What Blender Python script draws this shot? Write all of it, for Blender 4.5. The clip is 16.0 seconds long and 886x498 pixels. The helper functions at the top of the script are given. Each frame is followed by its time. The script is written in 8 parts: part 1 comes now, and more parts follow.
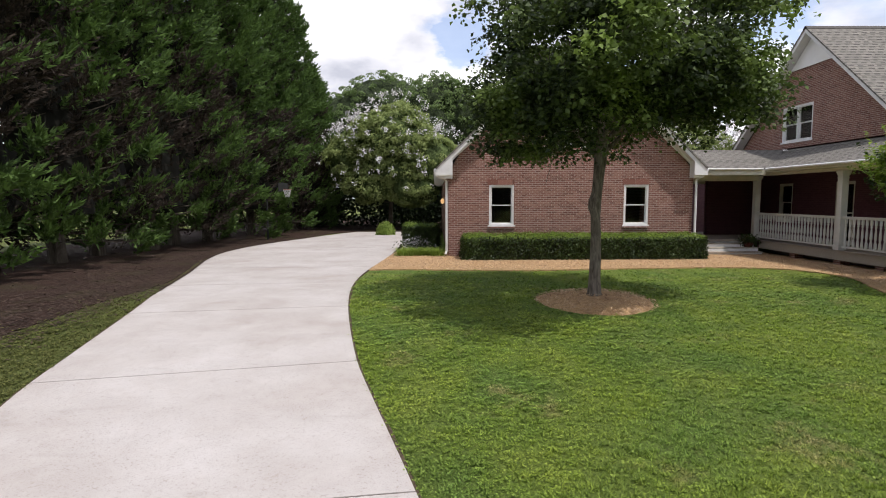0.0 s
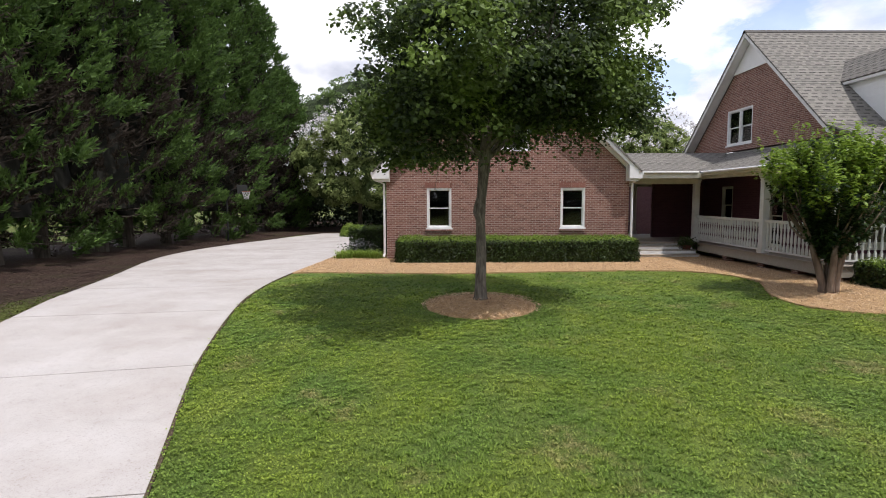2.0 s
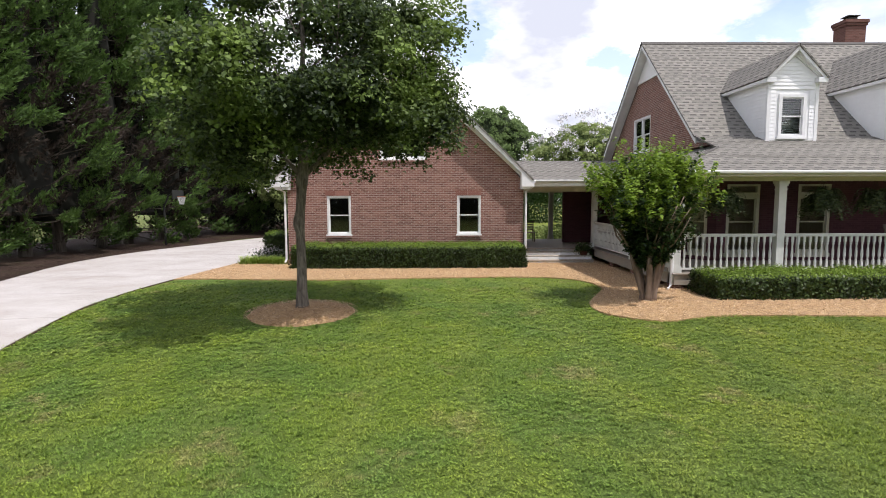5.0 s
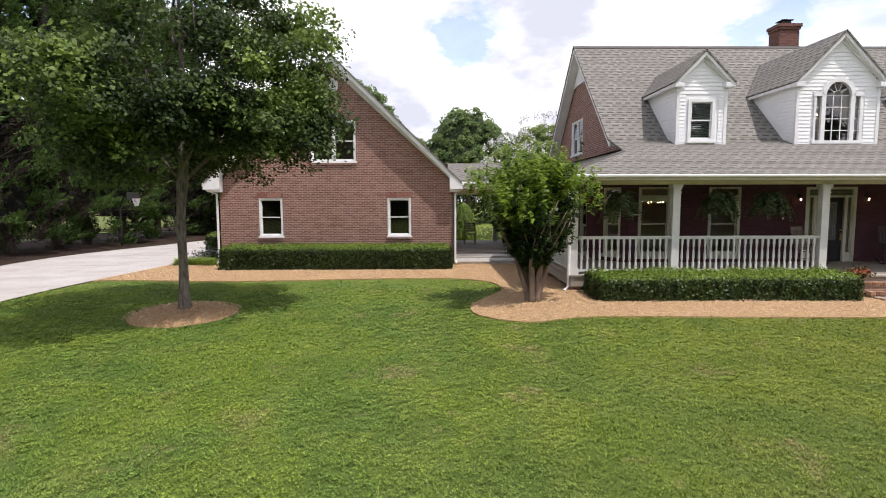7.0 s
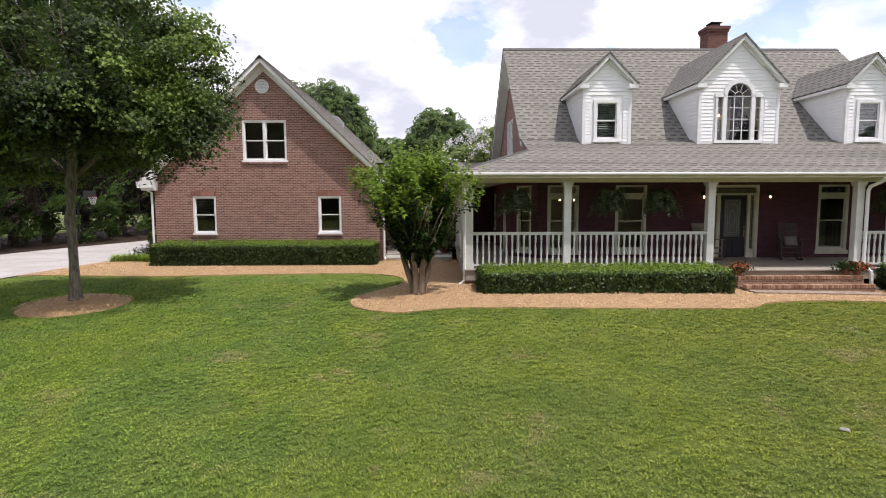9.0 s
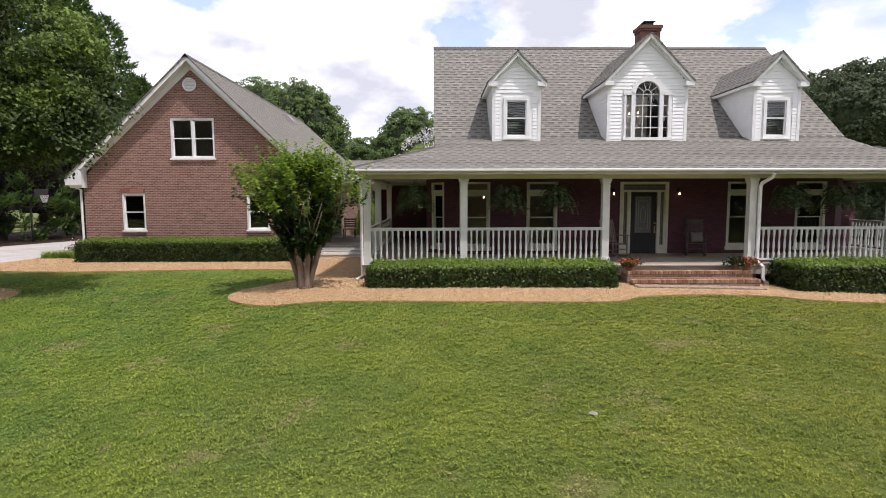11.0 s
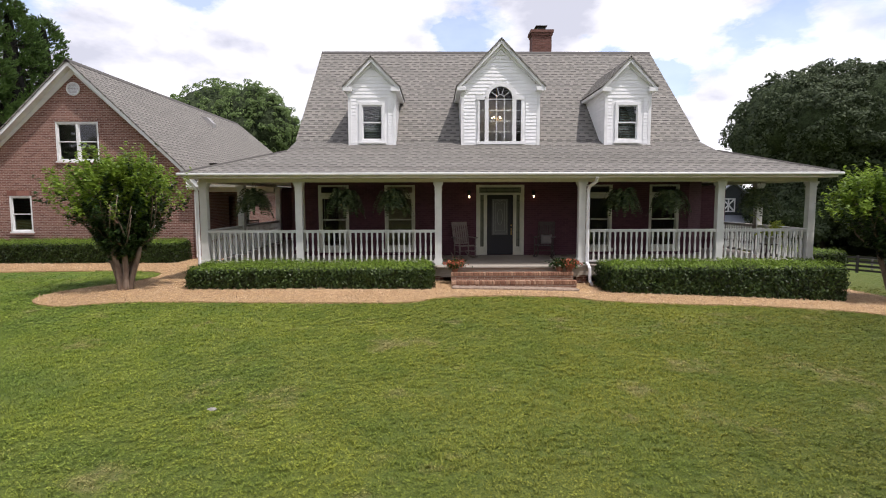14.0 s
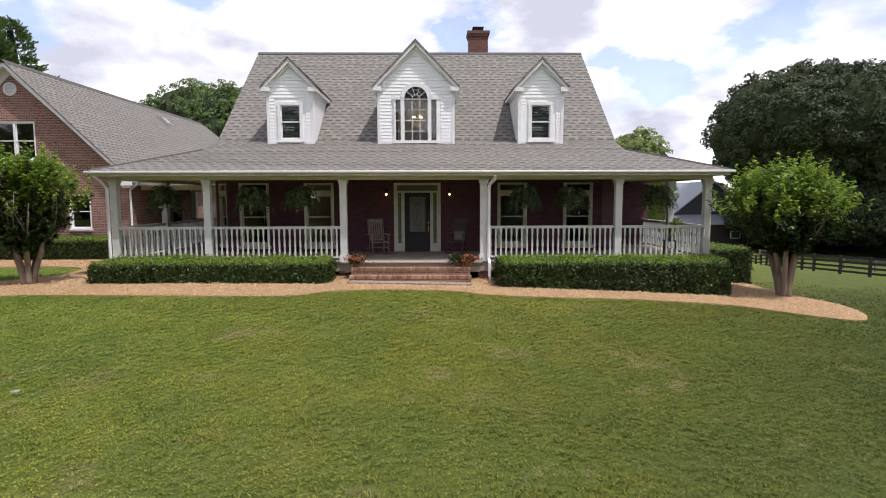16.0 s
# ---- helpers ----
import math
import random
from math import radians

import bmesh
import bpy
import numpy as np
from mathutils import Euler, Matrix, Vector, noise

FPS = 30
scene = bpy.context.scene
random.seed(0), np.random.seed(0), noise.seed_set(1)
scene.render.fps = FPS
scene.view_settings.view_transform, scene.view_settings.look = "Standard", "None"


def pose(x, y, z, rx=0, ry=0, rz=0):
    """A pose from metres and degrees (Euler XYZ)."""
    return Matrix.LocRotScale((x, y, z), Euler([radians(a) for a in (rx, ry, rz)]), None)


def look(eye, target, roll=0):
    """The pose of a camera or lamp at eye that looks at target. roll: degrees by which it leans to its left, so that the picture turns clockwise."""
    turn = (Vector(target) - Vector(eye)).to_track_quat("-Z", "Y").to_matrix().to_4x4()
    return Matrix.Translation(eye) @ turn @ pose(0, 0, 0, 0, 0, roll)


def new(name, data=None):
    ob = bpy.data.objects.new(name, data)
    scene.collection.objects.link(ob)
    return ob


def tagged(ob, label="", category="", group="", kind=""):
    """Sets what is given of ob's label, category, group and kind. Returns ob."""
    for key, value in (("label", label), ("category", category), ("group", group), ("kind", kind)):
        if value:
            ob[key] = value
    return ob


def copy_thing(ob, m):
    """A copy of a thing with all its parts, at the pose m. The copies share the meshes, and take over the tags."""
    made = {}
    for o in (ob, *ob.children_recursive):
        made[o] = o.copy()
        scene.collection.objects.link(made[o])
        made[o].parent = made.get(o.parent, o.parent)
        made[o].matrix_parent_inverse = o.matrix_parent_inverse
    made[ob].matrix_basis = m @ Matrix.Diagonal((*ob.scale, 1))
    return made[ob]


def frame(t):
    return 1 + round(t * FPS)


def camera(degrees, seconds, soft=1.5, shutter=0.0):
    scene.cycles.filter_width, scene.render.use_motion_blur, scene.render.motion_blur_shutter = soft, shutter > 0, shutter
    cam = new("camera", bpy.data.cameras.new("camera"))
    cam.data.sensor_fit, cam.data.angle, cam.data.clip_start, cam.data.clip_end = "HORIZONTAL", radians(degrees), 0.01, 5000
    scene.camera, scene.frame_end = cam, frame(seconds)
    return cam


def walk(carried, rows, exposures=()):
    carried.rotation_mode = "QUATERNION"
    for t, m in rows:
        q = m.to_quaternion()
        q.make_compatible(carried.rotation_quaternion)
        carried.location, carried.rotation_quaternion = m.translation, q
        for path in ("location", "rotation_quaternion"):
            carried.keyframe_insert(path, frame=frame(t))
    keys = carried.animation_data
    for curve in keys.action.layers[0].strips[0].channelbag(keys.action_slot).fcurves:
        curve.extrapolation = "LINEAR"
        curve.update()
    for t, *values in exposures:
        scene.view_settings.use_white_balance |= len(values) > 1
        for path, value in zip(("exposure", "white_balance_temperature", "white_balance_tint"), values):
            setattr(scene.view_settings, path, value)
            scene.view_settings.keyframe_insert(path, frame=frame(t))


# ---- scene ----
cam = camera(77.5, 16.0, 1.0)
PITCH, ROLL, YAW = -5.257, 0.144, -0.817
ROWS = [
    (0.0, 0.000, 0.000, 2.050),
    (0.5, 0.557, -0.021, 2.086),
    (1.0, 1.145, -0.052, 2.101),
    (1.5, 1.712, -0.117, 2.123),
    (2.0, 2.275, -0.197, 2.155),
    (2.5, 2.872, -0.294, 2.199),
    (3.0, 3.495, -0.404, 2.251),
    (3.5, 4.139, -0.533, 2.307),
    (4.0, 4.789, -0.652, 2.356),
    (6.5, 8.054, -1.122, 2.493),
    (7.0, 8.747, -1.188, 2.508),
    (7.5, 9.441, -1.285, 2.514),
    (8.0, 10.147, -1.454, 2.492),
    (8.5, 10.837, -1.649, 2.462),
    (9.0, 11.543, -1.824, 2.426),
    (11.5, 15.224, -2.109, 2.303),
    (12.0, 16.027, -2.152, 2.303),
    (12.5, 16.851, -2.219, 2.324),
    (13.0, 17.670, -2.307, 2.352),
    (13.5, 18.481, -2.408, 2.377),
    (14.0, 19.248, -2.520, 2.390),
    (14.5, 19.994, -2.653, 2.384),
    (15.0, 20.728, -2.790, 2.373),
    (15.5, 21.429, -2.897, 2.345),
    (16.0, 22.106, -3.002, 2.304),
]
walk(cam, [(t, pose(x, y, z, 90 + PITCH, ROLL, YAW)) for t, x, y, z in ROWS],
     [(0.0, -0.17, 6350, 15), (2.0, -0.05, 6250, 15), (4.0, 0.15, 6250, 15), (7.5, 0.12, 6350, 16.5), (9.0, 0.08, 6350, 16.5), (12.5, 0.0, 6350, 17.5), (16.0, -0.06, 6250, 17.5)])

# ---- daylight ----
SUN = Vector((0.36, -0.28, 1.0)).normalized()
world = bpy.data.worlds.new("sky")
scene.world = world
world.use_nodes = True
wn, wl = world.node_tree.nodes, world.node_tree.links
wn.clear()
w_out = wn.new("ShaderNodeOutputWorld")
w_bg = wn.new("ShaderNodeBackground")
w_sky = wn.new("ShaderNodeTexSky")
w_sky.sky_type = "NISHITA"
w_sky.sun_disc = False
w_sky.sun_elevation = math.asin(SUN.z)
w_sky.sun_rotation = math.atan2(SUN.x, SUN.y)
w_bg.inputs["Strength"].default_value = 0.112
w_co = wn.new("ShaderNodeTexCoord")
w_map = wn.new("ShaderNodeMapping")
w_map.inputs["Scale"].default_value = (1.0, 1.0, 2.0)
w_map.inputs["Location"].default_value = (0.31, 0.1, 0.05)


def w_math(op, a, b):
    n = wn.new("ShaderNodeMath")
    n.operation = op
    for i, val in enumerate((a, b)):
        if isinstance(val, bpy.types.NodeSocket):
            wl.new(val, n.inputs[i])
        else:
            n.inputs[i].default_value = val
    return n.outputs["Value"]


def w_noise(scale, detail, rough):
    n = wn.new("ShaderNodeTexNoise")
    n.inputs["Scale"].default_value = scale
    n.inputs["Detail"].default_value = detail
    n.inputs["Roughness"].default_value = rough
    wl.new(w_map.outputs["Vector"], n.inputs["Vector"])
    return n.outputs["Fac"]


def w_ramp(fac, stops):
    n = wn.new("ShaderNodeValToRGB")
    for e, (p, c) in zip(n.color_ramp.elements, stops):
        e.position, e.color = p, (*c, 1)
    wl.new(fac, n.inputs["Fac"])
    return n.outputs["Color"]


wl.new(w_co.outputs["Generated"], w_map.inputs["Vector"])
# heaped cloud, closer packed towards the horizon, with a few breaks of blue
w_sep = wn.new("ShaderNodeSeparateXYZ")
wl.new(w_co.outputs["Generated"], w_sep.inputs[0])
w_cover = w_math("ADD", w_noise(3.1, 9.0, 0.52), w_math("MULTIPLY", w_math("SUBTRACT", 0.55, w_sep.outputs["Z"]), 0.3))
w_edge = w_math("MULTIPLY", w_math("SUBTRACT", w_noise(7.0, 9.0, 0.6), 0.5), 2.6)
for centre, radius in (((0.085, 0.95, 0.3), 0.1), ((0.05, 0.97, 0.25), 0.045), ((0.51, 0.82, 0.265), 0.06), ((0.44, 0.877, 0.19), 0.085), ((0.375, 0.905, 0.2), 0.06), ((0.31, 0.925, 0.215), 0.09), ((0.25, 0.93, 0.27), 0.07), ((-0.36, 0.885, 0.292), 0.07), ((-0.562, 0.788, 0.252), 0.07)):
    d = wn.new("ShaderNodeVectorMath")
    d.operation = "DISTANCE"
    wl.new(w_co.outputs["Generated"], d.inputs[0])
    d.inputs[1].default_value = centre
    hole = w_math("ADD", w_math("SUBTRACT", 1.0, w_math("DIVIDE", d.outputs["Value"], radius)), w_edge)
    w_cover = w_math("SUBTRACT", w_cover, w_math("MULTIPLY", w_math("MAXIMUM", hole, 0.0), 0.27))
w_mix = wn.new("ShaderNodeMixRGB")
wl.new(w_ramp(w_cover, [(0.38, (0.22, 0.22, 0.22)), (0.52, (1, 1, 1))]), w_mix.inputs["Fac"])
w_gain = wn.new("ShaderNodeMixRGB")
w_gain.blend_type = "MULTIPLY"
w_gain.inputs["Fac"].default_value = 1.0
w_gain.inputs["Color2"].default_value = (2.2, 2.05, 2.0, 1)
wl.new(w_sky.outputs["Color"], w_gain.inputs["Color1"])
wl.new(w_gain.outputs["Color"], w_mix.inputs["Color1"])
wl.new(w_ramp(w_noise(5.0, 6.0, 0.5), [(0.37, (6.5, 6.75, 7.4)), (0.54, (12.0, 12.0, 12.0))]), w_mix.inputs["Color2"])
wl.new(w_mix.outputs["Color"], w_bg.inputs["Color"])
wl.new(w_bg.outputs["Background"], w_out.inputs["Surface"])

sun_data = bpy.data.lights.new("sun", "SUN")
sun_data.energy, sun_data.angle, sun_data.color = 4.3, radians(0.6), (1.0, 0.955, 0.88)
sun = new("sun", sun_data)
sun.matrix_world = look((0, 0, 40), Vector((0, 0, 40)) - SUN)
scene.view_settings.exposure = 0.0

# ---- materials ----
def nodes_of(name):
    m = bpy.data.materials.new(name)
    m.use_nodes = True
    nt = m.node_tree
    nt.nodes.clear()
    out = nt.nodes.new("ShaderNodeOutputMaterial")
    return m, nt, out


class Net:
    """Small helper to wire a material."""

    def __init__(self, name):
        self.m, self.nt, self.out = nodes_of(name)

    def add(self, kind, inputs=None, **props):
        n = self.nt.nodes.new("ShaderNode" + kind)
        for k, val in (inputs or {}).items():
            if isinstance(val, bpy.types.NodeSocket):
                self.nt.links.new(val, n.inputs[k])
            else:
                n.inputs[k].default_value = val
        if "ops" in props:
            n.operation = props["ops"]
        if "blend" in props:
            n.blend_type = props["blend"]
        return n

    def pos(self):
        return self.add("NewGeometry").outputs["Position"]

    def noise(self, scale, detail=4.0, rough=0.55, vec=None, dist=0.0):
        return self.add("TexNoise", {"Vector": vec or self.pos(), "Scale": scale, "Detail": detail, "Roughness": rough, "Distortion": dist}).outputs["Fac"]

    def ramp(self, fac, stops):
        n = self.add("ValToRGB", {"Fac": fac})
        el = n.color_ramp.elements
        while len(el) < len(stops):
            el.new(0.5)
        for e, (p, c) in zip(el, stops):
            e.position = p
            e.color = (*c, 1) if len(c) == 3 else c
        return n.outputs["Color"]

    def mix(self, fac, a, b, blend="MIX"):
        def c(val):
            return (*val, 1) if isinstance(val, tuple) and len(val) == 3 else val
        return self.add("MixRGB", {"Fac": fac, "Color1": c(a), "Color2": c(b)}, blend=blend).outputs["Color"]

    def math(self, op, a, b=0.0):
        return self.add("Math", {0: a, 1: b}, ops=op).outputs["Value"]

    def bump(self, height, strength=0.3, dist=0.01):
        return self.add("Bump", {"Height": height, "Strength": strength, "Distance": dist}).outputs["Normal"]

    def surface(self, color, rough=0.6, normal=None, metal=0.0, spec=0.4, translucent=0.0, tcol=None):
        ins = {"Base Color": (*color, 1) if isinstance(color, tuple) else color, "Roughness": rough, "Metallic": metal, "Specular IOR Level": spec}
        if normal is not None:
            ins["Normal"] = normal
        sh = self.add("BsdfPrincipled", ins).outputs["BSDF"]
        if translucent > 0:
            tr = self.add("BsdfTranslucent", {"Color": tcol if tcol is not None else ins["Base Color"]}).outputs["BSDF"]
            sh = self.add("MixShader", {"Fac": translucent, 1: sh, 2: tr}).outputs["Shader"]
        self.nt.links.new(sh, self.out.inputs["Surface"])
        return self.m


def paint(name, color, rough=0.45, dirt=0.08, scale=3.0):
    n = Net(name)
    a = n.noise(scale, 5)
    b = n.noise(scale * 14, 3)
    dark = tuple(c * (1 - dirt * 2.2) for c in color)
    col = n.mix(n.ramp(a, [(0.35, (0, 0, 0)), (0.75, (1, 1, 1))]), color, dark)
    col = n.mix(n.math("MULTIPLY", b, 0.12), col, tuple(c * 0.8 for c in color))
    return n.surface(col, rough, n.bump(b, 0.08, 0.004))


def brick_mat(name, reds, mortar, run=0.203, course=0.0677):
    n = Net(name)
    p = n.add("SeparateXYZ", {0: n.pos()})
    along = n.math("ADD", p.outputs["X"], p.outputs["Y"])
    vec = n.add("CombineXYZ", {0: along, 1: p.outputs["Z"], 2: 0.0}).outputs["Vector"]
    br = n.add("TexBrick", {"Vector": vec, "Color1": (0, 0, 0, 1), "Color2": (1, 1, 1, 1), "Mortar": (0.5, 0.5, 0.5, 1), "Scale": 1.0,
                            "Mortar Size": 0.0075, "Mortar Smooth": 0.2, "Bias": 0.0, "Brick Width": run, "Row Height": course})
    br.offset = 0.5
    tone = n.ramp(br.outputs["Color"], [(0.0, reds[0]), (0.3, reds[1]), (0.62, reds[2]), (1.0, reds[3])])
    big = n.noise(0.7, 4)
    tone = n.mix(n.ramp(big, [(0.35, (0, 0, 0)), (0.7, (0.2, 0.2, 0.2))]), tone, tuple(c * 0.72 for c in reds[1]))
    fine = n.noise(90, 3)
    tone = n.mix(n.math("MULTIPLY", fine, 0.3), tone, tuple(c * 0.6 for c in reds[0]))
    col = n.mix(br.outputs["Fac"], tone, mortar)
    h = n.math("SUBTRACT", 1.0, br.outputs["Fac"])
    h = n.math("ADD", h, n.math("MULTIPLY", fine, 0.25))
    return n.surface(col, 0.85, n.bump(h, 0.6, 0.008), spec=0.2)


def shingle_mat(name):
    """Laminated shingles: even courses with staggered dark tabs."""
    n = Net(name)
    co = n.add("UVMap").outputs["UV"]
    sep = n.add("SeparateXYZ", {0: co})
    u, v = sep.outputs["X"], sep.outputs["Y"]
    vr = n.math("DIVIDE", v, 0.2)
    row = n.math("FLOOR", vr)
    inrow = n.math("FRACT", vr)
    jit = n.add("TexWhiteNoise", {"Vector": n.add("CombineXYZ", {0: row, 1: 3.7, 2: 0.0}).outputs["Vector"]}).outputs["Value"]
    uu = n.math("ADD", n.math("DIVIDE", u, 0.34), n.math("ADD", n.math("MULTIPLY", row, 0.5), n.math("MULTIPLY", jit, 0.3)))
    cell = n.math("FLOOR", uu)
    cj = n.add("TexWhiteNoise", {"Vector": n.add("CombineXYZ", {0: cell, 1: row, 2: 0.0}).outputs["Vector"]}).outputs["Value"]
    dash = n.math("LESS_THAN", n.math("FRACT", uu), n.math("ADD", 0.42, n.math("MULTIPLY", cj, 0.28)))
    dash = n.math("MULTIPLY", dash, n.math("LESS_THAN", inrow, 0.38))
    wob = n.noise(2.6, 4, 0.6)
    tone = n.ramp(cj, [(0.0, (0.193, 0.183, 0.16)), (0.5, (0.231, 0.219, 0.191)), (1.0, (0.272, 0.257, 0.223))])
    tone = n.mix(n.ramp(wob, [(0.35, (0, 0, 0)), (0.75, (0.35, 0.35, 0.35))]), tone, (0.19, 0.18, 0.168))
    tone = n.mix(n.math("MULTIPLY", dash, n.math("ADD", 0.5, n.math("MULTIPLY", cj, 0.4))), tone, (0.06, 0.056, 0.053))
    line = n.math("LESS_THAN", n.math("FRACT", n.math("DIVIDE", v, 0.1)), 0.1)
    tone = n.mix(n.math("MULTIPLY", line, 0.4), tone, (0.09, 0.085, 0.08))
    gr = n.noise(160, 2)
    tone = n.mix(n.math("MULTIPLY", gr, 0.3), tone, (0.1, 0.095, 0.09))
    return n.surface(tone, 0.92, n.bump(n.math("SUBTRACT", gr, n.math("MULTIPLY", dash, 1.2)), 0.5, 0.006), spec=0.15)


def leaf_mat(name, dark, mid, light, trans=0.3, rough=0.45, patch=0.9, zones=(0.35, 0.7, 0.55), lit=1.0):
    n = Net(name)
    isl = n.add("NewGeometry").outputs["Random Per Island"]
    base = n.ramp(isl, [(0.0, dark), (0.5, mid), (1.0, tuple(m + (c - m) * lit for m, c in zip(mid, light)))])
    zone = n.noise(patch, 3)
    base = n.mix(n.ramp(zone, [(zones[0], (0, 0, 0)), (zones[1], (zones[2],) * 3)]), base, light)
    return n.surface(base, rough, spec=0.2, translucent=trans, tcol=n.mix(0.5 * lit, base, tuple(min(1, c * 1.6) for c in light)))


def bark_mat(name, a, b, scale=9.0):
    n = Net(name)
    v = n.add("Mapping", {"Vector": n.pos(), "Scale": (1.0, 1.0, 0.25)}).outputs["Vector"]
    f1 = n.noise(scale, 6, 0.6, v, 0.6)
    f2 = n.noise(scale * 6, 4, 0.6, v)
    col = n.mix(n.ramp(f1, [(0.35, (0, 0, 0)), (0.68, (1, 1, 1))]), a, b)
    col = n.mix(n.math("MULTIPLY", f2, 0.4), col, tuple(c * 0.5 for c in a))
    return n.surface(col, 0.9, n.bump(n.math("ADD", f1, n.math("MULTIPLY", f2, 0.4)), 0.8, 0.03), spec=0.15)


def wood_mat(name, a, b, rough=0.6):
    n = Net(name)
    v = n.add("Mapping", {"Vector": n.pos(), "Scale": (1.0, 14.0, 14.0)}).outputs["Vector"]
    f1 = n.noise(2.0, 6, 0.6, v, 0.4)
    f2 = n.noise(2.5, 4)
    col = n.mix(n.ramp(f1, [(0.3, (0, 0, 0)), (0.72, (1, 1, 1))]), a, b)
    col = n.mix(n.math("MULTIPLY", f2, 0.35), col, tuple(c * 0.7 for c in a))
    return n.surface(col, rough, n.bump(f1, 0.25, 0.004))


def glass_mat(name, tint=(0.93, 0.93, 0.94), ior=1.45):
    n = Net(name)
    fr = n.add("Fresnel", {"IOR": ior}).outputs["Fac"]
    gl = n.add("BsdfGlossy", {"Color": (1, 1, 1, 1), "Roughness": 0.01, "Normal": n.bump(n.noise(1.3, 2), 0.04, 0.02)}).outputs["BSDF"]
    tr = n.add("BsdfTransparent", {"Color": (*tint, 1)}).outputs["BSDF"]
    sh = n.add("MixShader", {"Fac": fr, 1: tr, 2: gl}).outputs["Shader"]
    n.nt.links.new(sh, n.out.inputs["Surface"])
    return n.m


def lamp_mat(name, color, power):
    n = Net(name)
    em = n.add("Emission", {"Color": (*color, 1), "Strength": power}).outputs["Emission"]
    n.nt.links.new(em, n.out.inputs["Surface"])
    return n.m


def plain(name, color, rough=0.5, metal=0.0):
    n = Net(name)
    f1 = n.noise(24, 4)
    col = n.mix(n.math("MULTIPLY", f1, 0.35), color, tuple(c * 0.65 for c in color))
    return n.surface(col, rough, n.bump(f1, 0.1, 0.003), metal)


def turf_tone(n):
    """The colour of the turf over the plan: clover and grass patches, mowing lanes, dry spots, olive towards the east,
    darkened in the near east.
    """
    sep = n.add("SeparateXYZ", {0: n.pos()})
    patch = n.ramp(n.noise(0.42, 5, 0.6), [(0.44, (0, 0, 0)), (0.6, (1, 1, 1))])
    col = n.mix(patch, (0.22, 0.308, 0.038), (0.162, 0.262, 0.048))
    lane = n.math("SINE", n.math("ADD", n.math("MULTIPLY", sep.outputs["X"], 3.6), n.math("MULTIPLY", n.noise(0.5, 3), 5.0)))
    col = n.mix(n.ramp(lane, [(0.3, (0, 0, 0)), (0.95, (0.3, 0.3, 0.3))]), col, (0.28, 0.34, 0.068))
    col = n.mix(n.ramp(n.noise(1.5, 6, 0.65), [(0.36, (0.24, 0.24, 0.24)), (0.56, (0, 0, 0))]), col, (0.1, 0.16, 0.026))
    east = n.ramp(n.math("DIVIDE", sep.outputs["X"], 40.0), [(0.18, (0, 0, 0)), (0.48, (0.6, 0.6, 0.6)), (0.8, (1.0, 1.0, 1.0))])
    col = n.mix(east, col, (0.245, 0.226, 0.028))
    clump = n.noise(1.15, 5, 0.62)
    col = n.mix(n.ramp(clump, [(0.4, (0.36, 0.36, 0.36)), (0.5, (0, 0, 0))]), col, (0.11, 0.185, 0.028))
    col = n.mix(n.ramp(clump, [(0.53, (0, 0, 0)), (0.66, (0.28, 0.28, 0.28))]), col, (0.32, 0.37, 0.06))
    lush = n.math("MULTIPLY", n.ramp(n.noise(0.55, 5, 0.65), [(0.47, (0, 0, 0)), (0.6, (0.45, 0.45, 0.45))]), east)
    col = n.mix(lush, col, (0.14, 0.2, 0.024))
    # Deeper green in the near east, also carrying shade and vignetting as colour.
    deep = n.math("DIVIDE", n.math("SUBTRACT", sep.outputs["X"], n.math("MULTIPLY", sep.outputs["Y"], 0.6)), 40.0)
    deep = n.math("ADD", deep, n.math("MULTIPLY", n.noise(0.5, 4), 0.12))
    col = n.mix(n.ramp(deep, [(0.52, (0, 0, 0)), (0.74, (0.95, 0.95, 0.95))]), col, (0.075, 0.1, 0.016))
    col = n.mix(n.ramp(n.noise(0.9, 5, 0.7), [(0.58, (0, 0, 0)), (0.69, (0.7, 0.7, 0.7))]), col, (0.36, 0.3, 0.13))
    col = n.mix(n.ramp(n.noise(5.5, 4, 0.7), [(0.4, (0.22, 0.22, 0.22)), (0.52, (0, 0, 0))]), col, (0.09, 0.15, 0.022))
    # worn spots where the turf has dried out
    for cx, cy, r in ((11.07, 3.6, 0.5), (15.1, 6.0, 0.6), (21.0, 3.8, 0.55), (17.9, 8.6, 0.8), (13.2, 8.2, 0.6), (24.5, 7.6, 0.7), (9.2, 8.8, 0.5)):
        dx, dy = n.math("DIVIDE", n.math("SUBTRACT", sep.outputs["X"], cx), r * 1.5), n.math("DIVIDE", n.math("SUBTRACT", sep.outputs["Y"], cy), r)
        near = n.math("ADD", n.math("ADD", n.math("MULTIPLY", dx, dx), n.math("MULTIPLY", dy, dy)), n.math("MULTIPLY", n.noise(2.6, 5, 0.7), 2.4))
        col = n.mix(n.ramp(near, [(0.85, (0.6, 0.6, 0.6)), (1.0, (0, 0, 0))]), col, (0.34, 0.27, 0.13))
    verge = n.ramp(n.math("DIVIDE", n.math("ADD", sep.outputs["X"], 10.0), 10.0), [(0.52, (0.8, 0.8, 0.8)), (0.62, (0, 0, 0))])
    return n.mix(verge, col, (0.1, 0.095, 0.035)), patch


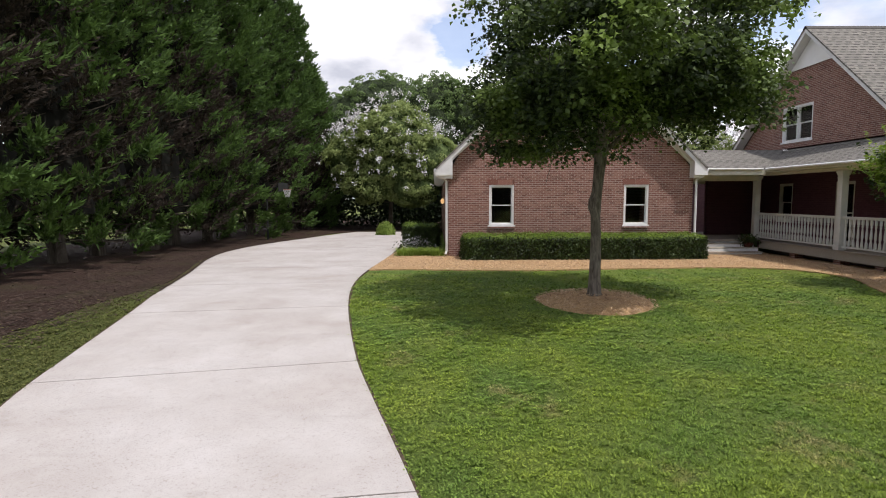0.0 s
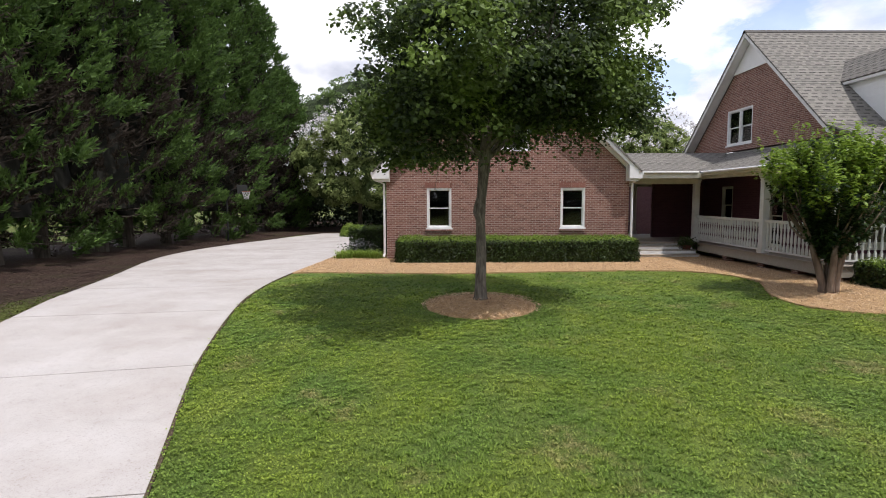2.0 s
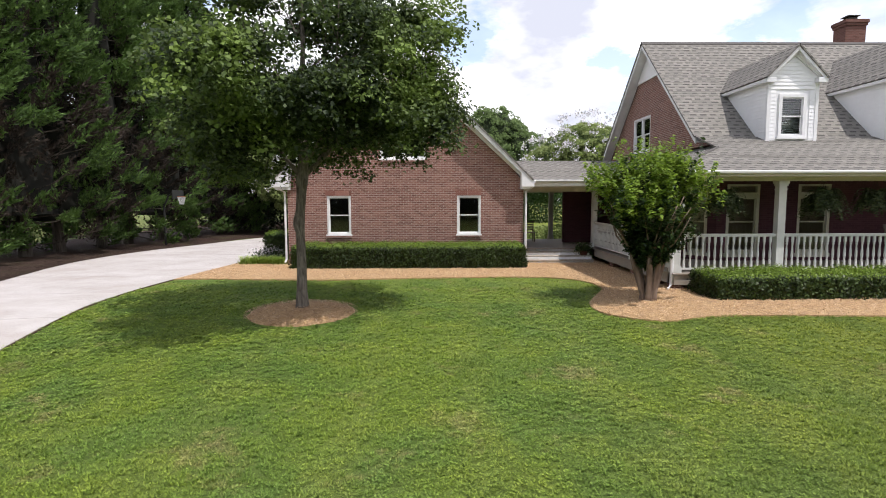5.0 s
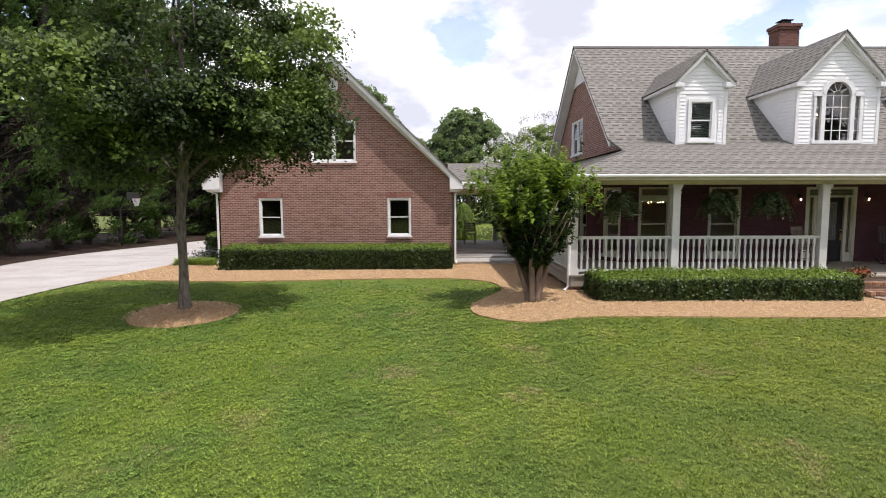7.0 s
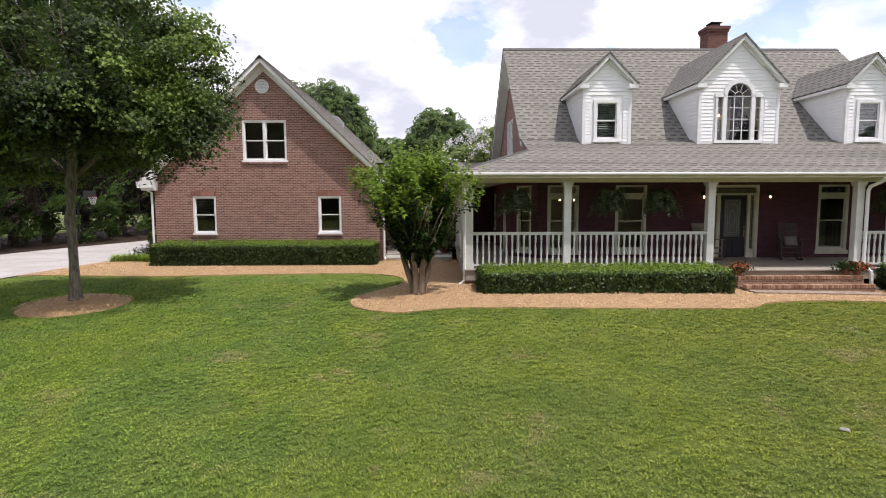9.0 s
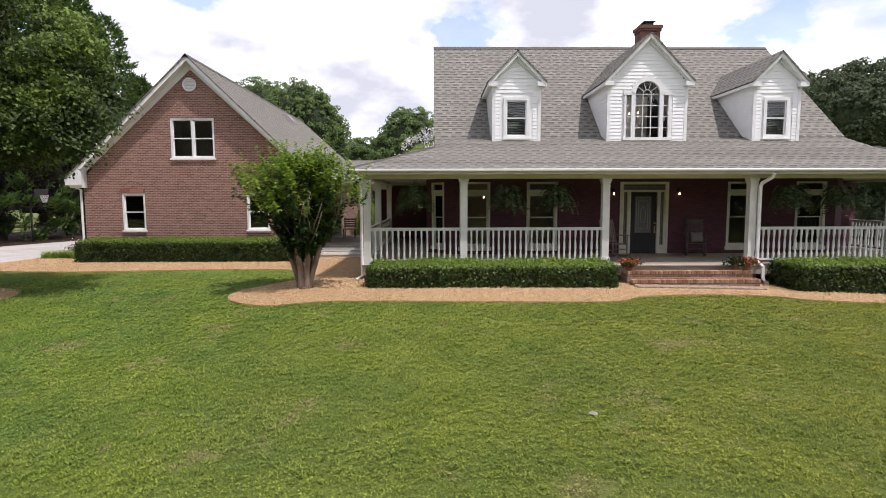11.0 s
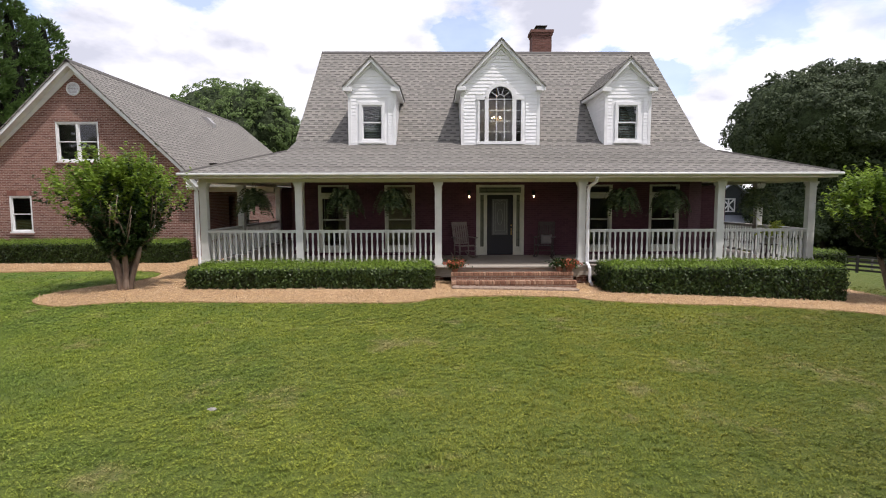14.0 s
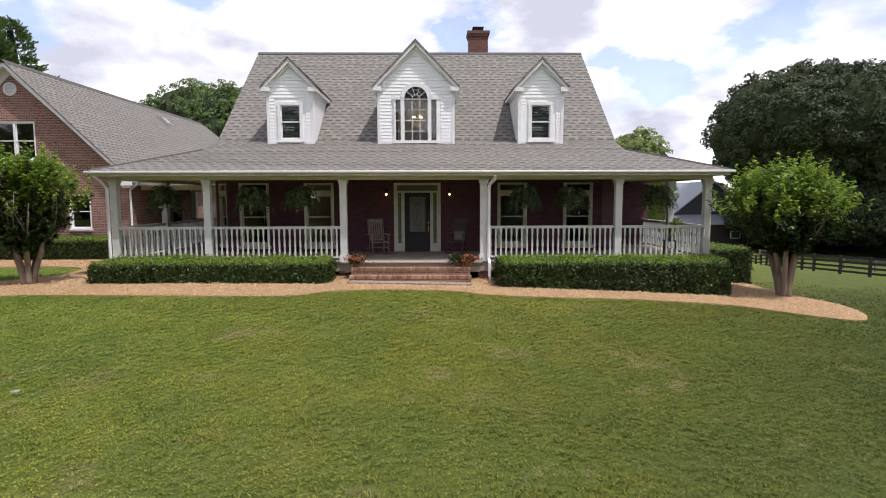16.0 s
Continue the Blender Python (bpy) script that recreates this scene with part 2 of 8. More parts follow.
def lawn_mat():
    n = Net("lawn_soil_and_turf")
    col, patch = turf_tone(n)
    fine = n.noise(42, 5, 0.7)
    tiny = n.noise(120, 3, 0.7)
    depth = n.math("ADD", 0.7, n.math("MULTIPLY", patch, 0.3))
    # Fine dark specks: soil, plus the shade between blades put into the colour.
    col = n.mix(n.math("MULTIPLY", n.ramp(fine, [(0.42, (1, 1, 1)), (0.51, (0, 0, 0))]), depth), col, (0.075, 0.108, 0.022))
    col = n.mix(n.math("MULTIPLY", tiny, 0.35), col, (0.26, 0.34, 0.1))
    col = n.mix(1.0, col, (0.84, 0.84, 0.84), "MULTIPLY")
    h = n.math("ADD", fine, n.math("MULTIPLY", tiny, 0.6))
    return n.surface(col, 0.85, n.bump(h, 1.0, 0.05), spec=0.15)


def straw_mat():
    n = Net("pine_straw")
    v = n.add("Mapping", {"Vector": n.pos(), "Scale": (1.0, 3.0, 1.0)}).outputs["Vector"]
    f1 = n.noise(30, 6, 0.7, v, 1.5)
    f2 = n.noise(1.2, 4)
    f3 = n.noise(110, 3, 0.7)
    col = n.ramp(f1, [(0.36, (0.19, 0.102, 0.045)), (0.48, (0.47, 0.295, 0.14)), (0.62, (0.72, 0.515, 0.285))])
    col = n.mix(n.ramp(f2, [(0.4, (0, 0, 0)), (0.75, (0.3, 0.3, 0.3))]), col, (0.52, 0.365, 0.21))
    lump = n.noise(7, 4, 0.6)
    col = n.mix(n.ramp(lump, [(0.36, (0.5, 0.5, 0.5)), (0.5, (0, 0, 0))]), col, (0.24, 0.15, 0.095))
    return n.surface(col, 0.9, n.bump(n.math("ADD", f1, f3), 0.9, 0.03), spec=0.15)


def concrete_mat():
    n = Net("pale_concrete")
    a = n.noise(0.5, 6, 0.6)
    b = n.noise(4.0, 6, 0.65)
    c = n.noise(120, 3, 0.7)
    d = n.noise(9, 5, 0.75)
    col = n.ramp(a, [(0.3, (0.345, 0.308, 0.28)), (0.5, (0.42, 0.394, 0.372)), (0.7, (0.485, 0.463, 0.448))])
    speck = n.noise(42, 2, 0.6)
    col = n.mix(n.ramp(speck, [(0.6, (0, 0, 0)), (0.68, (0.6, 0.6, 0.6))]), col, (0.2, 0.175, 0.15))
    col = n.mix(n.ramp(b, [(0.42, (0, 0, 0)), (0.75, (0.4, 0.4, 0.4))]), col, (0.36, 0.315, 0.28))
    col = n.mix(n.ramp(d, [(0.58, (0, 0, 0)), (0.74, (0.45, 0.45, 0.45))]), col, (0.29, 0.25, 0.205))
    col = n.mix(n.ramp(c, [(0.52, (0, 0, 0)), (0.68, (0.75, 0.75, 0.75))]), col, (0.24, 0.215, 0.19))
    # tyre scuffs and blots, long across the slab
    v = n.add("Mapping", {"Vector": n.pos(), "Scale": (0.9, 2.6, 1.0)}).outputs["Vector"]
    blot = n.noise(0.9, 5, 0.6, v, 0.4)
    col = n.mix(n.ramp(blot, [(0.62, (0, 0, 0)), (0.74, (0.4, 0.4, 0.4))]), col, (0.26, 0.235, 0.205))
    pale = n.noise(1.7, 6, 0.7)
    col = n.mix(n.ramp(pale, [(0.42, (0, 0, 0)), (0.75, (0.35, 0.35, 0.35))]), col, (0.56, 0.54, 0.515))
    return n.surface(col, 0.85, n.bump(n.math("ADD", b, c), 0.35, 0.006), spec=0.25)


BRICK = brick_mat("red_brown_brick", [(0.155, 0.072, 0.057), (0.21, 0.098, 0.077), (0.25, 0.12, 0.095), (0.3, 0.158, 0.127)], (0.41, 0.335, 0.285))
CHIMBRICK = brick_mat("dark_chimney_brick", [(0.12, 0.055, 0.043), (0.145, 0.066, 0.052), (0.165, 0.076, 0.06), (0.185, 0.09, 0.072)], (0.16, 0.1, 0.082))
SHINGLE = shingle_mat("grey_shingle")
WHITE = paint("white_paint", (0.78, 0.78, 0.775))
# Darker copy of the white paint; the porch shade is put into its colour.
SHADEWHITE = paint("shade_toned_white", (0.6, 0.605, 0.565))
SIDING = paint("white_siding", (0.82, 0.82, 0.82), 0.4, 0.03)
CREAM = paint("cream_paint", (0.62, 0.6, 0.5), 0.5, 0.1)
CEILM = paint("porch_ceiling_paint", (0.62, 0.62, 0.53), 0.6, 0.08)
DECKM = wood_mat("deck_boards", (0.25, 0.215, 0.18), (0.34, 0.3, 0.25))
GREYWOOD = wood_mat("weathered_wood", (0.3, 0.27, 0.22), (0.42, 0.38, 0.32), 0.8)
GLASS = glass_mat("window_glass")
BLACK = plain("black_paint", (0.02, 0.018, 0.022), 0.6)
BRASS = plain("brass", (0.6, 0.4, 0.14), 0.3, 1.0)
DARKROOM = plain("room_plaster", (0.35, 0.32, 0.27), 0.9)
LAWN = lawn_mat()
STRAW = straw_mat()
CONCRETE = concrete_mat()
# Hedge colours carry the sunlight: dark tone for sides, bright tone for tops.
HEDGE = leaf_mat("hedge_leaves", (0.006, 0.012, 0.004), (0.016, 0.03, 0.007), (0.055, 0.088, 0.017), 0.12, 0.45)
LITHEDGE = leaf_mat("sun_toned_hedge_leaves", (0.05, 0.09, 0.012), (0.1, 0.16, 0.019), (0.17, 0.25, 0.034), 0.2, 0.4)
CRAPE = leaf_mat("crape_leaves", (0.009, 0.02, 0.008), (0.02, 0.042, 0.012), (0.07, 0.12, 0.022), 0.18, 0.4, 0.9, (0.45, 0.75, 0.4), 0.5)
# Noise patches of bright leaf colour stand in for sunlit clumps in the crown.
MAPLE = leaf_mat("broad_leaves", (0.018, 0.028, 0.014), (0.037, 0.057, 0.024), (0.2, 0.29, 0.055), 0.24, 0.6, 0.6, (0.5, 0.67, 0.75), 0.3)
CYPRESS = leaf_mat("cypress_sprays", (0.02, 0.036, 0.014), (0.048, 0.087, 0.025), (0.118, 0.202, 0.044), 0.2, 0.65, 0.5)
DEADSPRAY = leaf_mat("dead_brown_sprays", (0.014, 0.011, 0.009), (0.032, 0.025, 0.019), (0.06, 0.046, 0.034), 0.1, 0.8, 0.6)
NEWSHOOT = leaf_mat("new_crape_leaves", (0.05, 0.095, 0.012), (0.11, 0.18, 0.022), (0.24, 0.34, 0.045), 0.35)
OAK = leaf_mat("far_leaves", (0.018, 0.04, 0.014), (0.03, 0.062, 0.018), (0.06, 0.11, 0.03), 0.2, 0.6, 0.3)
BARK = bark_mat("grey_bark", (0.07, 0.058, 0.046), (0.17, 0.148, 0.12))
LIGHTBARK = bark_mat("grey_brown_bark", (0.085, 0.071, 0.057), (0.26, 0.228, 0.19), 16.0)
CRAPEBARK = bark_mat("tan_bark", (0.14, 0.1, 0.075), (0.31, 0.245, 0.19), 5.0)

# ---- shaping helpers ----
def ground_z(x, y):
    """The lie of the land: a gentle rise to the house, falling away to the east."""
    if y < 11.5:
        z = -0.40 + 0.4 * (1 - ((11.5 - max(y, -8.0)) / 8.6) ** 1.12) if y > 2.9 else -0.4 - 0.012 * (2.9 - max(y, -30.0))
    else:
        z = -0.012 * min(y - 11.5, 20.0)
    if x > 15:
        z -= 0.0018 * (x - 15) ** 2 if x < 30 else 0.405 + 0.054 * (min(x, 80) - 30) + min(3.0, 0.0028 * (x - 30) * max(0.0, y - 12))
    return z


def mesh_object(name, verts, faces, mat, parent=None, label="", smooth=False):
    me = bpy.data.meshes.new(name)
    me.from_pydata([tuple(p) for p in verts], [], faces)
    me.validate()
    me.update()
    if smooth:
        me.polygons.foreach_set("use_smooth", [True] * len(me.polygons))
    for m in mat if isinstance(mat, (list, tuple)) else [mat]:
        me.materials.append(m)
    ob = new(name, me)
    if parent is not None:
        ob.parent = parent
    if label:
        tagged(ob, label)
    return ob


def part(name, bm, mat, parent=None, label="", smooth=False):
    me = bpy.data.meshes.new(name)
    bm.normal_update()
    bm.to_mesh(me)
    bm.free()
    if smooth:
        me.polygons.foreach_set("use_smooth", [True] * len(me.polygons))
    me.materials.append(mat)
    ob = new(name, me)
    if parent is not None:
        ob.parent = parent
    if label:
        tagged(ob, label)
    return ob


def thing(name, label, category, group="", at=(0, 0, 0), rz=0.0):
    ob = new(name)
    ob.empty_display_size = 0.2
    ob.matrix_basis = pose(*at, 0, 0, rz)
    return tagged(ob, label, category, group)


def box(bm, x0, x1, y0, y1, z0, z1):
    v = [bm.verts.new(p) for p in ((x0, y0, z0), (x1, y0, z0), (x1, y1, z0), (x0, y1, z0), (x0, y0, z1), (x1, y0, z1), (x1, y1, z1), (x0, y1, z1))]
    for f in ((3, 2, 1, 0), (4, 5, 6, 7), (0, 1, 5, 4), (1, 2, 6, 5), (2, 3, 7, 6), (3, 0, 4, 7)):
        bm.faces.new([v[i] for i in f])


def boxes(*items, bevel=0.0):
    bm = bmesh.new()
    for b in items:
        box(bm, *b)
    if bevel:
        bmesh.ops.bevel(bm, geom=list(bm.edges), offset=bevel, segments=1, affect="EDGES", profile=0.5)
    return bm


def prism(bm, outline, axis, a, b):
    """Extrudes a flat outline of (u, w) along an axis: 'y' takes (x, z), 'x' takes (y, z), 'z' takes (x, y)."""
    def at(u, w, d):
        return {"y": (u, d, w), "x": (d, u, w), "z": (u, w, d)}[axis]
    lo = [bm.verts.new(at(u, w, a)) for u, w in outline]
    hi = [bm.verts.new(at(u, w, b)) for u, w in outline]
    bm.faces.new(lo)
    bm.faces.new(hi[::-1])
    k = len(outline)
    for i in range(k):
        bm.faces.new((lo[i], hi[i], hi[(i + 1) % k], lo[(i + 1) % k]))
    bmesh.ops.recalc_face_normals(bm, faces=bm.faces)


def lathe(bm, profile, at=(0, 0, 0), sides=10, square=False):
    """A turned piece: (radius, z) from foot to top."""
    rings = []
    for r, z in profile:
        ring = []
        for i in range(sides):
            a = 2 * math.pi * (i + 0.5) / sides
            ring.append(bm.verts.new((at[0] + r * math.cos(a), at[1] + r * math.sin(a), at[2] + z)))
        rings.append(ring)
    for p, q in zip(rings, rings[1:]):
        for i in range(sides):
            bm.faces.new((p[i], p[(i + 1) % sides], q[(i + 1) % sides], q[i]))
    bm.faces.new(rings[0][::-1])
    bm.faces.new(rings[-1])


def tube(bm, path, radius, sides=8, radii=None):
    """A round pipe or limb along points."""
    rings = []
    pts = [Vector(p) for p in path]
    for i, p in enumerate(pts):
        d = (pts[min(i + 1, len(pts) - 1)] - pts[max(i - 1, 0)]).normalized()
        u = d.cross(Vector((0.31, 0.95, 0.05)) if abs(d.z) > 0.4 else Vector((0, 0, 1))).normalized()
        w = d.cross(u)
        r = radii[i] if radii else radius
        rings.append([bm.verts.new(p + r * (math.cos(2 * math.pi * k / sides) * u + math.sin(2 * math.pi * k / sides) * w)) for k in range(sides)])
    for p, q in zip(rings, rings[1:]):
        for k in range(sides):
            bm.faces.new((p[k], p[(k + 1) % sides], q[(k + 1) % sides], q[k]))
    bm.faces.new(rings[0][::-1])
    bm.faces.new(rings[-1])


def wall_with_openings(bm, u0, u1, w0, w1, holes, place, thick):
    """A wall in the plane of u and w, with rectangular holes through it. place(u, w, d) gives the point at depth d."""
    us = sorted({u0, u1, *[h[0] for h in holes], *[h[1] for h in holes]})
    ws = sorted({w0, w1, *[h[2] for h in holes], *[h[3] for h in holes]})
    for a, b in zip(us, us[1:]):
        for c, d in zip(ws, ws[1:]):
            if any(h[0] <= a and b <= h[1] and h[2] <= c and d <= h[3] for h in holes):
                continue
            for dep in (0, thick):
                bm.faces.new([bm.verts.new(place(*q, dep)) for q in ((a, c), (b, c), (b, d), (a, d))])
    for a, b, c, d in holes:
        for (p, q) in (((a, c), (b, c)), ((b, c), (b, d)), ((b, d), (a, d)), ((a, d), (a, c))):
            bm.faces.new([bm.verts.new(place(*p, 0)), bm.verts.new(place(*q, 0)), bm.verts.new(place(*q, thick)), bm.verts.new(place(*p, thick))])
    bmesh.ops.remove_doubles(bm, verts=bm.verts, dist=0.0005)


def roof_sheet(name, corners, parent, course=0.125, lip=0.007, thick=0.05, mat=None, label="", origin=None):
    """A shingled roof plane as stepped courses: corners are eave start, eave end, top end, top start (top may be one point)."""
    e0, e1, t1, t0 = [Vector(c) for c in corners]
    along = (e1 - e0).normalized()
    nrm = along.cross(((t0 + t1) / 2 - (e0 + e1) / 2)).normalized()
    if nrm.z < 0:
        nrm = -nrm
    upv = nrm.cross(along).normalized()
    if upv.z < 0:
        upv = -upv
    run = (t0 - e0).dot(upv)
    o0 = Vector(origin) if origin else e0
    lift0 = (e0 - o0).dot(upv)
    rows = max(1, int(math.ceil(run / course)))
    verts, faces, uvs = [], [], []

    def quad(pts, vv):
        k = len(verts)
        verts.extend(pts)
        faces.append(tuple(range(k, k + len(pts))))
        for p, vc in zip(pts, vv):
            uvs.append(((p - o0).dot(along) + 50, vc + lift0))
    for i in range(rows):
        a, b = i * course, min((i + 1) * course, run)
        fa, fb = a / run, b / run
        la, ra = e0.lerp(t0, fa), e1.lerp(t1, fa)
        lb, rb = e0.lerp(t0, fb), e1.lerp(t1, fb)
        quad([la + nrm * lip, ra + nrm * lip, rb, lb], [a, a, b - 0.001, b - 0.001])
        quad([la, ra, ra + nrm * lip, la + nrm * lip], [a + 0.001] * 4)
    dn = -nrm * thick
    quad([e0 + dn, e1 + dn, e1, e0], [0.0] * 4)
    quad([e0 + dn, t0 + dn, t1 + dn, e1 + dn], [0.0, run, run, 0.0])
    quad([e0, t0, t0 + dn, e0 + dn], [0.0, run, run, 0.0])
    quad([e1 + dn, t1 + dn, t1, e1], [0.0, run, run, 0.0])
    me = bpy.data.meshes.new(name)
    me.from_pydata([tuple(p) for p in verts], [], faces)
    layer = me.uv_layers.new(name="UVMap")
    flat = [c for uv in uvs for c in uv]
    layer.data.foreach_set("uv", flat)
    me.validate()
    me.update()
    me.materials.append(mat or SHINGLE)
    ob = new(name, me)
    ob.parent = parent
    if label:
        tagged(ob, label)
    return ob

# ---- ground, driveway, beds ----
def smooth_line(pts, per=6):
    """A curve through plan points."""
    p = [Vector(q) for q in pts]
    p = [2 * p[0] - p[1]] + p + [2 * p[-1] - p[-2]]
    out = []
    for i in range(1, len(p) - 2):
        a, b, c, d = p[i - 1:i + 3]
        for k in range(per):
            t = k / per
            out.append(0.5 * ((2 * b) + (c - a) * t + (2 * a - 5 * b + 4 * c - d) * t * t + (3 * b - a - 3 * c + d) * t ** 3))
    out.append(p[-2])
    return out


def ground_sheet():
    xs = sorted(set([-900, -500, -250, -140, -80, -50] + [-36 + 1.0 * i for i in range(93)] + [62, 75, 95, 130, 250, 500, 900]))
    ys = sorted(set([-300, -120, -60, -30, -16, -8] + [-4 + 1.0 * i for i in range(54)] + [54, 60, 70, 85, 110, 150, 250, 500, 1200]))
    verts = [(x, y, ground_z(x, y)) for y in ys for x in xs]
    k = len(xs)
    faces = [(j * k + i, j * k + i + 1, (j + 1) * k + i + 1, (j + 1) * k + i) for j in range(len(ys) - 1) for i in range(k - 1)]
    ob = mesh_object("ground", verts, faces, LAWN, smooth=True)
    return tagged(ob, "wide green mown lawn rising gently to the house", "lawn", kind="structure")


def strip(name, left, right, mat, lift, label, category, depth=0.06, cuts=8, parent=None):
    """A raised sheet between two plan curves that have as many points."""
    verts, faces = [], []
    n = len(left)
    for a, b in zip(left, right):
        for i in range(cuts + 1):
            q = a.lerp(b, i / cuts)
            verts.append((q.x, q.y, ground_z(q.x, q.y) + lift))
    for j in range(n - 1):
        for i in range(cuts):
            p = j * (cuts + 1) + i
            faces.append((p, p + 1, p + cuts + 2, p + cuts + 1))
    k = len(verts)
    verts += [(x, y, z - depth) for x, y, z in verts]
    for j in range(n - 1):
        for i in (0, cuts):
            p, q = j * (cuts + 1) + i, (j + 1) * (cuts + 1) + i
            faces.append((p, q, q + k, p + k))
    for j in (0, n - 1):
        for i in range(cuts):
            p = j * (cuts + 1) + i
            faces.append((p, p + 1, p + 1 + k, p + k))
    ob = mesh_object(name, verts, faces, mat)
    return ob


ground_sheet()

DRIVE_R = [(2.6, -14), (1.6, -3), (0.75, 1.0), (-0.15, 4.2), (-0.76, 6.25), (-1.15, 7.7), (-1.68, 10.5), (-1.97, 13.2), (-1.98, 15.8), (-1.75, 19.4), (-1.65, 22.6), (-1.6, 27.0), (-1.6, 33.0), (-1.9, 37.5)]
DRIVE_L = [(-1.6, -14), (-2.9, -3), (-3.7, 1.0), (-4.3, 4.2), (-4.9, 6.4), (-5.15, 7.7), (-5.7, 10.5), (-6.35, 13.2), (-7.0, 15.8), (-8.0, 19.4), (-8.5, 22.6), (-8.3, 27.0), (-7.0, 33.0), (-5.4, 37.5)]
drive = new("driveway")
tagged(drive, "pale worn concrete driveway curving past the garage", "driveway", kind="structure")
dl, dr = smooth_line(DRIVE_L), smooth_line(DRIVE_R)
# slabs between the joints, each joint named by its y on the left and on the right edge
JOINTS = [(-9.0, -9.4), (-2.2, -2.4), (1.2, 1.4), (3.75, 4.25), (6.62, 7.35), (10.0, 10.5), (13.0, 13.5), (16.6, 16.9), (20.5, 20.4), (25.0, 24.4), (30.5, 29.8)]


def edge_run(line, ya, yb, steps=10):
    """The edge line between two heights of the plan, evenly cut."""
    ys, xs = [p.y for p in line], [p.x for p in line]
    return [Vector((float(np.interp(y, ys, xs)), y)) for y in [ya + (yb - ya) * k / steps for k in range(steps + 1)]]


marks = [(dl[0].y, dr[0].y)] + JOINTS + [(dl[-1].y, dr[-1].y)]
for (la, ra), (lb, rb) in zip(marks, marks[1:]):
    gap = 0.009
    slab = strip("slab", edge_run(dl, la + gap, lb - gap), edge_run(dr, ra + gap, rb - gap), CONCRETE, 0.03, "", "", 0.12, 8)
    slab.parent = drive

# bare soil along the slab edges
nsoil = Net("bare_soil")
SOIL = nsoil.surface(nsoil.ramp(nsoil.noise(30, 5, 0.7), [(0.3, (0.035, 0.026, 0.018)), (0.7, (0.12, 0.09, 0.06))]), 0.95, nsoil.bump(nsoil.noise(60, 4), 0.6, 0.02), spec=0.1)
for side, line in ((1, dr), (-1, dl)):
    wob = [0.018 + 0.022 * noise.noise((p.y * 1.7, side, 0.5)) for p in line]
    inner = [Vector((p.x - side * 0.02, p.y)) for p in line]
    outer = [Vector((p.x + side * (0.02 + w), p.y)) for p, w in zip(line, wob)]
    edge = strip("soil_edge", inner, outer, SOIL, 0.022, "", "", 0.06, 1)
    tagged(edge, "narrow strip of bare soil along the driveway edge", "soil", kind="structure")

# dirt in the joints
for la, ra in JOINTS:
    a, b = edge_run(dl, la, la + 1.0)[0], edge_run(dr, ra, ra + 1.0)[0]
    run = [a.lerp(b, k / 8) for k in range(9)]
    filler = strip("joint_filler", [p + Vector((0, 0.014)) for p in run], [p - Vector((0, 0.014)) for p in run], SOIL, 0.021, "", "", 0.05, 1, drive)
    filler.parent = drive

# straw beds
BED_FRONT = [(-1.95, 16.0), (-1.1, 16.1), (1.0, 15.85), (3.0, 15.75), (6.0, 16.1), (9.1, 16.2), (10.4, 15.3), (10.55, 13.7), (9.9, 12.3), (9.55, 11.3), (9.75, 10.45), (10.7, 9.95),
             (11.8, 10.3), (13.3, 10.35), (15.5, 10.25), (18.4, 10.25), (19.4, 10.85), (21.0, 11.15), (22.7, 11.1), (23.3, 10.8), (25.0, 10.65), (27.0, 10.75), (29.5, 10.55), (31.2, 9.72), (32.25, 9.65), (32.85, 10.9), (32.5, 12.6), (32.6, 15.0)]
BED_BACK = [(-1.6, 21.8), (0.0, 22.0), (1.0, 22.0), (3.0, 22.0), (6.0, 22.0), (9.1, 22.2), (12.6, 22.2), (12.8, 21.0), (12.8, 18.0), (12.9, 16.4), (13.0, 15.2), (13.1, 14.6),
            (13.4, 14.2), (14.0, 14.2), (15.8, 14.2), (18.4, 14.2), (19.4, 14.2), (21.0, 14.2), (22.7, 14.2), (23.4, 14.2), (25.0, 14.2), (27.0, 14.2), (29.2, 14.2), (30.2, 14.3), (30.3, 14.6), (30.4, 15.4), (30.4, 16.6), (30.4, 18.0)]
bed = strip("mulch_bed", smooth_line(BED_FRONT, 5), smooth_line(BED_BACK, 5), STRAW, 0.035, "", "", 0.1, 8)
tagged(bed, "tan pine straw bed along the house fronts", "mulch bed", kind="structure")


def round_bed(x, y, r, label):
    verts, faces = [], []
    rings, sides = 6, 40
    for j in range(rings + 1):
        for i in range(sides):
            a = 2 * math.pi * i / sides
            rr = r * (1 + 0.05 * noise.noise((math.cos(a) * 1.5 + x, math.sin(a) * 1.5, 0.3))) * (j + 0.001) / rings
            px, py = x + rr * math.cos(a), y + rr * math.sin(a)
            lift = 0.13 * (1 - (j / rings) ** 2) + 0.02 * noise.noise((px * 2, py * 2, 1.0)) - (0.03 if j == rings else 0)
            verts.append((px, py, ground_z(px, py) + lift))
    for j in range(rings):
        for i in range(sides):
            faces.append((j * sides + i, j * sides + (i + 1) % sides, (j + 1) * sides + (i + 1) % sides, (j + 1) * sides + i))
    ob = mesh_object("mulch_ring", verts, faces, STRAW, smooth=True)
    return tagged(ob, label, "mulch bed", kind="structure")


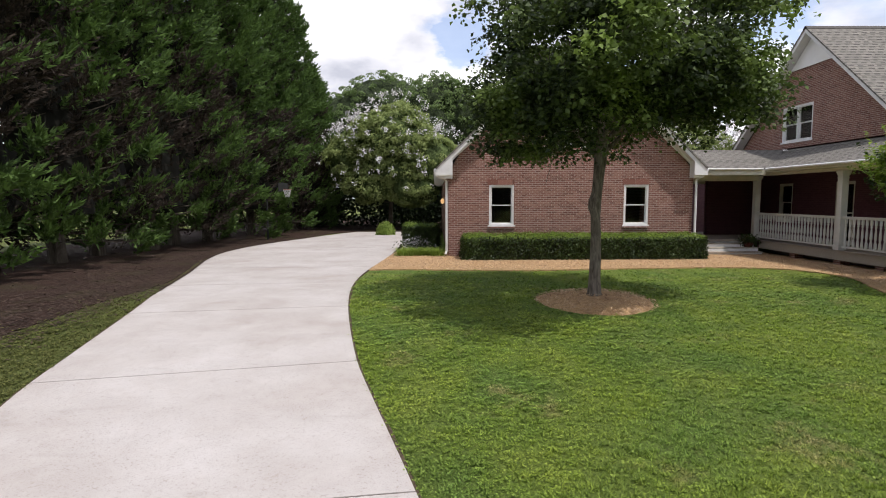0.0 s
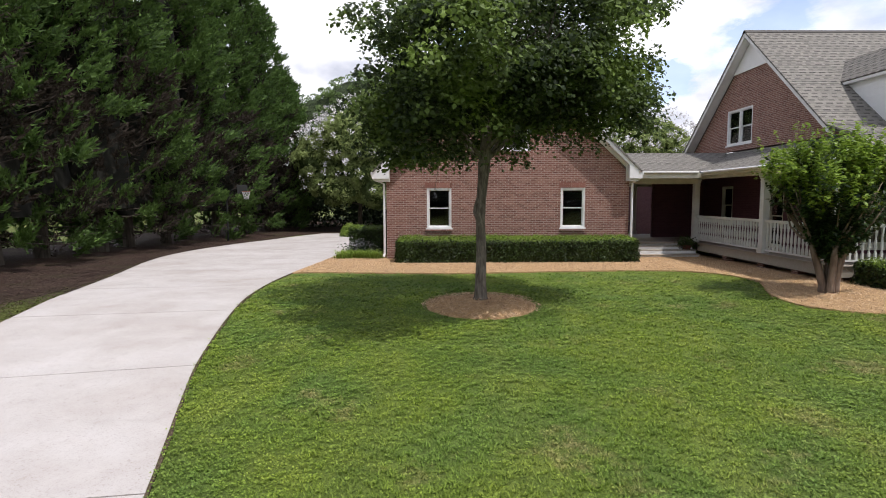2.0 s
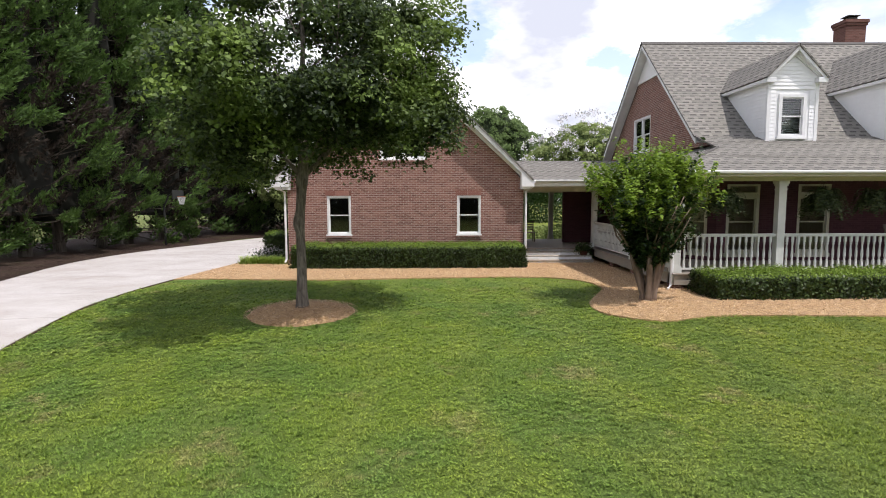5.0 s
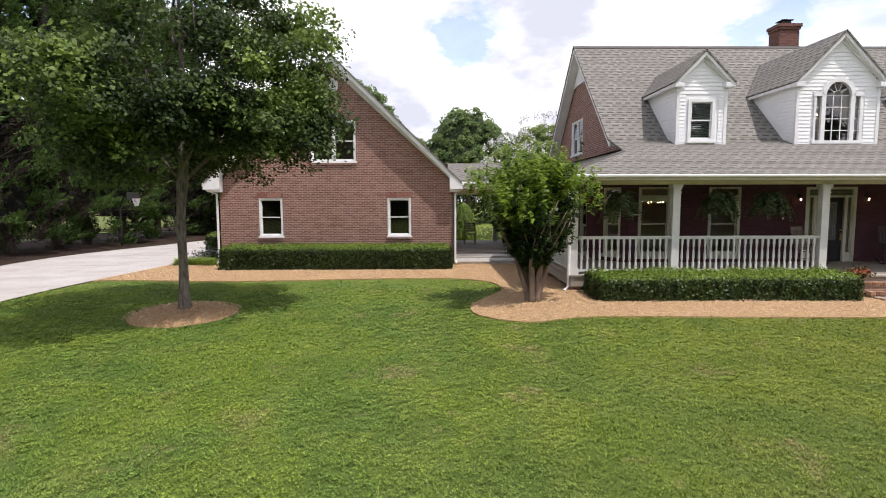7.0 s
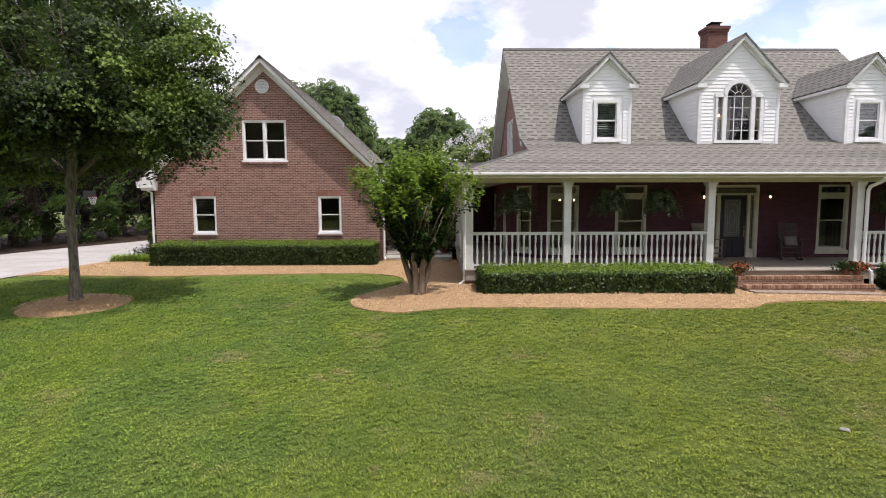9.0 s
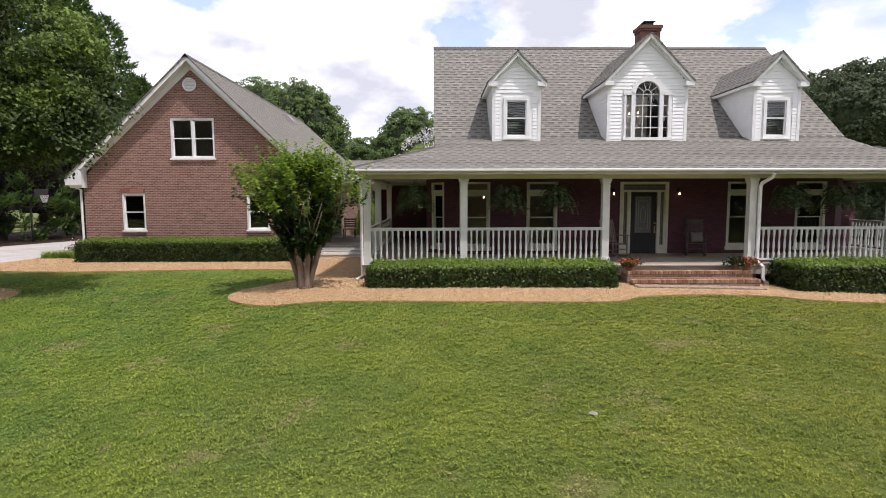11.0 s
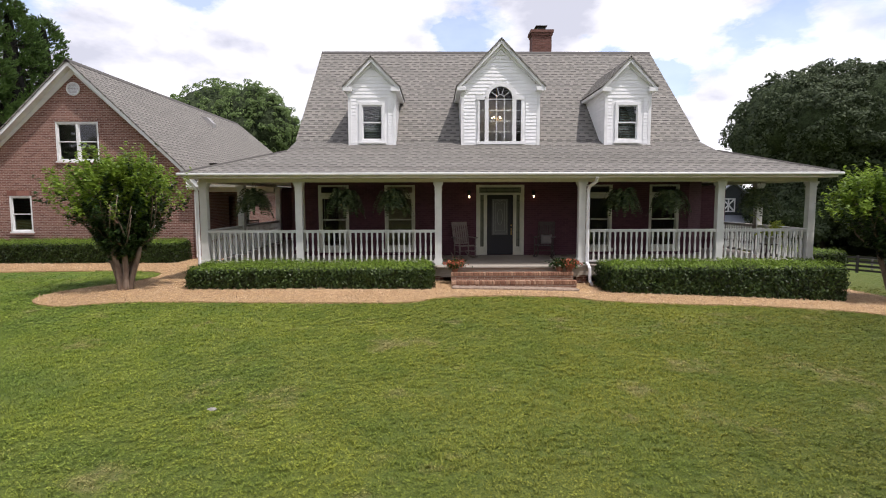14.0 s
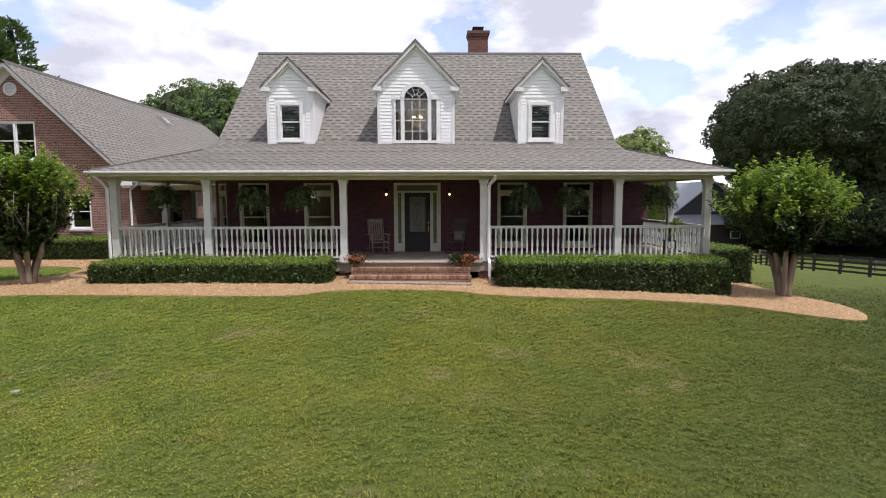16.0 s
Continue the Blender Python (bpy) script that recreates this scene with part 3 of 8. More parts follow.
round_bed(3.2, 10.9, 1.22, "round tan straw ring about the shade tree")
def litter_mat():
    n = Net("dark_needle_litter")
    f1 = n.noise(26, 6, 0.7, None, 1.2)
    f2 = n.noise(0.8, 5)
    col = n.ramp(f1, [(0.3, (0.018, 0.011, 0.009)), (0.55, (0.045, 0.028, 0.022)), (0.75, (0.085, 0.056, 0.04))])
    col = n.mix(n.ramp(f2, [(0.5, (0, 0, 0)), (0.75, (0.5, 0.5, 0.5))]), col, (0.06, 0.07, 0.025))
    return n.surface(col, 0.95, n.bump(f1, 0.9, 0.03), spec=0.1)


# needle litter under the cypress row
litter = strip("needle_litter", smooth_line([(-18, y) for y in (6, 10.5, 13.2, 15.8, 19.4, 22.6, 27, 33, 37.5, 46, 62)], 6), smooth_line([(-7.2, 5), (-6.75, 10.5), (-6.6, 13.2), (-7.2, 15.8), (-8.2, 19.4), (-8.6, 22.6), (-8.4, 27.0), (-7.2, 33.0), (-5.6, 37.5), (3, 46), (3, 62)], 6), litter_mat(), 0.02, "", "", 0.05, 10)
tagged(litter, "brown needle litter in the shade under the cypress row", "mulch bed", kind="structure")
litter2 = strip("needle_litter", smooth_line([(-5.6, 37.5), (3, 46)], 8), smooth_line([(3.5, 37.5), (3.4, 46)], 8), bpy.data.materials["dark_needle_litter"], 0.016, "", "", 0.05, 6)
tagged(litter2, "brown leaf litter in the shade behind the garage", "mulch bed", kind="structure")

# ---- garage wing ----
GX0, GX1, GY0, GY1 = 0.36, 9.42, 20.45, 38.5
GRX, GRZ = 4.82, 7.9
G_EAVE = 3.12
FLOOR = 0.43


def sash_window(parent, name, place, u0, u1, w0, w1, wide=1, frame=0.07, sill=0.05, meeting=0.5, mat=None, grille=None, pane=True, deep=0.09):
    """A hung window in an opening; place(u, w, d) puts width, height and depth (inwards) in the world."""
    mat = mat or WHITE
    holder = None

    def slab(bm, a, b, c, d, d0, d1):
        pts = [(a, c, d0), (b, c, d0), (b, c, d1), (a, c, d1), (a, d, d0), (b, d, d0), (b, d, d1), (a, d, d1)]
        v = [bm.verts.new(place(p[0], p[1], p[2])) for p in pts]
        for f in ((3, 2, 1, 0), (4, 5, 6, 7), (0, 1, 5, 4), (1, 2, 6, 5), (2, 3, 7, 6), (3, 0, 4, 7)):
            bm.faces.new([v[i] for i in f])
    bm = bmesh.new()
    slab(bm, u0, u1, w1 - frame, w1, -0.02, deep)
    slab(bm, u0, u1, w0, w0 + frame * 0.8, -0.02, deep)
    slab(bm, u0, u0 + frame, w0 + frame * 0.8, w1 - frame, -0.02, deep)
    slab(bm, u1 - frame, u1, w0 + frame * 0.8, w1 - frame, -0.02, deep)
    bays = []
    inner = (u1 - u0 - 2 * frame - (wide - 1) * frame * 1.3) / wide
    for i in range(wide):
        a = u0 + frame + i * (inner + frame * 1.3)
        bays.append((a, a + inner))
        if i:
            slab(bm, a - frame * 1.3, a, w0 + frame * 0.8, w1 - frame, -0.01, deep)
    bmesh.ops.recalc_face_normals(bm, faces=bm.faces)
    holder = part(name, bm, mat, parent)
    if sill:
        bm = bmesh.new()
        slab(bm, u0 - 0.04, u1 + 0.04, w0 - sill, w0 + 0.004, -0.06, 0.05)
        bmesh.ops.recalc_face_normals(bm, faces=bm.faces)
        part("sill", bm, mat, holder)
    lo, hi = w0 + frame * 0.8, w1 - frame
    mid = lo + (hi - lo) * meeting
    for a, b in bays:
        for c, d, dep in ((mid - 0.015, hi, 0.03), (lo, mid + 0.015, 0.06)):
            bm = bmesh.new()
            s = 0.035
            slab(bm, a, b, d - s, d, dep, dep + 0.03)
            slab(bm, a, b, c, c + s * 1.1, dep, dep + 0.03)
            slab(bm, a, a + s, c + s * 1.1, d - s, dep, dep + 0.03)
            slab(bm, b - s, b, c + s * 1.1, d - s, dep, dep + 0.03)
            bmesh.ops.recalc_face_normals(bm, faces=bm.faces)
            part("sash", bm, mat, holder)
            if pane:
                bm = bmesh.new()
                slab(bm, a + s, b - s, c + s, d - s, dep + 0.012, dep + 0.018)
                bmesh.ops.recalc_face_normals(bm, faces=bm.faces)
                g = part("pane", bm, GLASS, holder)
                g.visible_shadow = False
    return holder


garage = thing("garage", "red brick garage wing with a steep grey shingle roof", "garage", at=(0.132, -0.25, 0.029))
garage.scale = (0.988, 1.0, 0.988)


def gable_roof_z(x):
    return GRZ - abs(x - GRX) * (GRZ - G_EAVE) / (GRX + 0.12)


g_wins = [(1.86, 2.78, 1.04, 2.53), (6.86, 7.78, 1.04, 2.53)]
bm = bmesh.new()
wall_with_openings(bm, GX0, GX1, -0.3, 3.0, g_wins, lambda u, w, d: (u, GY0 + d, w), 0.22)
part("front_wall", bm, BRICK, garage, "red-brown brick front wall")
bm = bmesh.new()
# upper gable: built in bands so that the attic window goes through
aw = (3.92, 5.66, 3.93, 5.52)
top = GRZ - 0.22
sl = (GRZ - G_EAVE) / (GRX + 0.12)


def half(z):
    return max(0.02, (top - z) / sl)


def gable_piece(bm, pts):
    prism(bm, pts, "y", GY0, GY0 + 0.22)


gable_piece(bm, [(GX0, 3.0), (GX1, 3.0), (GX1, 3.0 + 0.02), (min(GX1, GRX + half(aw[2])), aw[2]), (max(GX0, GRX - half(aw[2])), aw[2]), (GX0, 3.02)])
gable_piece(bm, [(GRX - half(aw[2]), aw[2]), (aw[0], aw[2]), (aw[0], aw[3]), (GRX - half(aw[3]), aw[3])])
gable_piece(bm, [(aw[1], aw[2]), (GRX + half(aw[2]), aw[2]), (GRX + half(aw[3]), aw[3]), (aw[1], aw[3])])
gable_piece(bm, [(GRX - half(aw[3]), aw[3]), (GRX + half(aw[3]), aw[3]), (GRX, top)])
part("gable_wall", bm, BRICK, garage)
part("side_wall", boxes((GX0, GX0 + 0.22, GY0 + 0.22, GY1, -0.3, 3.1)), BRICK, garage)
bm = bmesh.new()
wall_with_openings(bm, GY0 + 0.22, GY1, -0.3, 3.1, [(24.2, 25.1, FLOOR, 2.5)], lambda u, w, d: (GX1 - d, u, w), 0.22)
part("side_wall", bm, BRICK, garage)
part("back_wall", boxes((GX0 + 0.22, GX1 - 0.22, GY1 - 0.22, GY1, -0.3, 3.1)), BRICK, garage)
part("floor_slab", boxes((GX0 + 0.22, GX1 - 0.22, GY0 + 0.22, GY1 - 0.22, -0.25, 0.02)), CONCRETE, garage)
# Unseen box added behind the attic window to keep leaking light out.
part("loft_partition", boxes((3.4, 6.24, 22.6, 22.7, 3.08, 6.2), (3.3, 3.4, GY0 + 0.23, 22.7, 3.08, 6.1), (6.24, 6.34, GY0 + 0.23, 22.7, 3.08, 6.1), (3.3, 6.34, GY0 + 0.23, 22.7, 6.2, 6.25)), DARKROOM, garage)
part("loft_floor", boxes((GX0 + 0.22, GX1 - 0.22, GY0 + 0.22, GY1 - 0.22, 3.0, 3.08)), DARKROOM, garage)
for u0, u1, w0, w1 in g_wins:
    h = sash_window(garage, "window", lambda u, w, d: (u, GY0 + 0.03 + d, w), u0, u1, w0, w1)
    bm = bmesh.new()
    for i in range(int((u1 - u0 + 0.12) / 0.0766)):
        a = u0 - 0.06 + i * 0.0766
        box(bm, a + 0.004, a + 0.0716, GY0 - 0.012, GY0 + 0.03, w1 + 0.004, w1 + 0.19)
    part("brick_header", bm, brick_mat("rowlock_brick", [(0.17, 0.08, 0.062), (0.24, 0.11, 0.085), (0.3, 0.14, 0.11), (0.35, 0.18, 0.14)], (0.3, 0.2, 0.16), 0.5, 0.5), h)
    part("brick_sill", boxes((u0 - 0.03, u1 + 0.03, GY0 - 0.05, GY0 + 0.03, w0 - 0.12, w0 - 0.052), bevel=0.006), BRICK, h)
h = sash_window(garage, "attic_window", lambda u, w, d: (u, GY0 + 0.03 + d, w), *aw, wide=2)
part("brick_sill", boxes((aw[0] - 0.04, aw[1] + 0.04, GY0 - 0.05, GY0 + 0.03, aw[2] - 0.13, aw[2] - 0.052), bevel=0.006), BRICK, h)
part("brick_header", boxes((aw[0] - 0.06, aw[1] + 0.06, GY0 - 0.012, GY0 + 0.03, aw[3] + 0.004, aw[3] + 0.15)), BRICK, h)

# round louvred vent
bm = bmesh.new()
vx, vz, vr = 4.76, 6.82, 0.27
for i in range(28):
    a0, a1 = 2 * math.pi * i / 28, 2 * math.pi * (i + 1) / 28
    q = []
    for y in (GY0 - 0.045, GY0 + 0.02):
        for r in (vr, vr - 0.05):
            for a in (a0, a1):
                q.append(bm.verts.new((vx + r * math.cos(a), y, vz + r * math.sin(a))))
    for f in ((0, 1, 3, 2), (0, 4, 5, 1), (2, 3, 7, 6)):
        bm.faces.new([q[k] for k in f])
bmesh.ops.recalc_face_normals(bm, faces=bm.faces)
vent = part("gable_vent", bm, WHITE, garage, "round white louvred gable vent")
for i in range(8):
    z = vz - 0.2 + i * 0.055
    w = math.sqrt(max(0.001, (vr - 0.045) ** 2 - (z + 0.02 - vz) ** 2))
    bm = bmesh.new()
    prism(bm, [(GY0 - 0.03, z), (GY0 - 0.02, z), (GY0 + 0.01, z + 0.05), (GY0, z + 0.05)], "x", vx - w, vx + w)
    part("slat", bm, WHITE, vent)

# garage roof: two slopes with a clipped back
EX0, EX1 = -0.12, 9.76
GFY, GBY = 20.08, 38.8
RFY = GFY - 0.06
roof_sheet("roof_slope", [(EX0, RFY, G_EAVE), (EX0, GBY + 4, G_EAVE), (GRX, GBY, GRZ), (GRX, RFY, GRZ)], garage)
roof_sheet("roof_slope", [(EX1, RFY, G_EAVE), (EX1, GBY + 4, G_EAVE), (GRX, GBY, GRZ), (GRX, RFY, GRZ)], garage)
roof_sheet("roof_hip", [(EX0, GBY + 4, G_EAVE), (EX1, GBY + 4, G_EAVE), (GRX + 0.01, GBY, GRZ), (GRX - 0.01, GBY, GRZ)], garage)
part("rear_block", boxes((GX0, GX1, GY1 + 0.01, GBY + 3.6, -0.3, 3.05)), BRICK, garage)
# ridge cap
bm = bmesh.new()
prism(bm, [(GRX - 0.16, GRZ - 0.13), (GRX, GRZ + 0.03), (GRX + 0.16, GRZ - 0.13)], "y", RFY, GBY)
part("ridge_cap", bm, SHINGLE, garage)
# rakes, returns, soffits
for s in (-1, 1):
    ex = EX0 if s < 0 else EX1
    bm = bmesh.new()
    prism(bm, [(ex, G_EAVE - 0.24), (ex, G_EAVE - 0.03), (GRX, GRZ - 0.03), (GRX, GRZ - 0.24)], "y", GFY - 0.025, GFY + 0.015)
    part("rake_board", bm, WHITE, garage)
    bm = bmesh.new()
    k = 0.14
    prism(bm, [(ex, G_EAVE - 0.2), (ex, G_EAVE - 0.16), (GRX, GRZ - 0.16), (GRX, GRZ - 0.2)], "y", GFY + 0.015, GY0)
    part("soffit", bm, WHITE, garage)
    bm = bmesh.new()
    prism(bm, [(GRX + s * (half(3.1) + 0.05), 2.98), (GRX + s * (half(3.1) - 0.3), 3.3), (GRX, top - 0.28), (GRX, top + 0.03), (GRX + s * half(3.12), 3.14)], "y", GY0 - 0.035, GY0 - 0.003)
    part("frieze_board", bm, WHITE, garage)
    # boxed return at the eave
    x_in = GX0 + 0.14 if s < 0 else GX1 - 0.14
    bm = bmesh.new()
    prism(bm, [(ex, G_EAVE - 0.26), (ex, G_EAVE - 0.05), (x_in, gable_roof_z(x_in) - 0.06), (x_in, G_EAVE - 0.26)], "y", GFY - 0.03, GY0 + 0.0)
    part("eave_return", bm, WHITE, garage, "white boxed eave return")
    part("return_trim", boxes((min(ex + s * -0.12, x_in), max(ex + s * -0.12, x_in), GFY + 0.06, GY0, G_EAVE - 0.36, G_EAVE - 0.262)), WHITE, garage)
    xs = sorted((ex, GX0 if s < 0 else GX1))
    part("eave_soffit", boxes((xs[0] + 0.02, xs[1] - 0.02, GY0, GBY + 3.9, G_EAVE - 0.22, G_EAVE - 0.17)), WHITE, garage)
    part("gutter", boxes((ex - 0.06, ex + 0.06, GY0 - 0.35, GBY + 4, G_EAVE - 0.14, G_EAVE - 0.01), bevel=0.02), WHITE, garage)


def downspout(parent, pts, w=0.045, mat=None, name="downspout"):
    bm = bmesh.new()
    tube(bm, pts, w, 6)
    return part(name, bm, mat or WHITE, parent)


downspout(garage, [(EX0 - 0.02, 20.35, 2.98), (EX0 + 0.02, 20.33, 2.86), (GX0 - 0.08, 20.38, 2.68), (GX0 - 0.08, 20.38, 0.1), (GX0 - 0.12, 20.3, -0.02)])
downspout(garage, [(EX1 + 0.02, 20.35, 2.98), (EX1 - 0.02, 20.33, 2.86), (GX1 + 0.08, 20.36, 2.68), (GX1 + 0.08, 20.36, 0.1), (GX1 + 0.12, 20.28, -0.02)])
# roof vent hood
bm = bmesh.new()
rv = Vector((GRX + 1.0, 31.0, 0))
rv.z = gable_roof_z(rv.x) + 0.02
prism(bm, [(rv.x - 0.3, rv.z + 0.3), (rv.x + 0.05, rv.z + 0.25), (rv.x + 0.38, rv.z - 0.1), (rv.x + 0.36, rv.z - 0.36), (rv.x - 0.3, rv.z + 0.27)], "y", rv.y - 0.25, rv.y + 0.25)
part("roof_vent", bm, plain("roof_vent_metal", (0.3, 0.29, 0.28), 0.5), garage, "grey metal roof vent hood")

# ---- main house ----
HX0, HX1, HY0, HY1 = 14.85, 28.15, 16.45, 27.2
RY, RZ = 21.96, 8.66
BY, BZ = 17.0, 4.39
PX0, PX1, PY0 = 12.1, 30.8, 13.2
PZ = 3.12
house = thing("house", "red brick story-and-a-half house with grey shingle roof and dormers", "house")
f_wins = [(15.26, 16.3), (17.52, 18.56), (24.3, 25.34), (26.62, 27.66)]
holes = [(a, b, 0.66, 2.84) for a, b in f_wins] + [(20.66, 22.3, FLOOR, 2.84)]
# House brick toned dark: the porch roof's shade is put into the colour.
SHADEBRICK = brick_mat("shade_toned_brick", [(0.088, 0.036, 0.05), (0.097, 0.04, 0.055), (0.106, 0.045, 0.06), (0.118, 0.051, 0.066)], (0.112, 0.055, 0.068))
FX0, FX1, CX0, CX1, CY = 14.95, 28.0, 14.15, 28.8, 17.25
bm = bmesh.new()
wall_with_openings(bm, FX0, FX1, -0.3, 4.1, holes, lambda u, w, d: (u, HY0 + d, w), 0.25)
part("front_wall", bm, SHADEBRICK, house, "red brick front wall toned dark for porch shade")
# the front corners are cut at an angle; the west one has a narrow window
ca = Vector((FX0 - CX0, HY0 - CY, 0)).normalized()
cn = Vector((-ca.y, ca.x, 0))
clen = math.hypot(FX0 - CX0, HY0 - CY)


def west_corner(u, w, d):
    q = Vector((CX0, CY, 0)) + ca * u + cn * d
    return (q.x, q.y, w)


bm = bmesh.new()
wall_with_openings(bm, 0, clen, -0.3, 3.7, [(0.26, 0.86, 0.66, 2.84)], west_corner, 0.22)
part("corner_wall", bm, SHADEBRICK, house)
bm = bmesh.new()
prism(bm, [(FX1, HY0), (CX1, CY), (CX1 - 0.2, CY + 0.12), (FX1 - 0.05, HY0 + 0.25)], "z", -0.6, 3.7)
part("corner_wall", bm, SHADEBRICK, house)
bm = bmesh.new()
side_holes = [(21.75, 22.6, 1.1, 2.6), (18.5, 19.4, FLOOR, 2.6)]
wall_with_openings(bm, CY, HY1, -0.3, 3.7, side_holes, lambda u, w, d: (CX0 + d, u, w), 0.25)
part("side_wall", bm, SHADEBRICK, house)
part("side_wall", boxes((CX1 - 0.25, CX1, CY, HY1, -0.9, 3.7)), SHADEBRICK, house)
part("back_wall", boxes((CX0 + 0.25, CX1 - 0.25, HY1 - 0.25, HY1, -0.9, 4.1)), SHADEBRICK, house)
part("breezeway_end_wall", boxes((11.85, CX0 - 0.003, 24.0, 24.2, -0.3, 2.895)), SHADEBRICK, house)
part("rear_wing_wall", boxes((CX0, CX0 + 0.25, HY1, 33.8, -0.4, 3.0), (CX0 + 0.25, 22.0, 33.55, 33.8, -0.4, 3.0)), SHADEBRICK, house)
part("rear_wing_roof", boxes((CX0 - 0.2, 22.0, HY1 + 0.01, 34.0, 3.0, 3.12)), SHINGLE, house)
part("east_wing_wall", boxes((CX1 + 0.002, 30.55, 18.9, 19.15, -1.2, 2.855), (30.3, 30.55, 19.15, 26.5, -1.2, 2.855)), SHADEBRICK, house)
# gables
slope = (RZ - BZ) / (RY - BY)
gz = 0.28
for x0, win in ((HX0, (21.85, 23.75, 4.35, 5.8)), (HX1 - 0.25, None)):
    bm = bmesh.new()

    def gh(z):
        return (RZ - gz - z) / slope

    def gp(pts):
        prism(bm, pts, "x", x0, x0 + 0.25)
    if win:
        a, b, c, d = win
        gp([(RY - gh(4.1), 4.1), (RY + gh(4.1), 4.1), (RY + gh(c), c), (RY - gh(c), c)])
        gp([(RY - gh(c), c), (a, c), (a, d), (RY - gh(d), d)])
        gp([(b, c), (RY + gh(c), c), (RY + gh(d), d), (b, d)])
        gp([(RY - gh(d), d), (RY + gh(d), d), (RY, RZ - gz)])
    else:
        gp([(RY - gh(4.1), 4.1), (RY + gh(4.1), 4.1), (RY, RZ - gz)])
    part("gable_wall", bm, BRICK, house)
sash_window(house, "gable_window", lambda u, w, d: (HX0 + 0.03 + d, u, w), 21.85, 23.75, 4.35, 5.8, wide=2)
for u0, u1, w0, w1 in side_holes:
    sash_window(house, "side_window", lambda u, w, d: (CX0 + 0.03 + d, u, w), u0, u1, w0, w1, mat=CREAM)
h = sash_window(house, "corner_window", lambda u, w, d: west_corner(u, w, d + 0.02), 0.26, 0.86, 0.66, 2.5, mat=CREAM, frame=0.08, sill=0.1, meeting=0.55)
bm = bmesh.new()
wall_with_openings(bm, 0.26, 0.86, 2.504, 2.84, [(0.34, 0.78, 2.58, 2.78)], lambda u, w, d: west_corner(u, w, d - 0.01), 0.1)
part("transom_frame", bm, CREAM, h)
bm = bmesh.new()
wall_with_openings(bm, 0.34, 0.78, 2.58, 2.78, [], lambda u, w, d: west_corner(u, w, d + 0.05), 0.006)
part("pane", bm, GLASS, h)
# unseen inner floors and partitions, added to keep the rooms dark
part("ground_floor", boxes((HX0 + 0.35, HX1 - 0.25, HY0 + 0.25, HY1 - 0.25, 0.3, FLOOR)), DARKROOM, house)
part("upper_floor", boxes((HX0 + 0.25, HX1 - 0.25, HY0 + 0.25, HY1 - 0.25, 3.3, 3.5)), DARKROOM, house)
part("partition", boxes((HX0 + 0.3, HX1 - 0.3, 21.0, 21.1, FLOOR, 3.3)), DARKROOM, house)
part("partition", boxes((19.4, 19.5, HY0 + 0.25, 21.0, FLOOR, 3.3)), DARKROOM, house)
part("partition", boxes((23.4, 23.5, HY0 + 0.25, 21.0, FLOOR, 3.3)), DARKROOM, house)

# tall porch windows, each with a transom
for u0, u1 in f_wins:
    h = sash_window(house, "porch_window", lambda u, w, d: (u, HY0 + 0.02 + d, w), u0, u1, 0.66, 2.5, mat=CREAM, frame=0.09, sill=0.12, meeting=0.55)
    bm = boxes((u0, u1, HY0 - 0.01, HY0 + 0.1, 2.78, 2.84), (u0, u1, HY0 - 0.01, HY0 + 0.1, 2.504, 2.58), (u0, u0 + 0.09, HY0 - 0.01, HY0 + 0.1, 2.58, 2.78), (u1 - 0.09, u1, HY0 - 0.01, HY0 + 0.1, 2.58, 2.78))
    part("transom_frame", bm, CREAM, h)
    g = part("pane", boxes((u0 + 0.09, u1 - 0.09, HY0 + 0.05, HY0 + 0.056, 2.58, 2.78)), GLASS, h)

# entrance
ent = part("door_frame", boxes((20.66, 20.76, HY0 - 0.03, HY0 + 0.12, FLOOR, 2.84), (22.2, 22.3, HY0 - 0.03, HY0 + 0.12, FLOOR, 2.84), (20.76, 22.2, HY0 - 0.03, HY0 + 0.12, 2.76, 2.84),
                               (20.76, 22.2, HY0 - 0.03, HY0 + 0.12, 2.5, 2.57), (20.96, 21.03, HY0 - 0.02, HY0 + 0.12, FLOOR, 2.5), (21.93, 22.0, HY0 - 0.02, HY0 + 0.12, FLOOR, 2.5),
                               (20.76, 20.96, HY0, HY0 + 0.1, FLOOR, 0.72), (22.0, 22.2, HY0, HY0 + 0.1, FLOOR, 0.72), (20.76, 20.8, HY0, HY0 + 0.1, 0.72, 2.5), (20.92, 20.96, HY0, HY0 + 0.1, 0.72, 2.5),
                               (22.0, 22.04, HY0, HY0 + 0.1, 0.72, 2.5), (22.16, 22.2, HY0, HY0 + 0.1, 0.72, 2.5)), CREAM, house, "cream painted door surround")
OBSCURE = plain("obscure_glass", (0.15, 0.15, 0.11), 0.3)
for x0, x1 in ((20.8, 20.92), (22.04, 22.16)):
    side = part("sidelight", boxes((x0, x1, HY0 + 0.05, HY0 + 0.056, 0.72, 2.5)), OBSCURE, ent, "obscure leaded sidelight")
    part("came", boxes(*[(x0, x1, HY0 + 0.044, HY0 + 0.0495, z, z + 0.012) for z in (0.95, 1.2, 1.62, 2.05, 2.3)], (x0 + 0.025, x0 + 0.033, HY0 + 0.045, HY0 + 0.049, 0.72, 2.5), (x1 - 0.033, x1 - 0.025, HY0 + 0.045, HY0 + 0.049, 0.72, 2.5)), BLACK, side)
over = part("transom", boxes((20.76, 22.2, HY0 + 0.05, HY0 + 0.056, 2.57, 2.76)), OBSCURE, ent, "obscure leaded transom")
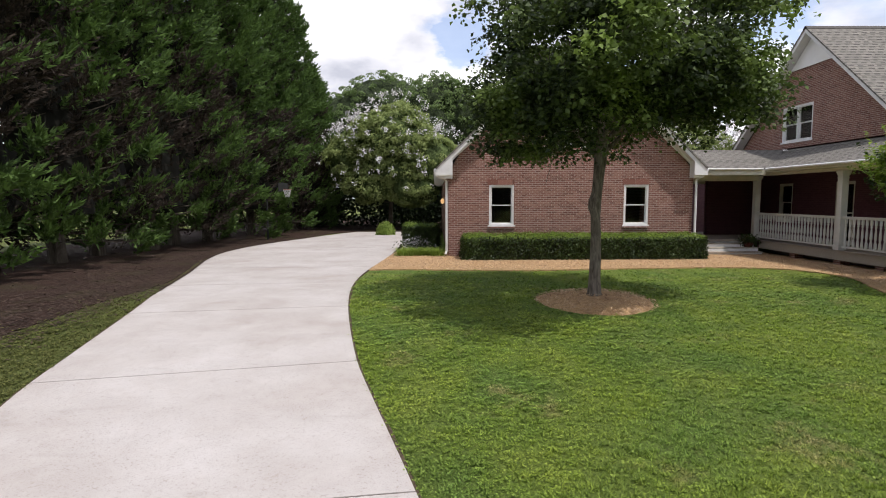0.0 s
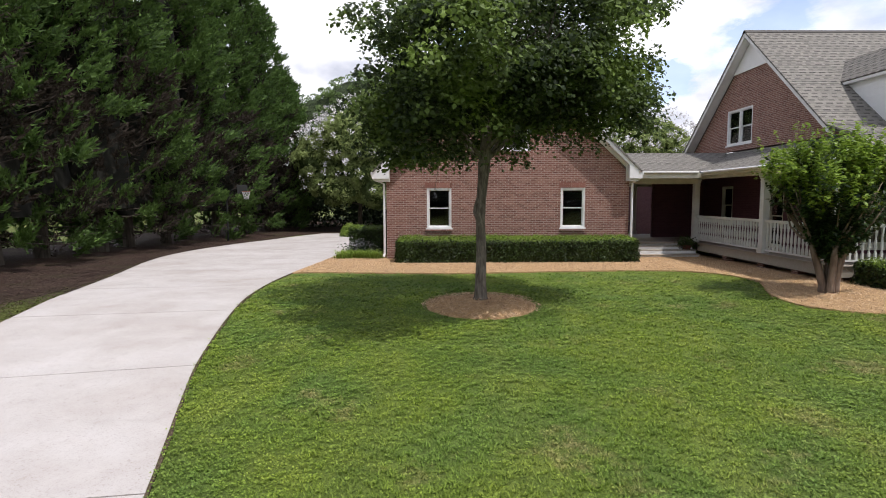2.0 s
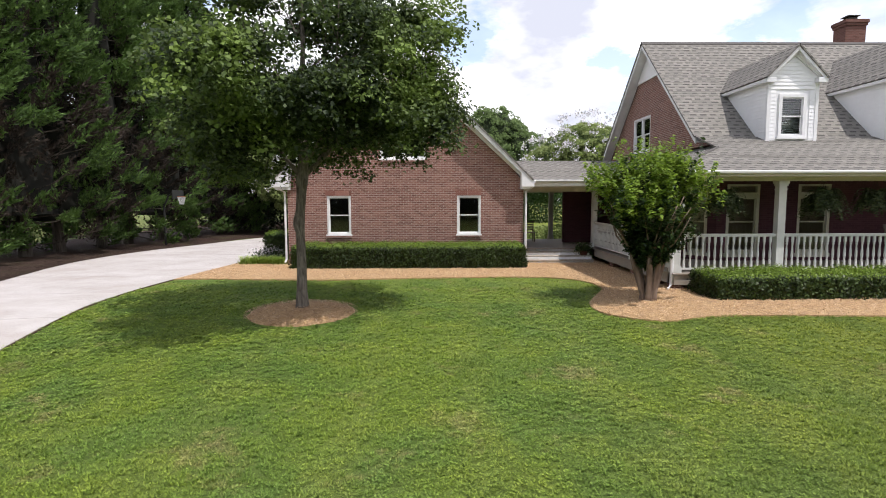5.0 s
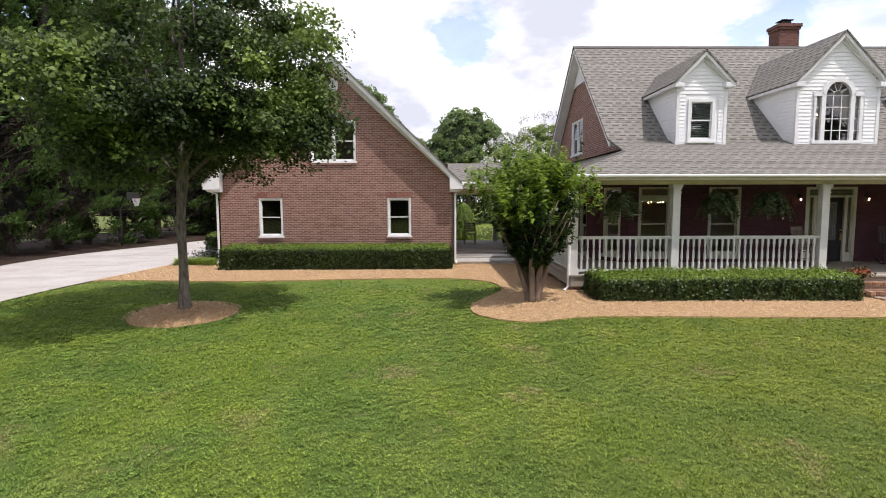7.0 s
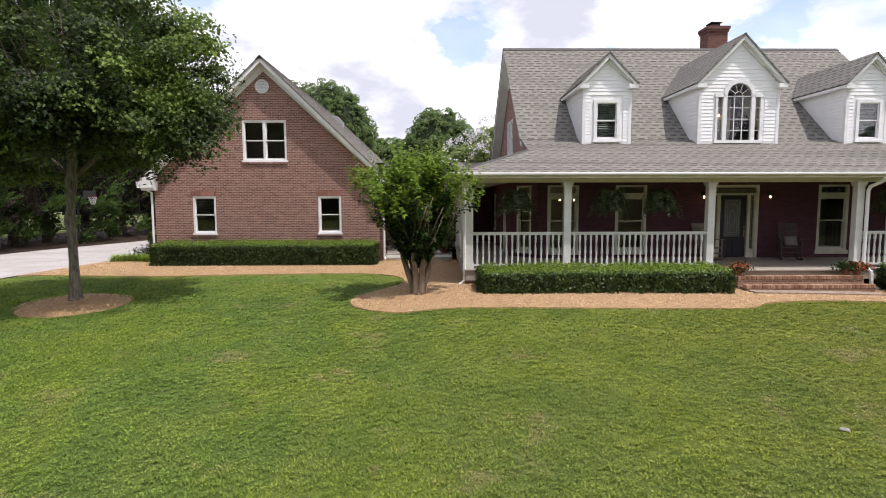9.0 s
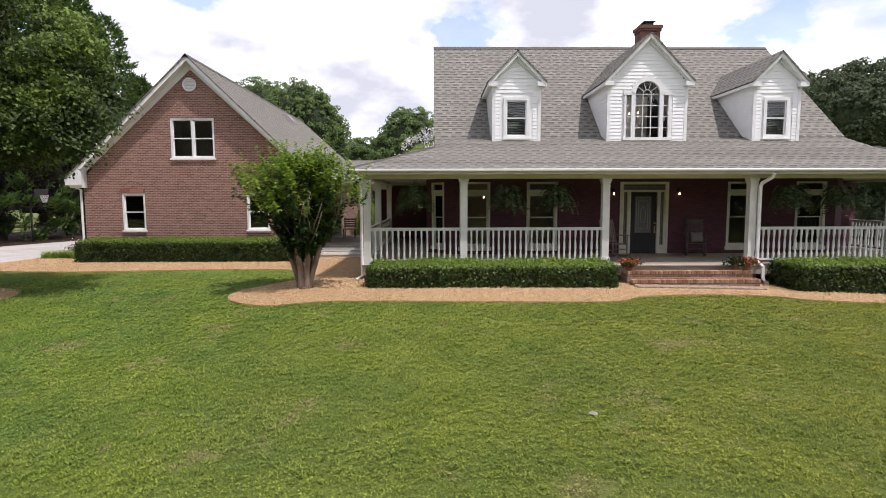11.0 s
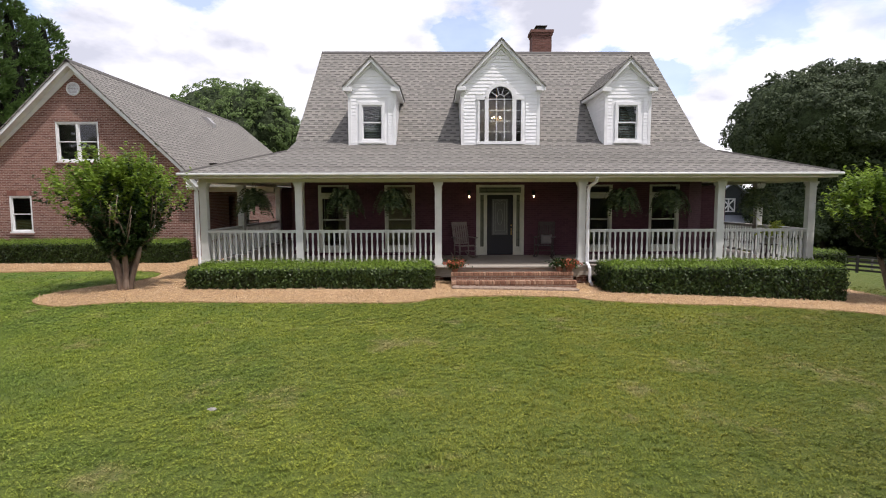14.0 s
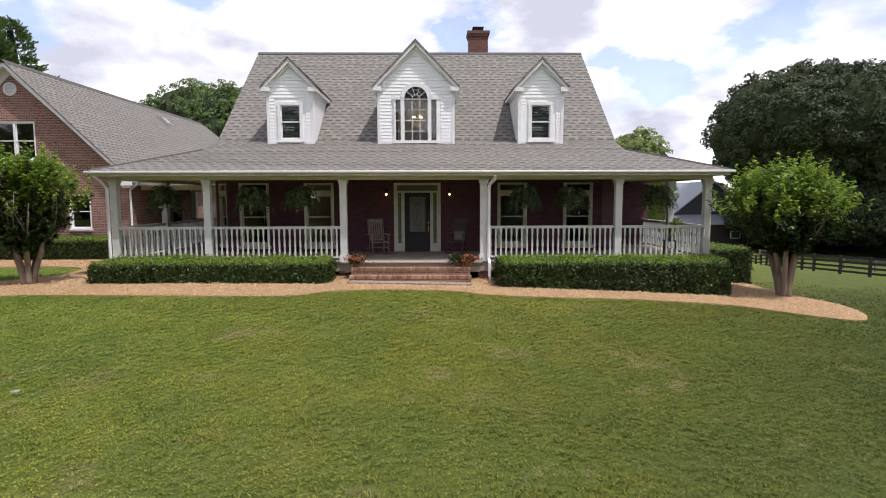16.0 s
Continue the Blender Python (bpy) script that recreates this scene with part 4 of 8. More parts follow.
part("came", boxes((20.84, 22.12, HY0 + 0.044, HY0 + 0.0495, 2.605, 2.617), (20.84, 22.12, HY0 + 0.044, HY0 + 0.0495, 2.713, 2.725), *[(x, x + 0.01, HY0 + 0.045, HY0 + 0.049, 2.617, 2.713) for x in (21.0, 21.3, 21.64, 21.94)]), BLACK, over)
door = part("front_door", boxes((21.03, 21.93, HY0 + 0.06, HY0 + 0.105, FLOOR + 0.01, 1.12), (21.03, 21.93, HY0 + 0.06, HY0 + 0.105, 2.36, 2.5), (21.03, 21.2, HY0 + 0.06, HY0 + 0.105, 1.12, 2.36),
                                (21.76, 21.93, HY0 + 0.06, HY0 + 0.105, 1.12, 2.36), (21.14, 21.44, HY0 + 0.045, HY0 + 0.06, 0.55, 0.98), (21.52, 21.82, HY0 + 0.045, HY0 + 0.06, 0.55, 0.98)), BLACK, house, "black front door with a tall glass lite")
part("glass_lite", boxes((21.2, 21.76, HY0 + 0.078, HY0 + 0.088, 1.12, 2.36)), plain("frosted_lite", (0.13, 0.128, 0.124), 0.35), door, "leaded obscure glass lite")
LEAD = plain("lead_came", (0.3, 0.29, 0.27), 0.4)
for w, zl, zh in ((0.225, 1.18, 2.3), (0.16, 1.26, 2.2)):
    bm = bmesh.new()
    ring = [(21.48 - w, zl), (21.48 + w, zl), (21.48 + w, zh), (21.48 + w * 0.5, zh + 0.03), (21.48, zh - 0.02), (21.48 - w * 0.5, zh + 0.03), (21.48 - w, zh), (21.48 - w, zl)]
    tube(bm, [(u, HY0 + 0.074, z) for u, z in ring], 0.008, 4)
    part("leading", bm, LEAD, door)
bm = bmesh.new()
tube(bm, [(21.48 + 0.09 * math.sin(a), HY0 + 0.074, 1.74 + 0.28 * math.cos(a)) for a in [2 * math.pi * j / 16 for j in range(17)]], 0.008, 4)
part("leading", bm, LEAD, door)
bm = bmesh.new()
lathe(bm, [(0.012, 0), (0.03, 0.01), (0.03, 0.05), (0.012, 0.06)], (21.87, HY0 + 0.03, 1.42), 8)
lathe(bm, [(0.015, 0), (0.028, 0.02), (0.02, 0.05), (0.014, 0.2), (0.02, 0.24)], (21.87, HY0 + 0.03, 1.12), 8)
part("door_handle", bm, BRASS, door, "brass handle set")

# main roof
OX0, OX1 = 14.41, 28.56
# the front slope is open where the dormers stand
cuts = [OX0, 16.42, 17.86, 20.22, 22.7, 25.06, 26.48, OX1]
for k, (a, b) in enumerate(zip(cuts, cuts[1:])):
    zc = BZ if k % 2 == 0 else 6.15
    yc = BY + (zc - BZ) / slope
    roof_sheet("main_roof_slope", [(a, yc, zc), (b, yc, zc), (b, RY, RZ), (a, RY, RZ)], house, origin=(OX0, BY, BZ))
roof_sheet("main_roof_slope", [(OX0, 2 * RY - BY, BZ), (OX1, 2 * RY - BY, BZ), (OX1, RY, RZ), (OX0, RY, RZ)], house)
bm = bmesh.new()
prism(bm, [(RY - 0.15, RZ - 0.1), (RY, RZ + 0.03), (RY + 0.15, RZ - 0.1)], "x", OX0, OX1)
part("ridge_cap", bm, SHINGLE, house)
for ox, sgn in ((OX0 + 0.05, 1), (OX1 - 0.05, -1)):
    for s in (-1, 1):
        bm = bmesh.new()
        ey = RY + s * (RY - BY)
        prism(bm, [(ey, BZ - 0.24), (ey, BZ - 0.05), (RY, RZ - 0.05), (RY, RZ - 0.24)], "x", ox - 0.02, ox + 0.02)
        part("rake_board", bm, WHITE, house)
        bm = bmesh.new()
        inner = HX0 if sgn > 0 else HX1
        prism(bm, [(ey, BZ - 0.2), (ey, BZ - 0.16), (RY, RZ - 0.16), (RY, RZ - 0.2)], "x", *sorted((ox + sgn * 0.02, inner)))
        part("soffit", bm, WHITE, house)
bm = bmesh.new()
prism(bm, [(RY - 1.35, RZ - 0.28 - 1.35 * slope), (RY + 1.35, RZ - 0.28 - 1.35 * slope), (RY, RZ - 0.24)], "x", HX0 - 0.06, HX0 - 0.01)
part("gable_siding", bm, SIDING, house, "white siding in the gable peak")

# porch roof: front, two sides, hips
SL = (BZ - PZ) / (BY - PY0)
HIP = 2.35
HY, HZ = PY0 + HIP, PZ + HIP * SL
roof_sheet("porch_roof_front", [(PX0, PY0, PZ), (PX1, PY0, PZ), (PX1 - HIP, HY, HZ), (PX0 + HIP, HY, HZ)], house)
cuts[0], cuts[-1] = PX0 + HIP, PX1 - HIP
for k, (a, b) in enumerate(zip(cuts, cuts[1:])):
    yt = BY if k % 2 == 0 else 16.42
    roof_sheet("porch_roof_upper", [(a, HY, HZ), (b, HY, HZ), (b, yt, PZ + (yt - PY0) * SL), (a, yt, PZ + (yt - PY0) * SL)], house, origin=(PX0, PY0, PZ))
for px_, s in ((PX0, 1), (PX1, -1)):
    yb = 25.4 if s > 0 else 26.8
    roof_sheet("porch_roof_side", [(px_, PY0, PZ), (px_, yb, PZ), (px_ + s * HIP, yb, HZ), (px_ + s * HIP, HY, HZ)], house)
    roof_sheet("porch_roof_side", [(px_ + s * HIP, HY, HZ), (px_ + s * HIP, yb, HZ), (px_ + s * 2.76, yb, PZ + 2.76 * SL), (px_ + s * 2.76, HY + 0.41, PZ + 2.76 * SL)], house)
    bm = bmesh.new()
    tube(bm, [(px_, PY0, PZ), (px_ + s * HIP, HY, HZ)], 0.045, 6)
    part("hip_cap", bm, SHINGLE, house)
part("fascia", boxes((PX0 + 0.02, PX1 - 0.02, PY0 + 0.02, PY0 + 0.06, PZ - 0.15, PZ - 0.03)), CREAM, house)
part("fascia", boxes((PX0 + 0.02, PX0 + 0.06, PY0 + 0.06, 20.2, PZ - 0.15, PZ - 0.03)), CREAM, house)
part("fascia", boxes((PX1 - 0.06, PX1 - 0.02, PY0 + 0.06, 21.5, PZ - 0.15, PZ - 0.03)), CREAM, house)
part("gutter", boxes((PX0 - 0.1, PX1 + 0.1, PY0 - 0.09, PY0 + 0.018, PZ - 0.085, PZ - 0.005), bevel=0.02), SHADEWHITE, house, "white front gutter")
part("gutter", boxes((PX0 - 0.1, PX0 + 0.018, PY0 + 0.03, 20.1, PZ - 0.085, PZ - 0.005), bevel=0.025), WHITE, house)
part("gutter", boxes((PX1 - 0.018, PX1 + 0.1, PY0 + 0.03, 21.5, PZ - 0.085, PZ - 0.005), bevel=0.025), WHITE, house)
ceil_z = 2.962
part("porch_ceiling", boxes((PX0 + 0.06, PX1 - 0.06, PY0 + 0.06, HY0 - 0.01, ceil_z, ceil_z + 0.04), (PX0 + 0.06, HX0 - 0.01, HY0 - 0.01, 25.4, ceil_z, ceil_z + 0.04), (HX1 + 0.01, PX1 - 0.06, HY0 - 0.01, 26.6, ceil_z, ceil_z + 0.04)), CEILM, house)
part("porch_beam", boxes((12.4, 30.5, 13.67, 13.85, 2.86, 2.958)), CREAM, house)
part("porch_beam", boxes((12.42, 12.6, 13.85, 20.9, 2.86, 2.958)), CREAM, house)
part("porch_beam", boxes((30.3, 30.48, 13.85, 21.4, 2.86, 2.958)), CREAM, house)

# ---- dormers ----
def dormer(cx, half_w, eave_z, apex_z, over, grand):
    """A gabled dormer with lapped siding, a shingled roof and its window."""
    y0 = 16.4
    base = 4.12

    def roof_y(z):
        return BY + (z - BZ) / slope if z > BZ else PY0 + (z - PZ) / SL
    rise = (apex_z - eave_z) / (half_w + over)
    body = new("dormer")
    body.parent = house
    me = bpy.data.meshes.new("dormer")
    bm = bmesh.new()
    # solid backing
    x0, x1 = cx - half_w, cx + half_w
    wall_top = eave_z + rise * over - 0.06
    peak = apex_z - 0.1
    if grand:
        ow = 0.42
        arch_z = 5.72
        win = (cx - 0.75, cx + 0.75, 4.26, 5.72)
    else:
        win = (cx - 0.43, cx + 0.43, 4.28, 5.6)
    # face with window hole
    wall_with_openings(bm, x0, x1, base, win[3] + 0.0005 if grand else max(wall_top, win[3] + 0.02), [win], lambda u, w, d: (u, y0 + d, w), 0.1)
    zt = win[3] if grand else max(wall_top, win[3] + 0.02)
    hw = max(0.02, (peak - zt) / rise)
    if grand:
        # tympanum round the arched light
        segs = 14
        arch = [(cx + ow * math.cos(math.pi * k / segs), zt + ow * math.sin(math.pi * k / segs)) for k in range(segs + 1)]
        outer = []
        for u, w in arch:
            t = (u - cx) / ow
            outer.append((cx + t * min(hw, half_w), zt + (peak - zt) * (1 - abs(t)) if abs(t) < 1 else zt))
        for k in range(segs):
            for dep in (0, 0.1):
                bm.faces.new([bm.verts.new((arch[k][0], y0 + dep, arch[k][1])), bm.verts.new((arch[k + 1][0], y0 + dep, arch[k + 1][1])), bm.verts.new((outer[k + 1][0], y0 + dep, outer[k + 1][1])), bm.verts.new((outer[k][0], y0 + dep, outer[k][1]))])
    else:
        prism(bm, [(cx - min(hw, half_w), zt), (cx + min(hw, half_w), zt), (cx, peak)], "y", y0, y0 + 0.1)
    bm.to_mesh(me)
    bm.free()
    me.materials.append(SIDING)
    face = new("dormer_face", me)
    bpy.data.objects.remove(body)
    face.name = "dormer"
    face.parent = house
    tagged(face, "white dormer with a tall arched window" if grand else "white gabled dormer with a hung window")

    # lapped boards on the face
    step = 0.115

    def board(a, b, z, zt2):
        if b - a < 0.02:
            return
        bm = bmesh.new()
        v = [(a, y0 - 0.022, z), (b, y0 - 0.022, z), (b, y0 - 0.006, zt2), (a, y0 - 0.006, zt2), (a, y0 + 0.0, z), (b, y0 + 0.0, z)]
        q = [bm.verts.new(p) for p in v]
        bm.faces.new((q[0], q[1], q[2], q[3]))
        bm.faces.new((q[4], q[5], q[1], q[0]))
        part("siding_board", bm, SIDING, face)
    z = base + 0.02
    while z < peak - 0.06:
        zt2 = min(z + step, peak - 0.05)
        lim = half_w if zt2 < wall_top else max(0.0, (peak - 0.02 - zt2) / rise)
        lim = min(lim, half_w)
        gap = 0.0
        if win[2] - 0.1 < zt2 and z < win[3] + 0.08:
            gap = (win[1] - win[0]) / 2 + 0.1
        if grand and z >= win[3] - 0.02:
            dz = z + 0.02 - arch_z
            gap = max(gap if z < win[3] + 0.08 else 0.0, math.sqrt(max(0.0, (ow + 0.13) ** 2 - dz * dz)))
        if gap:
            board(cx - lim, cx - gap, z, zt2)
            board(cx + gap, cx + lim, z, zt2)
        else:
            board(cx - lim, cx + lim, z, zt2)
        z += step
    # cheeks
    for s in (-1, 1):
        xx = cx + s * half_w
        z = base
        while z < eave_z + 0.02:
            zt2 = min(z + step, eave_z + 0.06)
            ya, yb = max(y0, roof_y(z)), max(y0, roof_y(zt2))
            bm = bmesh.new()
            q = [bm.verts.new(p) for p in ((xx + s * 0.022, y0, z), (xx + s * 0.022, ya + 0.08, z), (xx + s * 0.006, yb + 0.08, zt2), (xx + s * 0.006, y0, zt2), (xx - s * 0.05, y0, z), (xx - s * 0.05, ya + 0.08, z), (xx - s * 0.05, yb + 0.08, zt2), (xx - s * 0.05, y0, zt2))]
            for f in ((0, 1, 2, 3), (4, 5, 6, 7), (0, 1, 5, 4), (0, 3, 7, 4)):
                bm.faces.new([q[k] for k in f])
            bmesh.ops.recalc_face_normals(bm, faces=bm.faces)
            part("siding_board", bm, SIDING, face)
            z += step
        part("corner_board", boxes((min(xx - s * 0.07, xx + s * 0.03), max(xx - s * 0.07, xx + s * 0.03), y0 - 0.03, y0 + 0.06, base, eave_z + 0.04)), WHITE, face)
    # roof slopes
    ex = half_w + over
    yf = y0 - 0.18
    for s in (-1, 1):
        roof_sheet("dormer_roof", [(cx + s * (ex + 0.03), yf - 0.055, eave_z - 0.02), (cx + s * (ex + 0.03), roof_y(eave_z) + 0.12, eave_z - 0.02), (cx, roof_y(apex_z) + 0.15, apex_z + 0.02), (cx, yf - 0.055, apex_z + 0.02)], face, thick=0.04)
        bm = bmesh.new()
        prism(bm, [(cx + s * ex, eave_z - 0.16), (cx + s * ex, eave_z - 0.02), (cx, apex_z - 0.02), (cx, apex_z - 0.17)], "y", yf - 0.02, yf + 0.015)
        part("rake_board", bm, WHITE, face)
        bm = bmesh.new()
        prism(bm, [(cx + s * (ex - 0.0), eave_z - 0.15), (cx + s * ex, eave_z - 0.1), (cx, apex_z - 0.1), (cx, apex_z - 0.15)], "y", yf + 0.015, y0)
        part("soffit", bm, WHITE, face)
        bm = bmesh.new()
        prism(bm, [(cx + s * (half_w + 0.02), eave_z - 0.12 + rise * over * 0.6), (cx + s * (half_w + 0.02), eave_z + rise * over * 0.95), (cx, apex_z - 0.06), (cx, apex_z - 0.3)], "y", y0 - 0.06, y0 - 0.024)
        part("frieze", bm, WHITE, face)
        a, b = sorted((cx + s * (ex + 0.005), cx + s * (half_w - 0.12)))
        part("eave_return", boxes((a, b, yf - 0.025, y0 - 0.002, eave_z - 0.17, eave_z - 0.03), bevel=0.008), WHITE, face)
        a, b = sorted((cx + s * (ex - 0.0), cx + s * (half_w + 0.023)))
        part("eave_box", boxes((a, b, y0, roof_y(eave_z - 0.1) + 0.1, eave_z - 0.14, eave_z - 0.045)), WHITE, face)
    # window
    if not grand:
        h = sash_window(face, "window", lambda u, w, d: (u, y0 - 0.02 + d, w), *win, frame=0.1, sill=0.05)
        h.name = "window"
        for o in list(h.children):
            o.parent = face
    else:
        bm = boxes((cx - 0.77, cx - 0.70, y0 - 0.045, y0 + 0.05, 4.26, 5.74), (cx + 0.70, cx + 0.77, y0 - 0.045, y0 + 0.05, 4.26, 5.74), (cx - 0.53, cx - 0.40, y0 - 0.05, y0 + 0.05, 4.26, 5.74), (cx + 0.40, cx + 0.53, y0 - 0.05, y0 + 0.05, 4.26, 5.74),
                   (cx - 0.80, cx + 0.80, y0 - 0.07, y0 + 0.05, 4.2, 4.3), (cx - 0.80, cx - 0.5, y0 - 0.06, y0 + 0.05, 5.68, 5.78), (cx + 0.5, cx + 0.80, y0 - 0.06, y0 + 0.05, 5.68, 5.78))
        segs = 20
        for k in range(segs):
            a0, a1 = math.pi * k / segs, math.pi * (k + 1) / segs
            q = []
            for dep in (y0 - 0.06, y0 + 0.05):
                for r in (0.40, 0.53):
                    for a in (a0, a1):
                        q.append(bm.verts.new((cx + r * math.cos(a), dep, arch_z + r * math.sin(a))))
            for f in ((0, 1, 3, 2), (4, 5, 7, 6), (0, 1, 5, 4), (2, 3, 7, 6)):
                bm.faces.new([q[i] for i in f])
        bmesh.ops.recalc_face_normals(bm, faces=bm.faces)
        part("window_frame", bm, WHITE, face, "arched white window frame")
        bm = boxes(*[(cx - 0.4, cx + 0.4, y0 + 0.01, y0 + 0.03, zz - 0.011, zz + 0.011) for zz in (4.62, 4.98, 5.34, 5.70)], *[(xx - 0.011, xx + 0.011, y0 + 0.008, y0 + 0.032, 4.3, 5.72) for xx in (cx - 0.135, cx + 0.135)],
                   *[(a + 0.03, b - 0.03, y0 + 0.01, y0 + 0.03, zz - 0.009, zz + 0.009) for a, b in ((cx - 0.73, cx - 0.5), (cx + 0.5, cx + 0.73)) for zz in (4.62, 4.98, 5.34)])
        for k in range(1, 5):
            a = math.pi * k / 5
            tube(bm, [(cx + 0.13 * math.cos(a), y0 + 0.02, arch_z + 0.13 * math.sin(a)), (cx + 0.41 * math.cos(a), y0 + 0.02, arch_z + 0.41 * math.sin(a))], 0.011, 4)
        tube(bm, [(cx + 0.135 * math.cos(math.pi * k / 8), y0 + 0.02, arch_z + 0.135 * math.sin(math.pi * k / 8)) for k in range(9)], 0.011, 4)
        part("muntins", bm, WHITE, face)
        bm = boxes((cx - 0.4, cx + 0.4, y0 + 0.034, y0 + 0.04, 4.3, arch_z))
        fan = [bm.verts.new((cx + 0.4 * math.cos(math.pi * k / 16), y0 + 0.037, arch_z + 0.4 * math.sin(math.pi * k / 16))) for k in range(17)]
        bm.faces.new(fan)
        part("pane", bm, GLASS, face)
        part("pane", boxes((cx - 0.7, cx - 0.53, y0 + 0.034, y0 + 0.04, 4.3, 5.68)), GLASS, face)
        part("pane", boxes((cx + 0.53, cx + 0.7, y0 + 0.034, y0 + 0.04, 4.3, 5.68)), GLASS, face)
    return face


dormer(17.14, 0.77, 6.1, 7.05, 0.17, False)
dormer(21.46, 1.3, 6.12, 7.64, 0.17, True)
dormer(25.77, 0.76, 6.1, 7.05, 0.17, False)

# blinds in the small dormers
BLIND = paint("blind_slats", (0.19, 0.23, 0.205), 0.5)
for cx in (17.14, 25.77):
    blind = thing("window_blind", "grey-green slatted blind behind the dormer window", "blind", "dormer blinds", (cx, 16.56, 4.3))
    for i in range(22):
        bm = bmesh.new()
        prism(bm, [(-0.012, i * 0.056), (0.004, i * 0.056), (0.02, i * 0.056 + 0.036), (0.006, i * 0.056 + 0.036)], "x", -0.36, 0.36)
        part("slat", bm, BLIND, blind)

# chandeliers: one in the upper hall behind the arched window, one in the west front room
BULB = lamp_mat("warm_bulb", (1.0, 0.72, 0.35), 16.0)


def chandelier(x, y, z, size, arms, drop, label):
    t = thing("chandelier", label, "chandelier", at=(x, y, z))
    bm = bmesh.new()
    lathe(bm, [(0.012, -0.06), (0.03, -0.03), (0.015, 0), (0.05, 0.04), (0.03, 0.1), (0.04, 0.16), (0.012, 0.22), (0.012, drop), (0.06, drop), (0.06, drop + 0.02)], sides=10)
    part("stem", bm, BRASS, t, "", True)
    for i in range(arms):
        a = 2 * math.pi * i / arms + 0.3
        c, s = size * math.cos(a), size * math.sin(a)
        bm = bmesh.new()
        tube(bm, [(0.15 * c, 0.15 * s, 0.06), (0.65 * c, 0.65 * s, -0.02), (c, s, 0.05), (c, s, 0.1)], 0.009, 6)
        lathe(bm, [(0.008, 0.085), (0.03, 0.1), (0.032, 0.108)], (c, s, 0), 8)
        arm = part("arm", bm, BRASS, t)
        bm = bmesh.new()
        lathe(bm, [(0.01, 0.108), (0.023, 0.13), (0.013, 0.165), (0.003, 0.18)], (c, s, 0), 8)
        part("bulb", bm, BULB, arm)
    return t


# Pale panel added to lighten the arched panes; its width fits the camera's view.
part("hall_wall", boxes((20.7, 22.15, 18.2, 18.24, 3.5, 5.95)), paint("pale_backing_paint", (0.72, 0.72, 0.7), 0.7), house, "pale panel added behind the arched window")
chandelier(21.46, 17.6, 5.12, 0.16, 5, 1.3, "brass chandelier lit in the upper hall")
chandelier(16.77, 19.4, 2.21, 0.46, 8, 1.07, "wide brass chandelier lit in the front room")

# chimney
bm = boxes((23.7, 24.58, 23.3, 24.05, 7.0, 9.76))
box(bm, 23.66, 24.62, 23.26, 24.09, 9.76, 9.87)
box(bm, 23.62, 24.66, 23.22, 24.13, 9.87, 10.0)
chim = part("chimney", bm, CHIMBRICK, house, "red brick chimney with a corbelled top")
bm = boxes((23.97, 24.33, 23.5, 23.86, 10.0, 10.16))
box(bm, 23.88, 24.4, 23.42, 23.94, 10.2, 10.23)
for dx in (23.98, 24.29):
    box(bm, dx, dx + 0.03, 23.51, 23.54, 10.16, 10.2)
    box(bm, dx, dx + 0.03, 23.82, 23.85, 10.16, 10.2)
part("flue_cap", bm, plain("dark_metal", (0.03, 0.028, 0.026), 0.6), chim, "dark metal flue cap")

# ---- porch ----
porch = thing("porch", "wraparound porch with white posts and a spindle railing", "porch")
# deck boards run front to back
x = 12.36
while x < 30.55:
    part("deck_board", boxes((x, min(x + 0.136, 30.56), 13.5, HY0 - 0.003 if FX0 < x < FX1 - 0.14 else 16.3, FLOOR - 0.035, FLOOR)), DECKM, porch)
    x += 0.141
bm = boxes((12.36, CX0 - 0.003, 16.31, 26.0, FLOOR - 0.035, FLOOR - 0.002))
box(bm, CX0 - 0.003, FX0 + 0.1, 16.31, 17.2, FLOOR - 0.035, FLOOR - 0.002)
part("west_deck", bm, DECKM, porch)
bm = boxes((CX1 + 0.003, 30.56, 16.31, 18.895, FLOOR - 0.035, FLOOR - 0.002))
box(bm, FX1 - 0.2, CX1 + 0.003, 16.31, 17.2, FLOOR - 0.035, FLOOR - 0.002)
part("east_deck", bm, DECKM, porch)
part("rim_board", boxes((12.4, 30.5, 13.54, 13.58, 0.12, FLOOR - 0.04)), GREYWOOD, porch)
part("rim_board", boxes((12.4, 12.44, 13.6, 20.9, 0.12, FLOOR - 0.04)), GREYWOOD, porch)
part("rim_board", boxes((30.46, 30.5, 13.6, 18.895, 0.0, FLOOR - 0.04)), GREYWOOD, porch)
# Dark sheets added below the deck; their colour stands in for the shaded gap.
UNDERDECK = plain("underdeck_shade_brown", (0.07, 0.05, 0.04), 0.9)
part("crawlspace_skirt", boxes((12.6, 30.3, 14.2, 14.25, -0.6, 0.38)), UNDERDECK, porch)
part("crawlspace_skirt", boxes((12.85, 12.9, 14.3, 20.9, -0.3, 0.38)), UNDERDECK, porch)
for x in (12.55, 15.27, 17.3, 19.34, 23.57, 25.6, 27.67, 30.3):
    part("pier", boxes((x - 0.15, x + 0.15, 13.62, 13.95, -0.5, FLOOR - 0.036)), BRICK, porch)
for y in (15.2, 16.85, 19.0):
    part("pier", boxes((12.46, 12.76, y - 0.15, y + 0.15, -0.4, FLOOR - 0.036)), BRICK, porch)


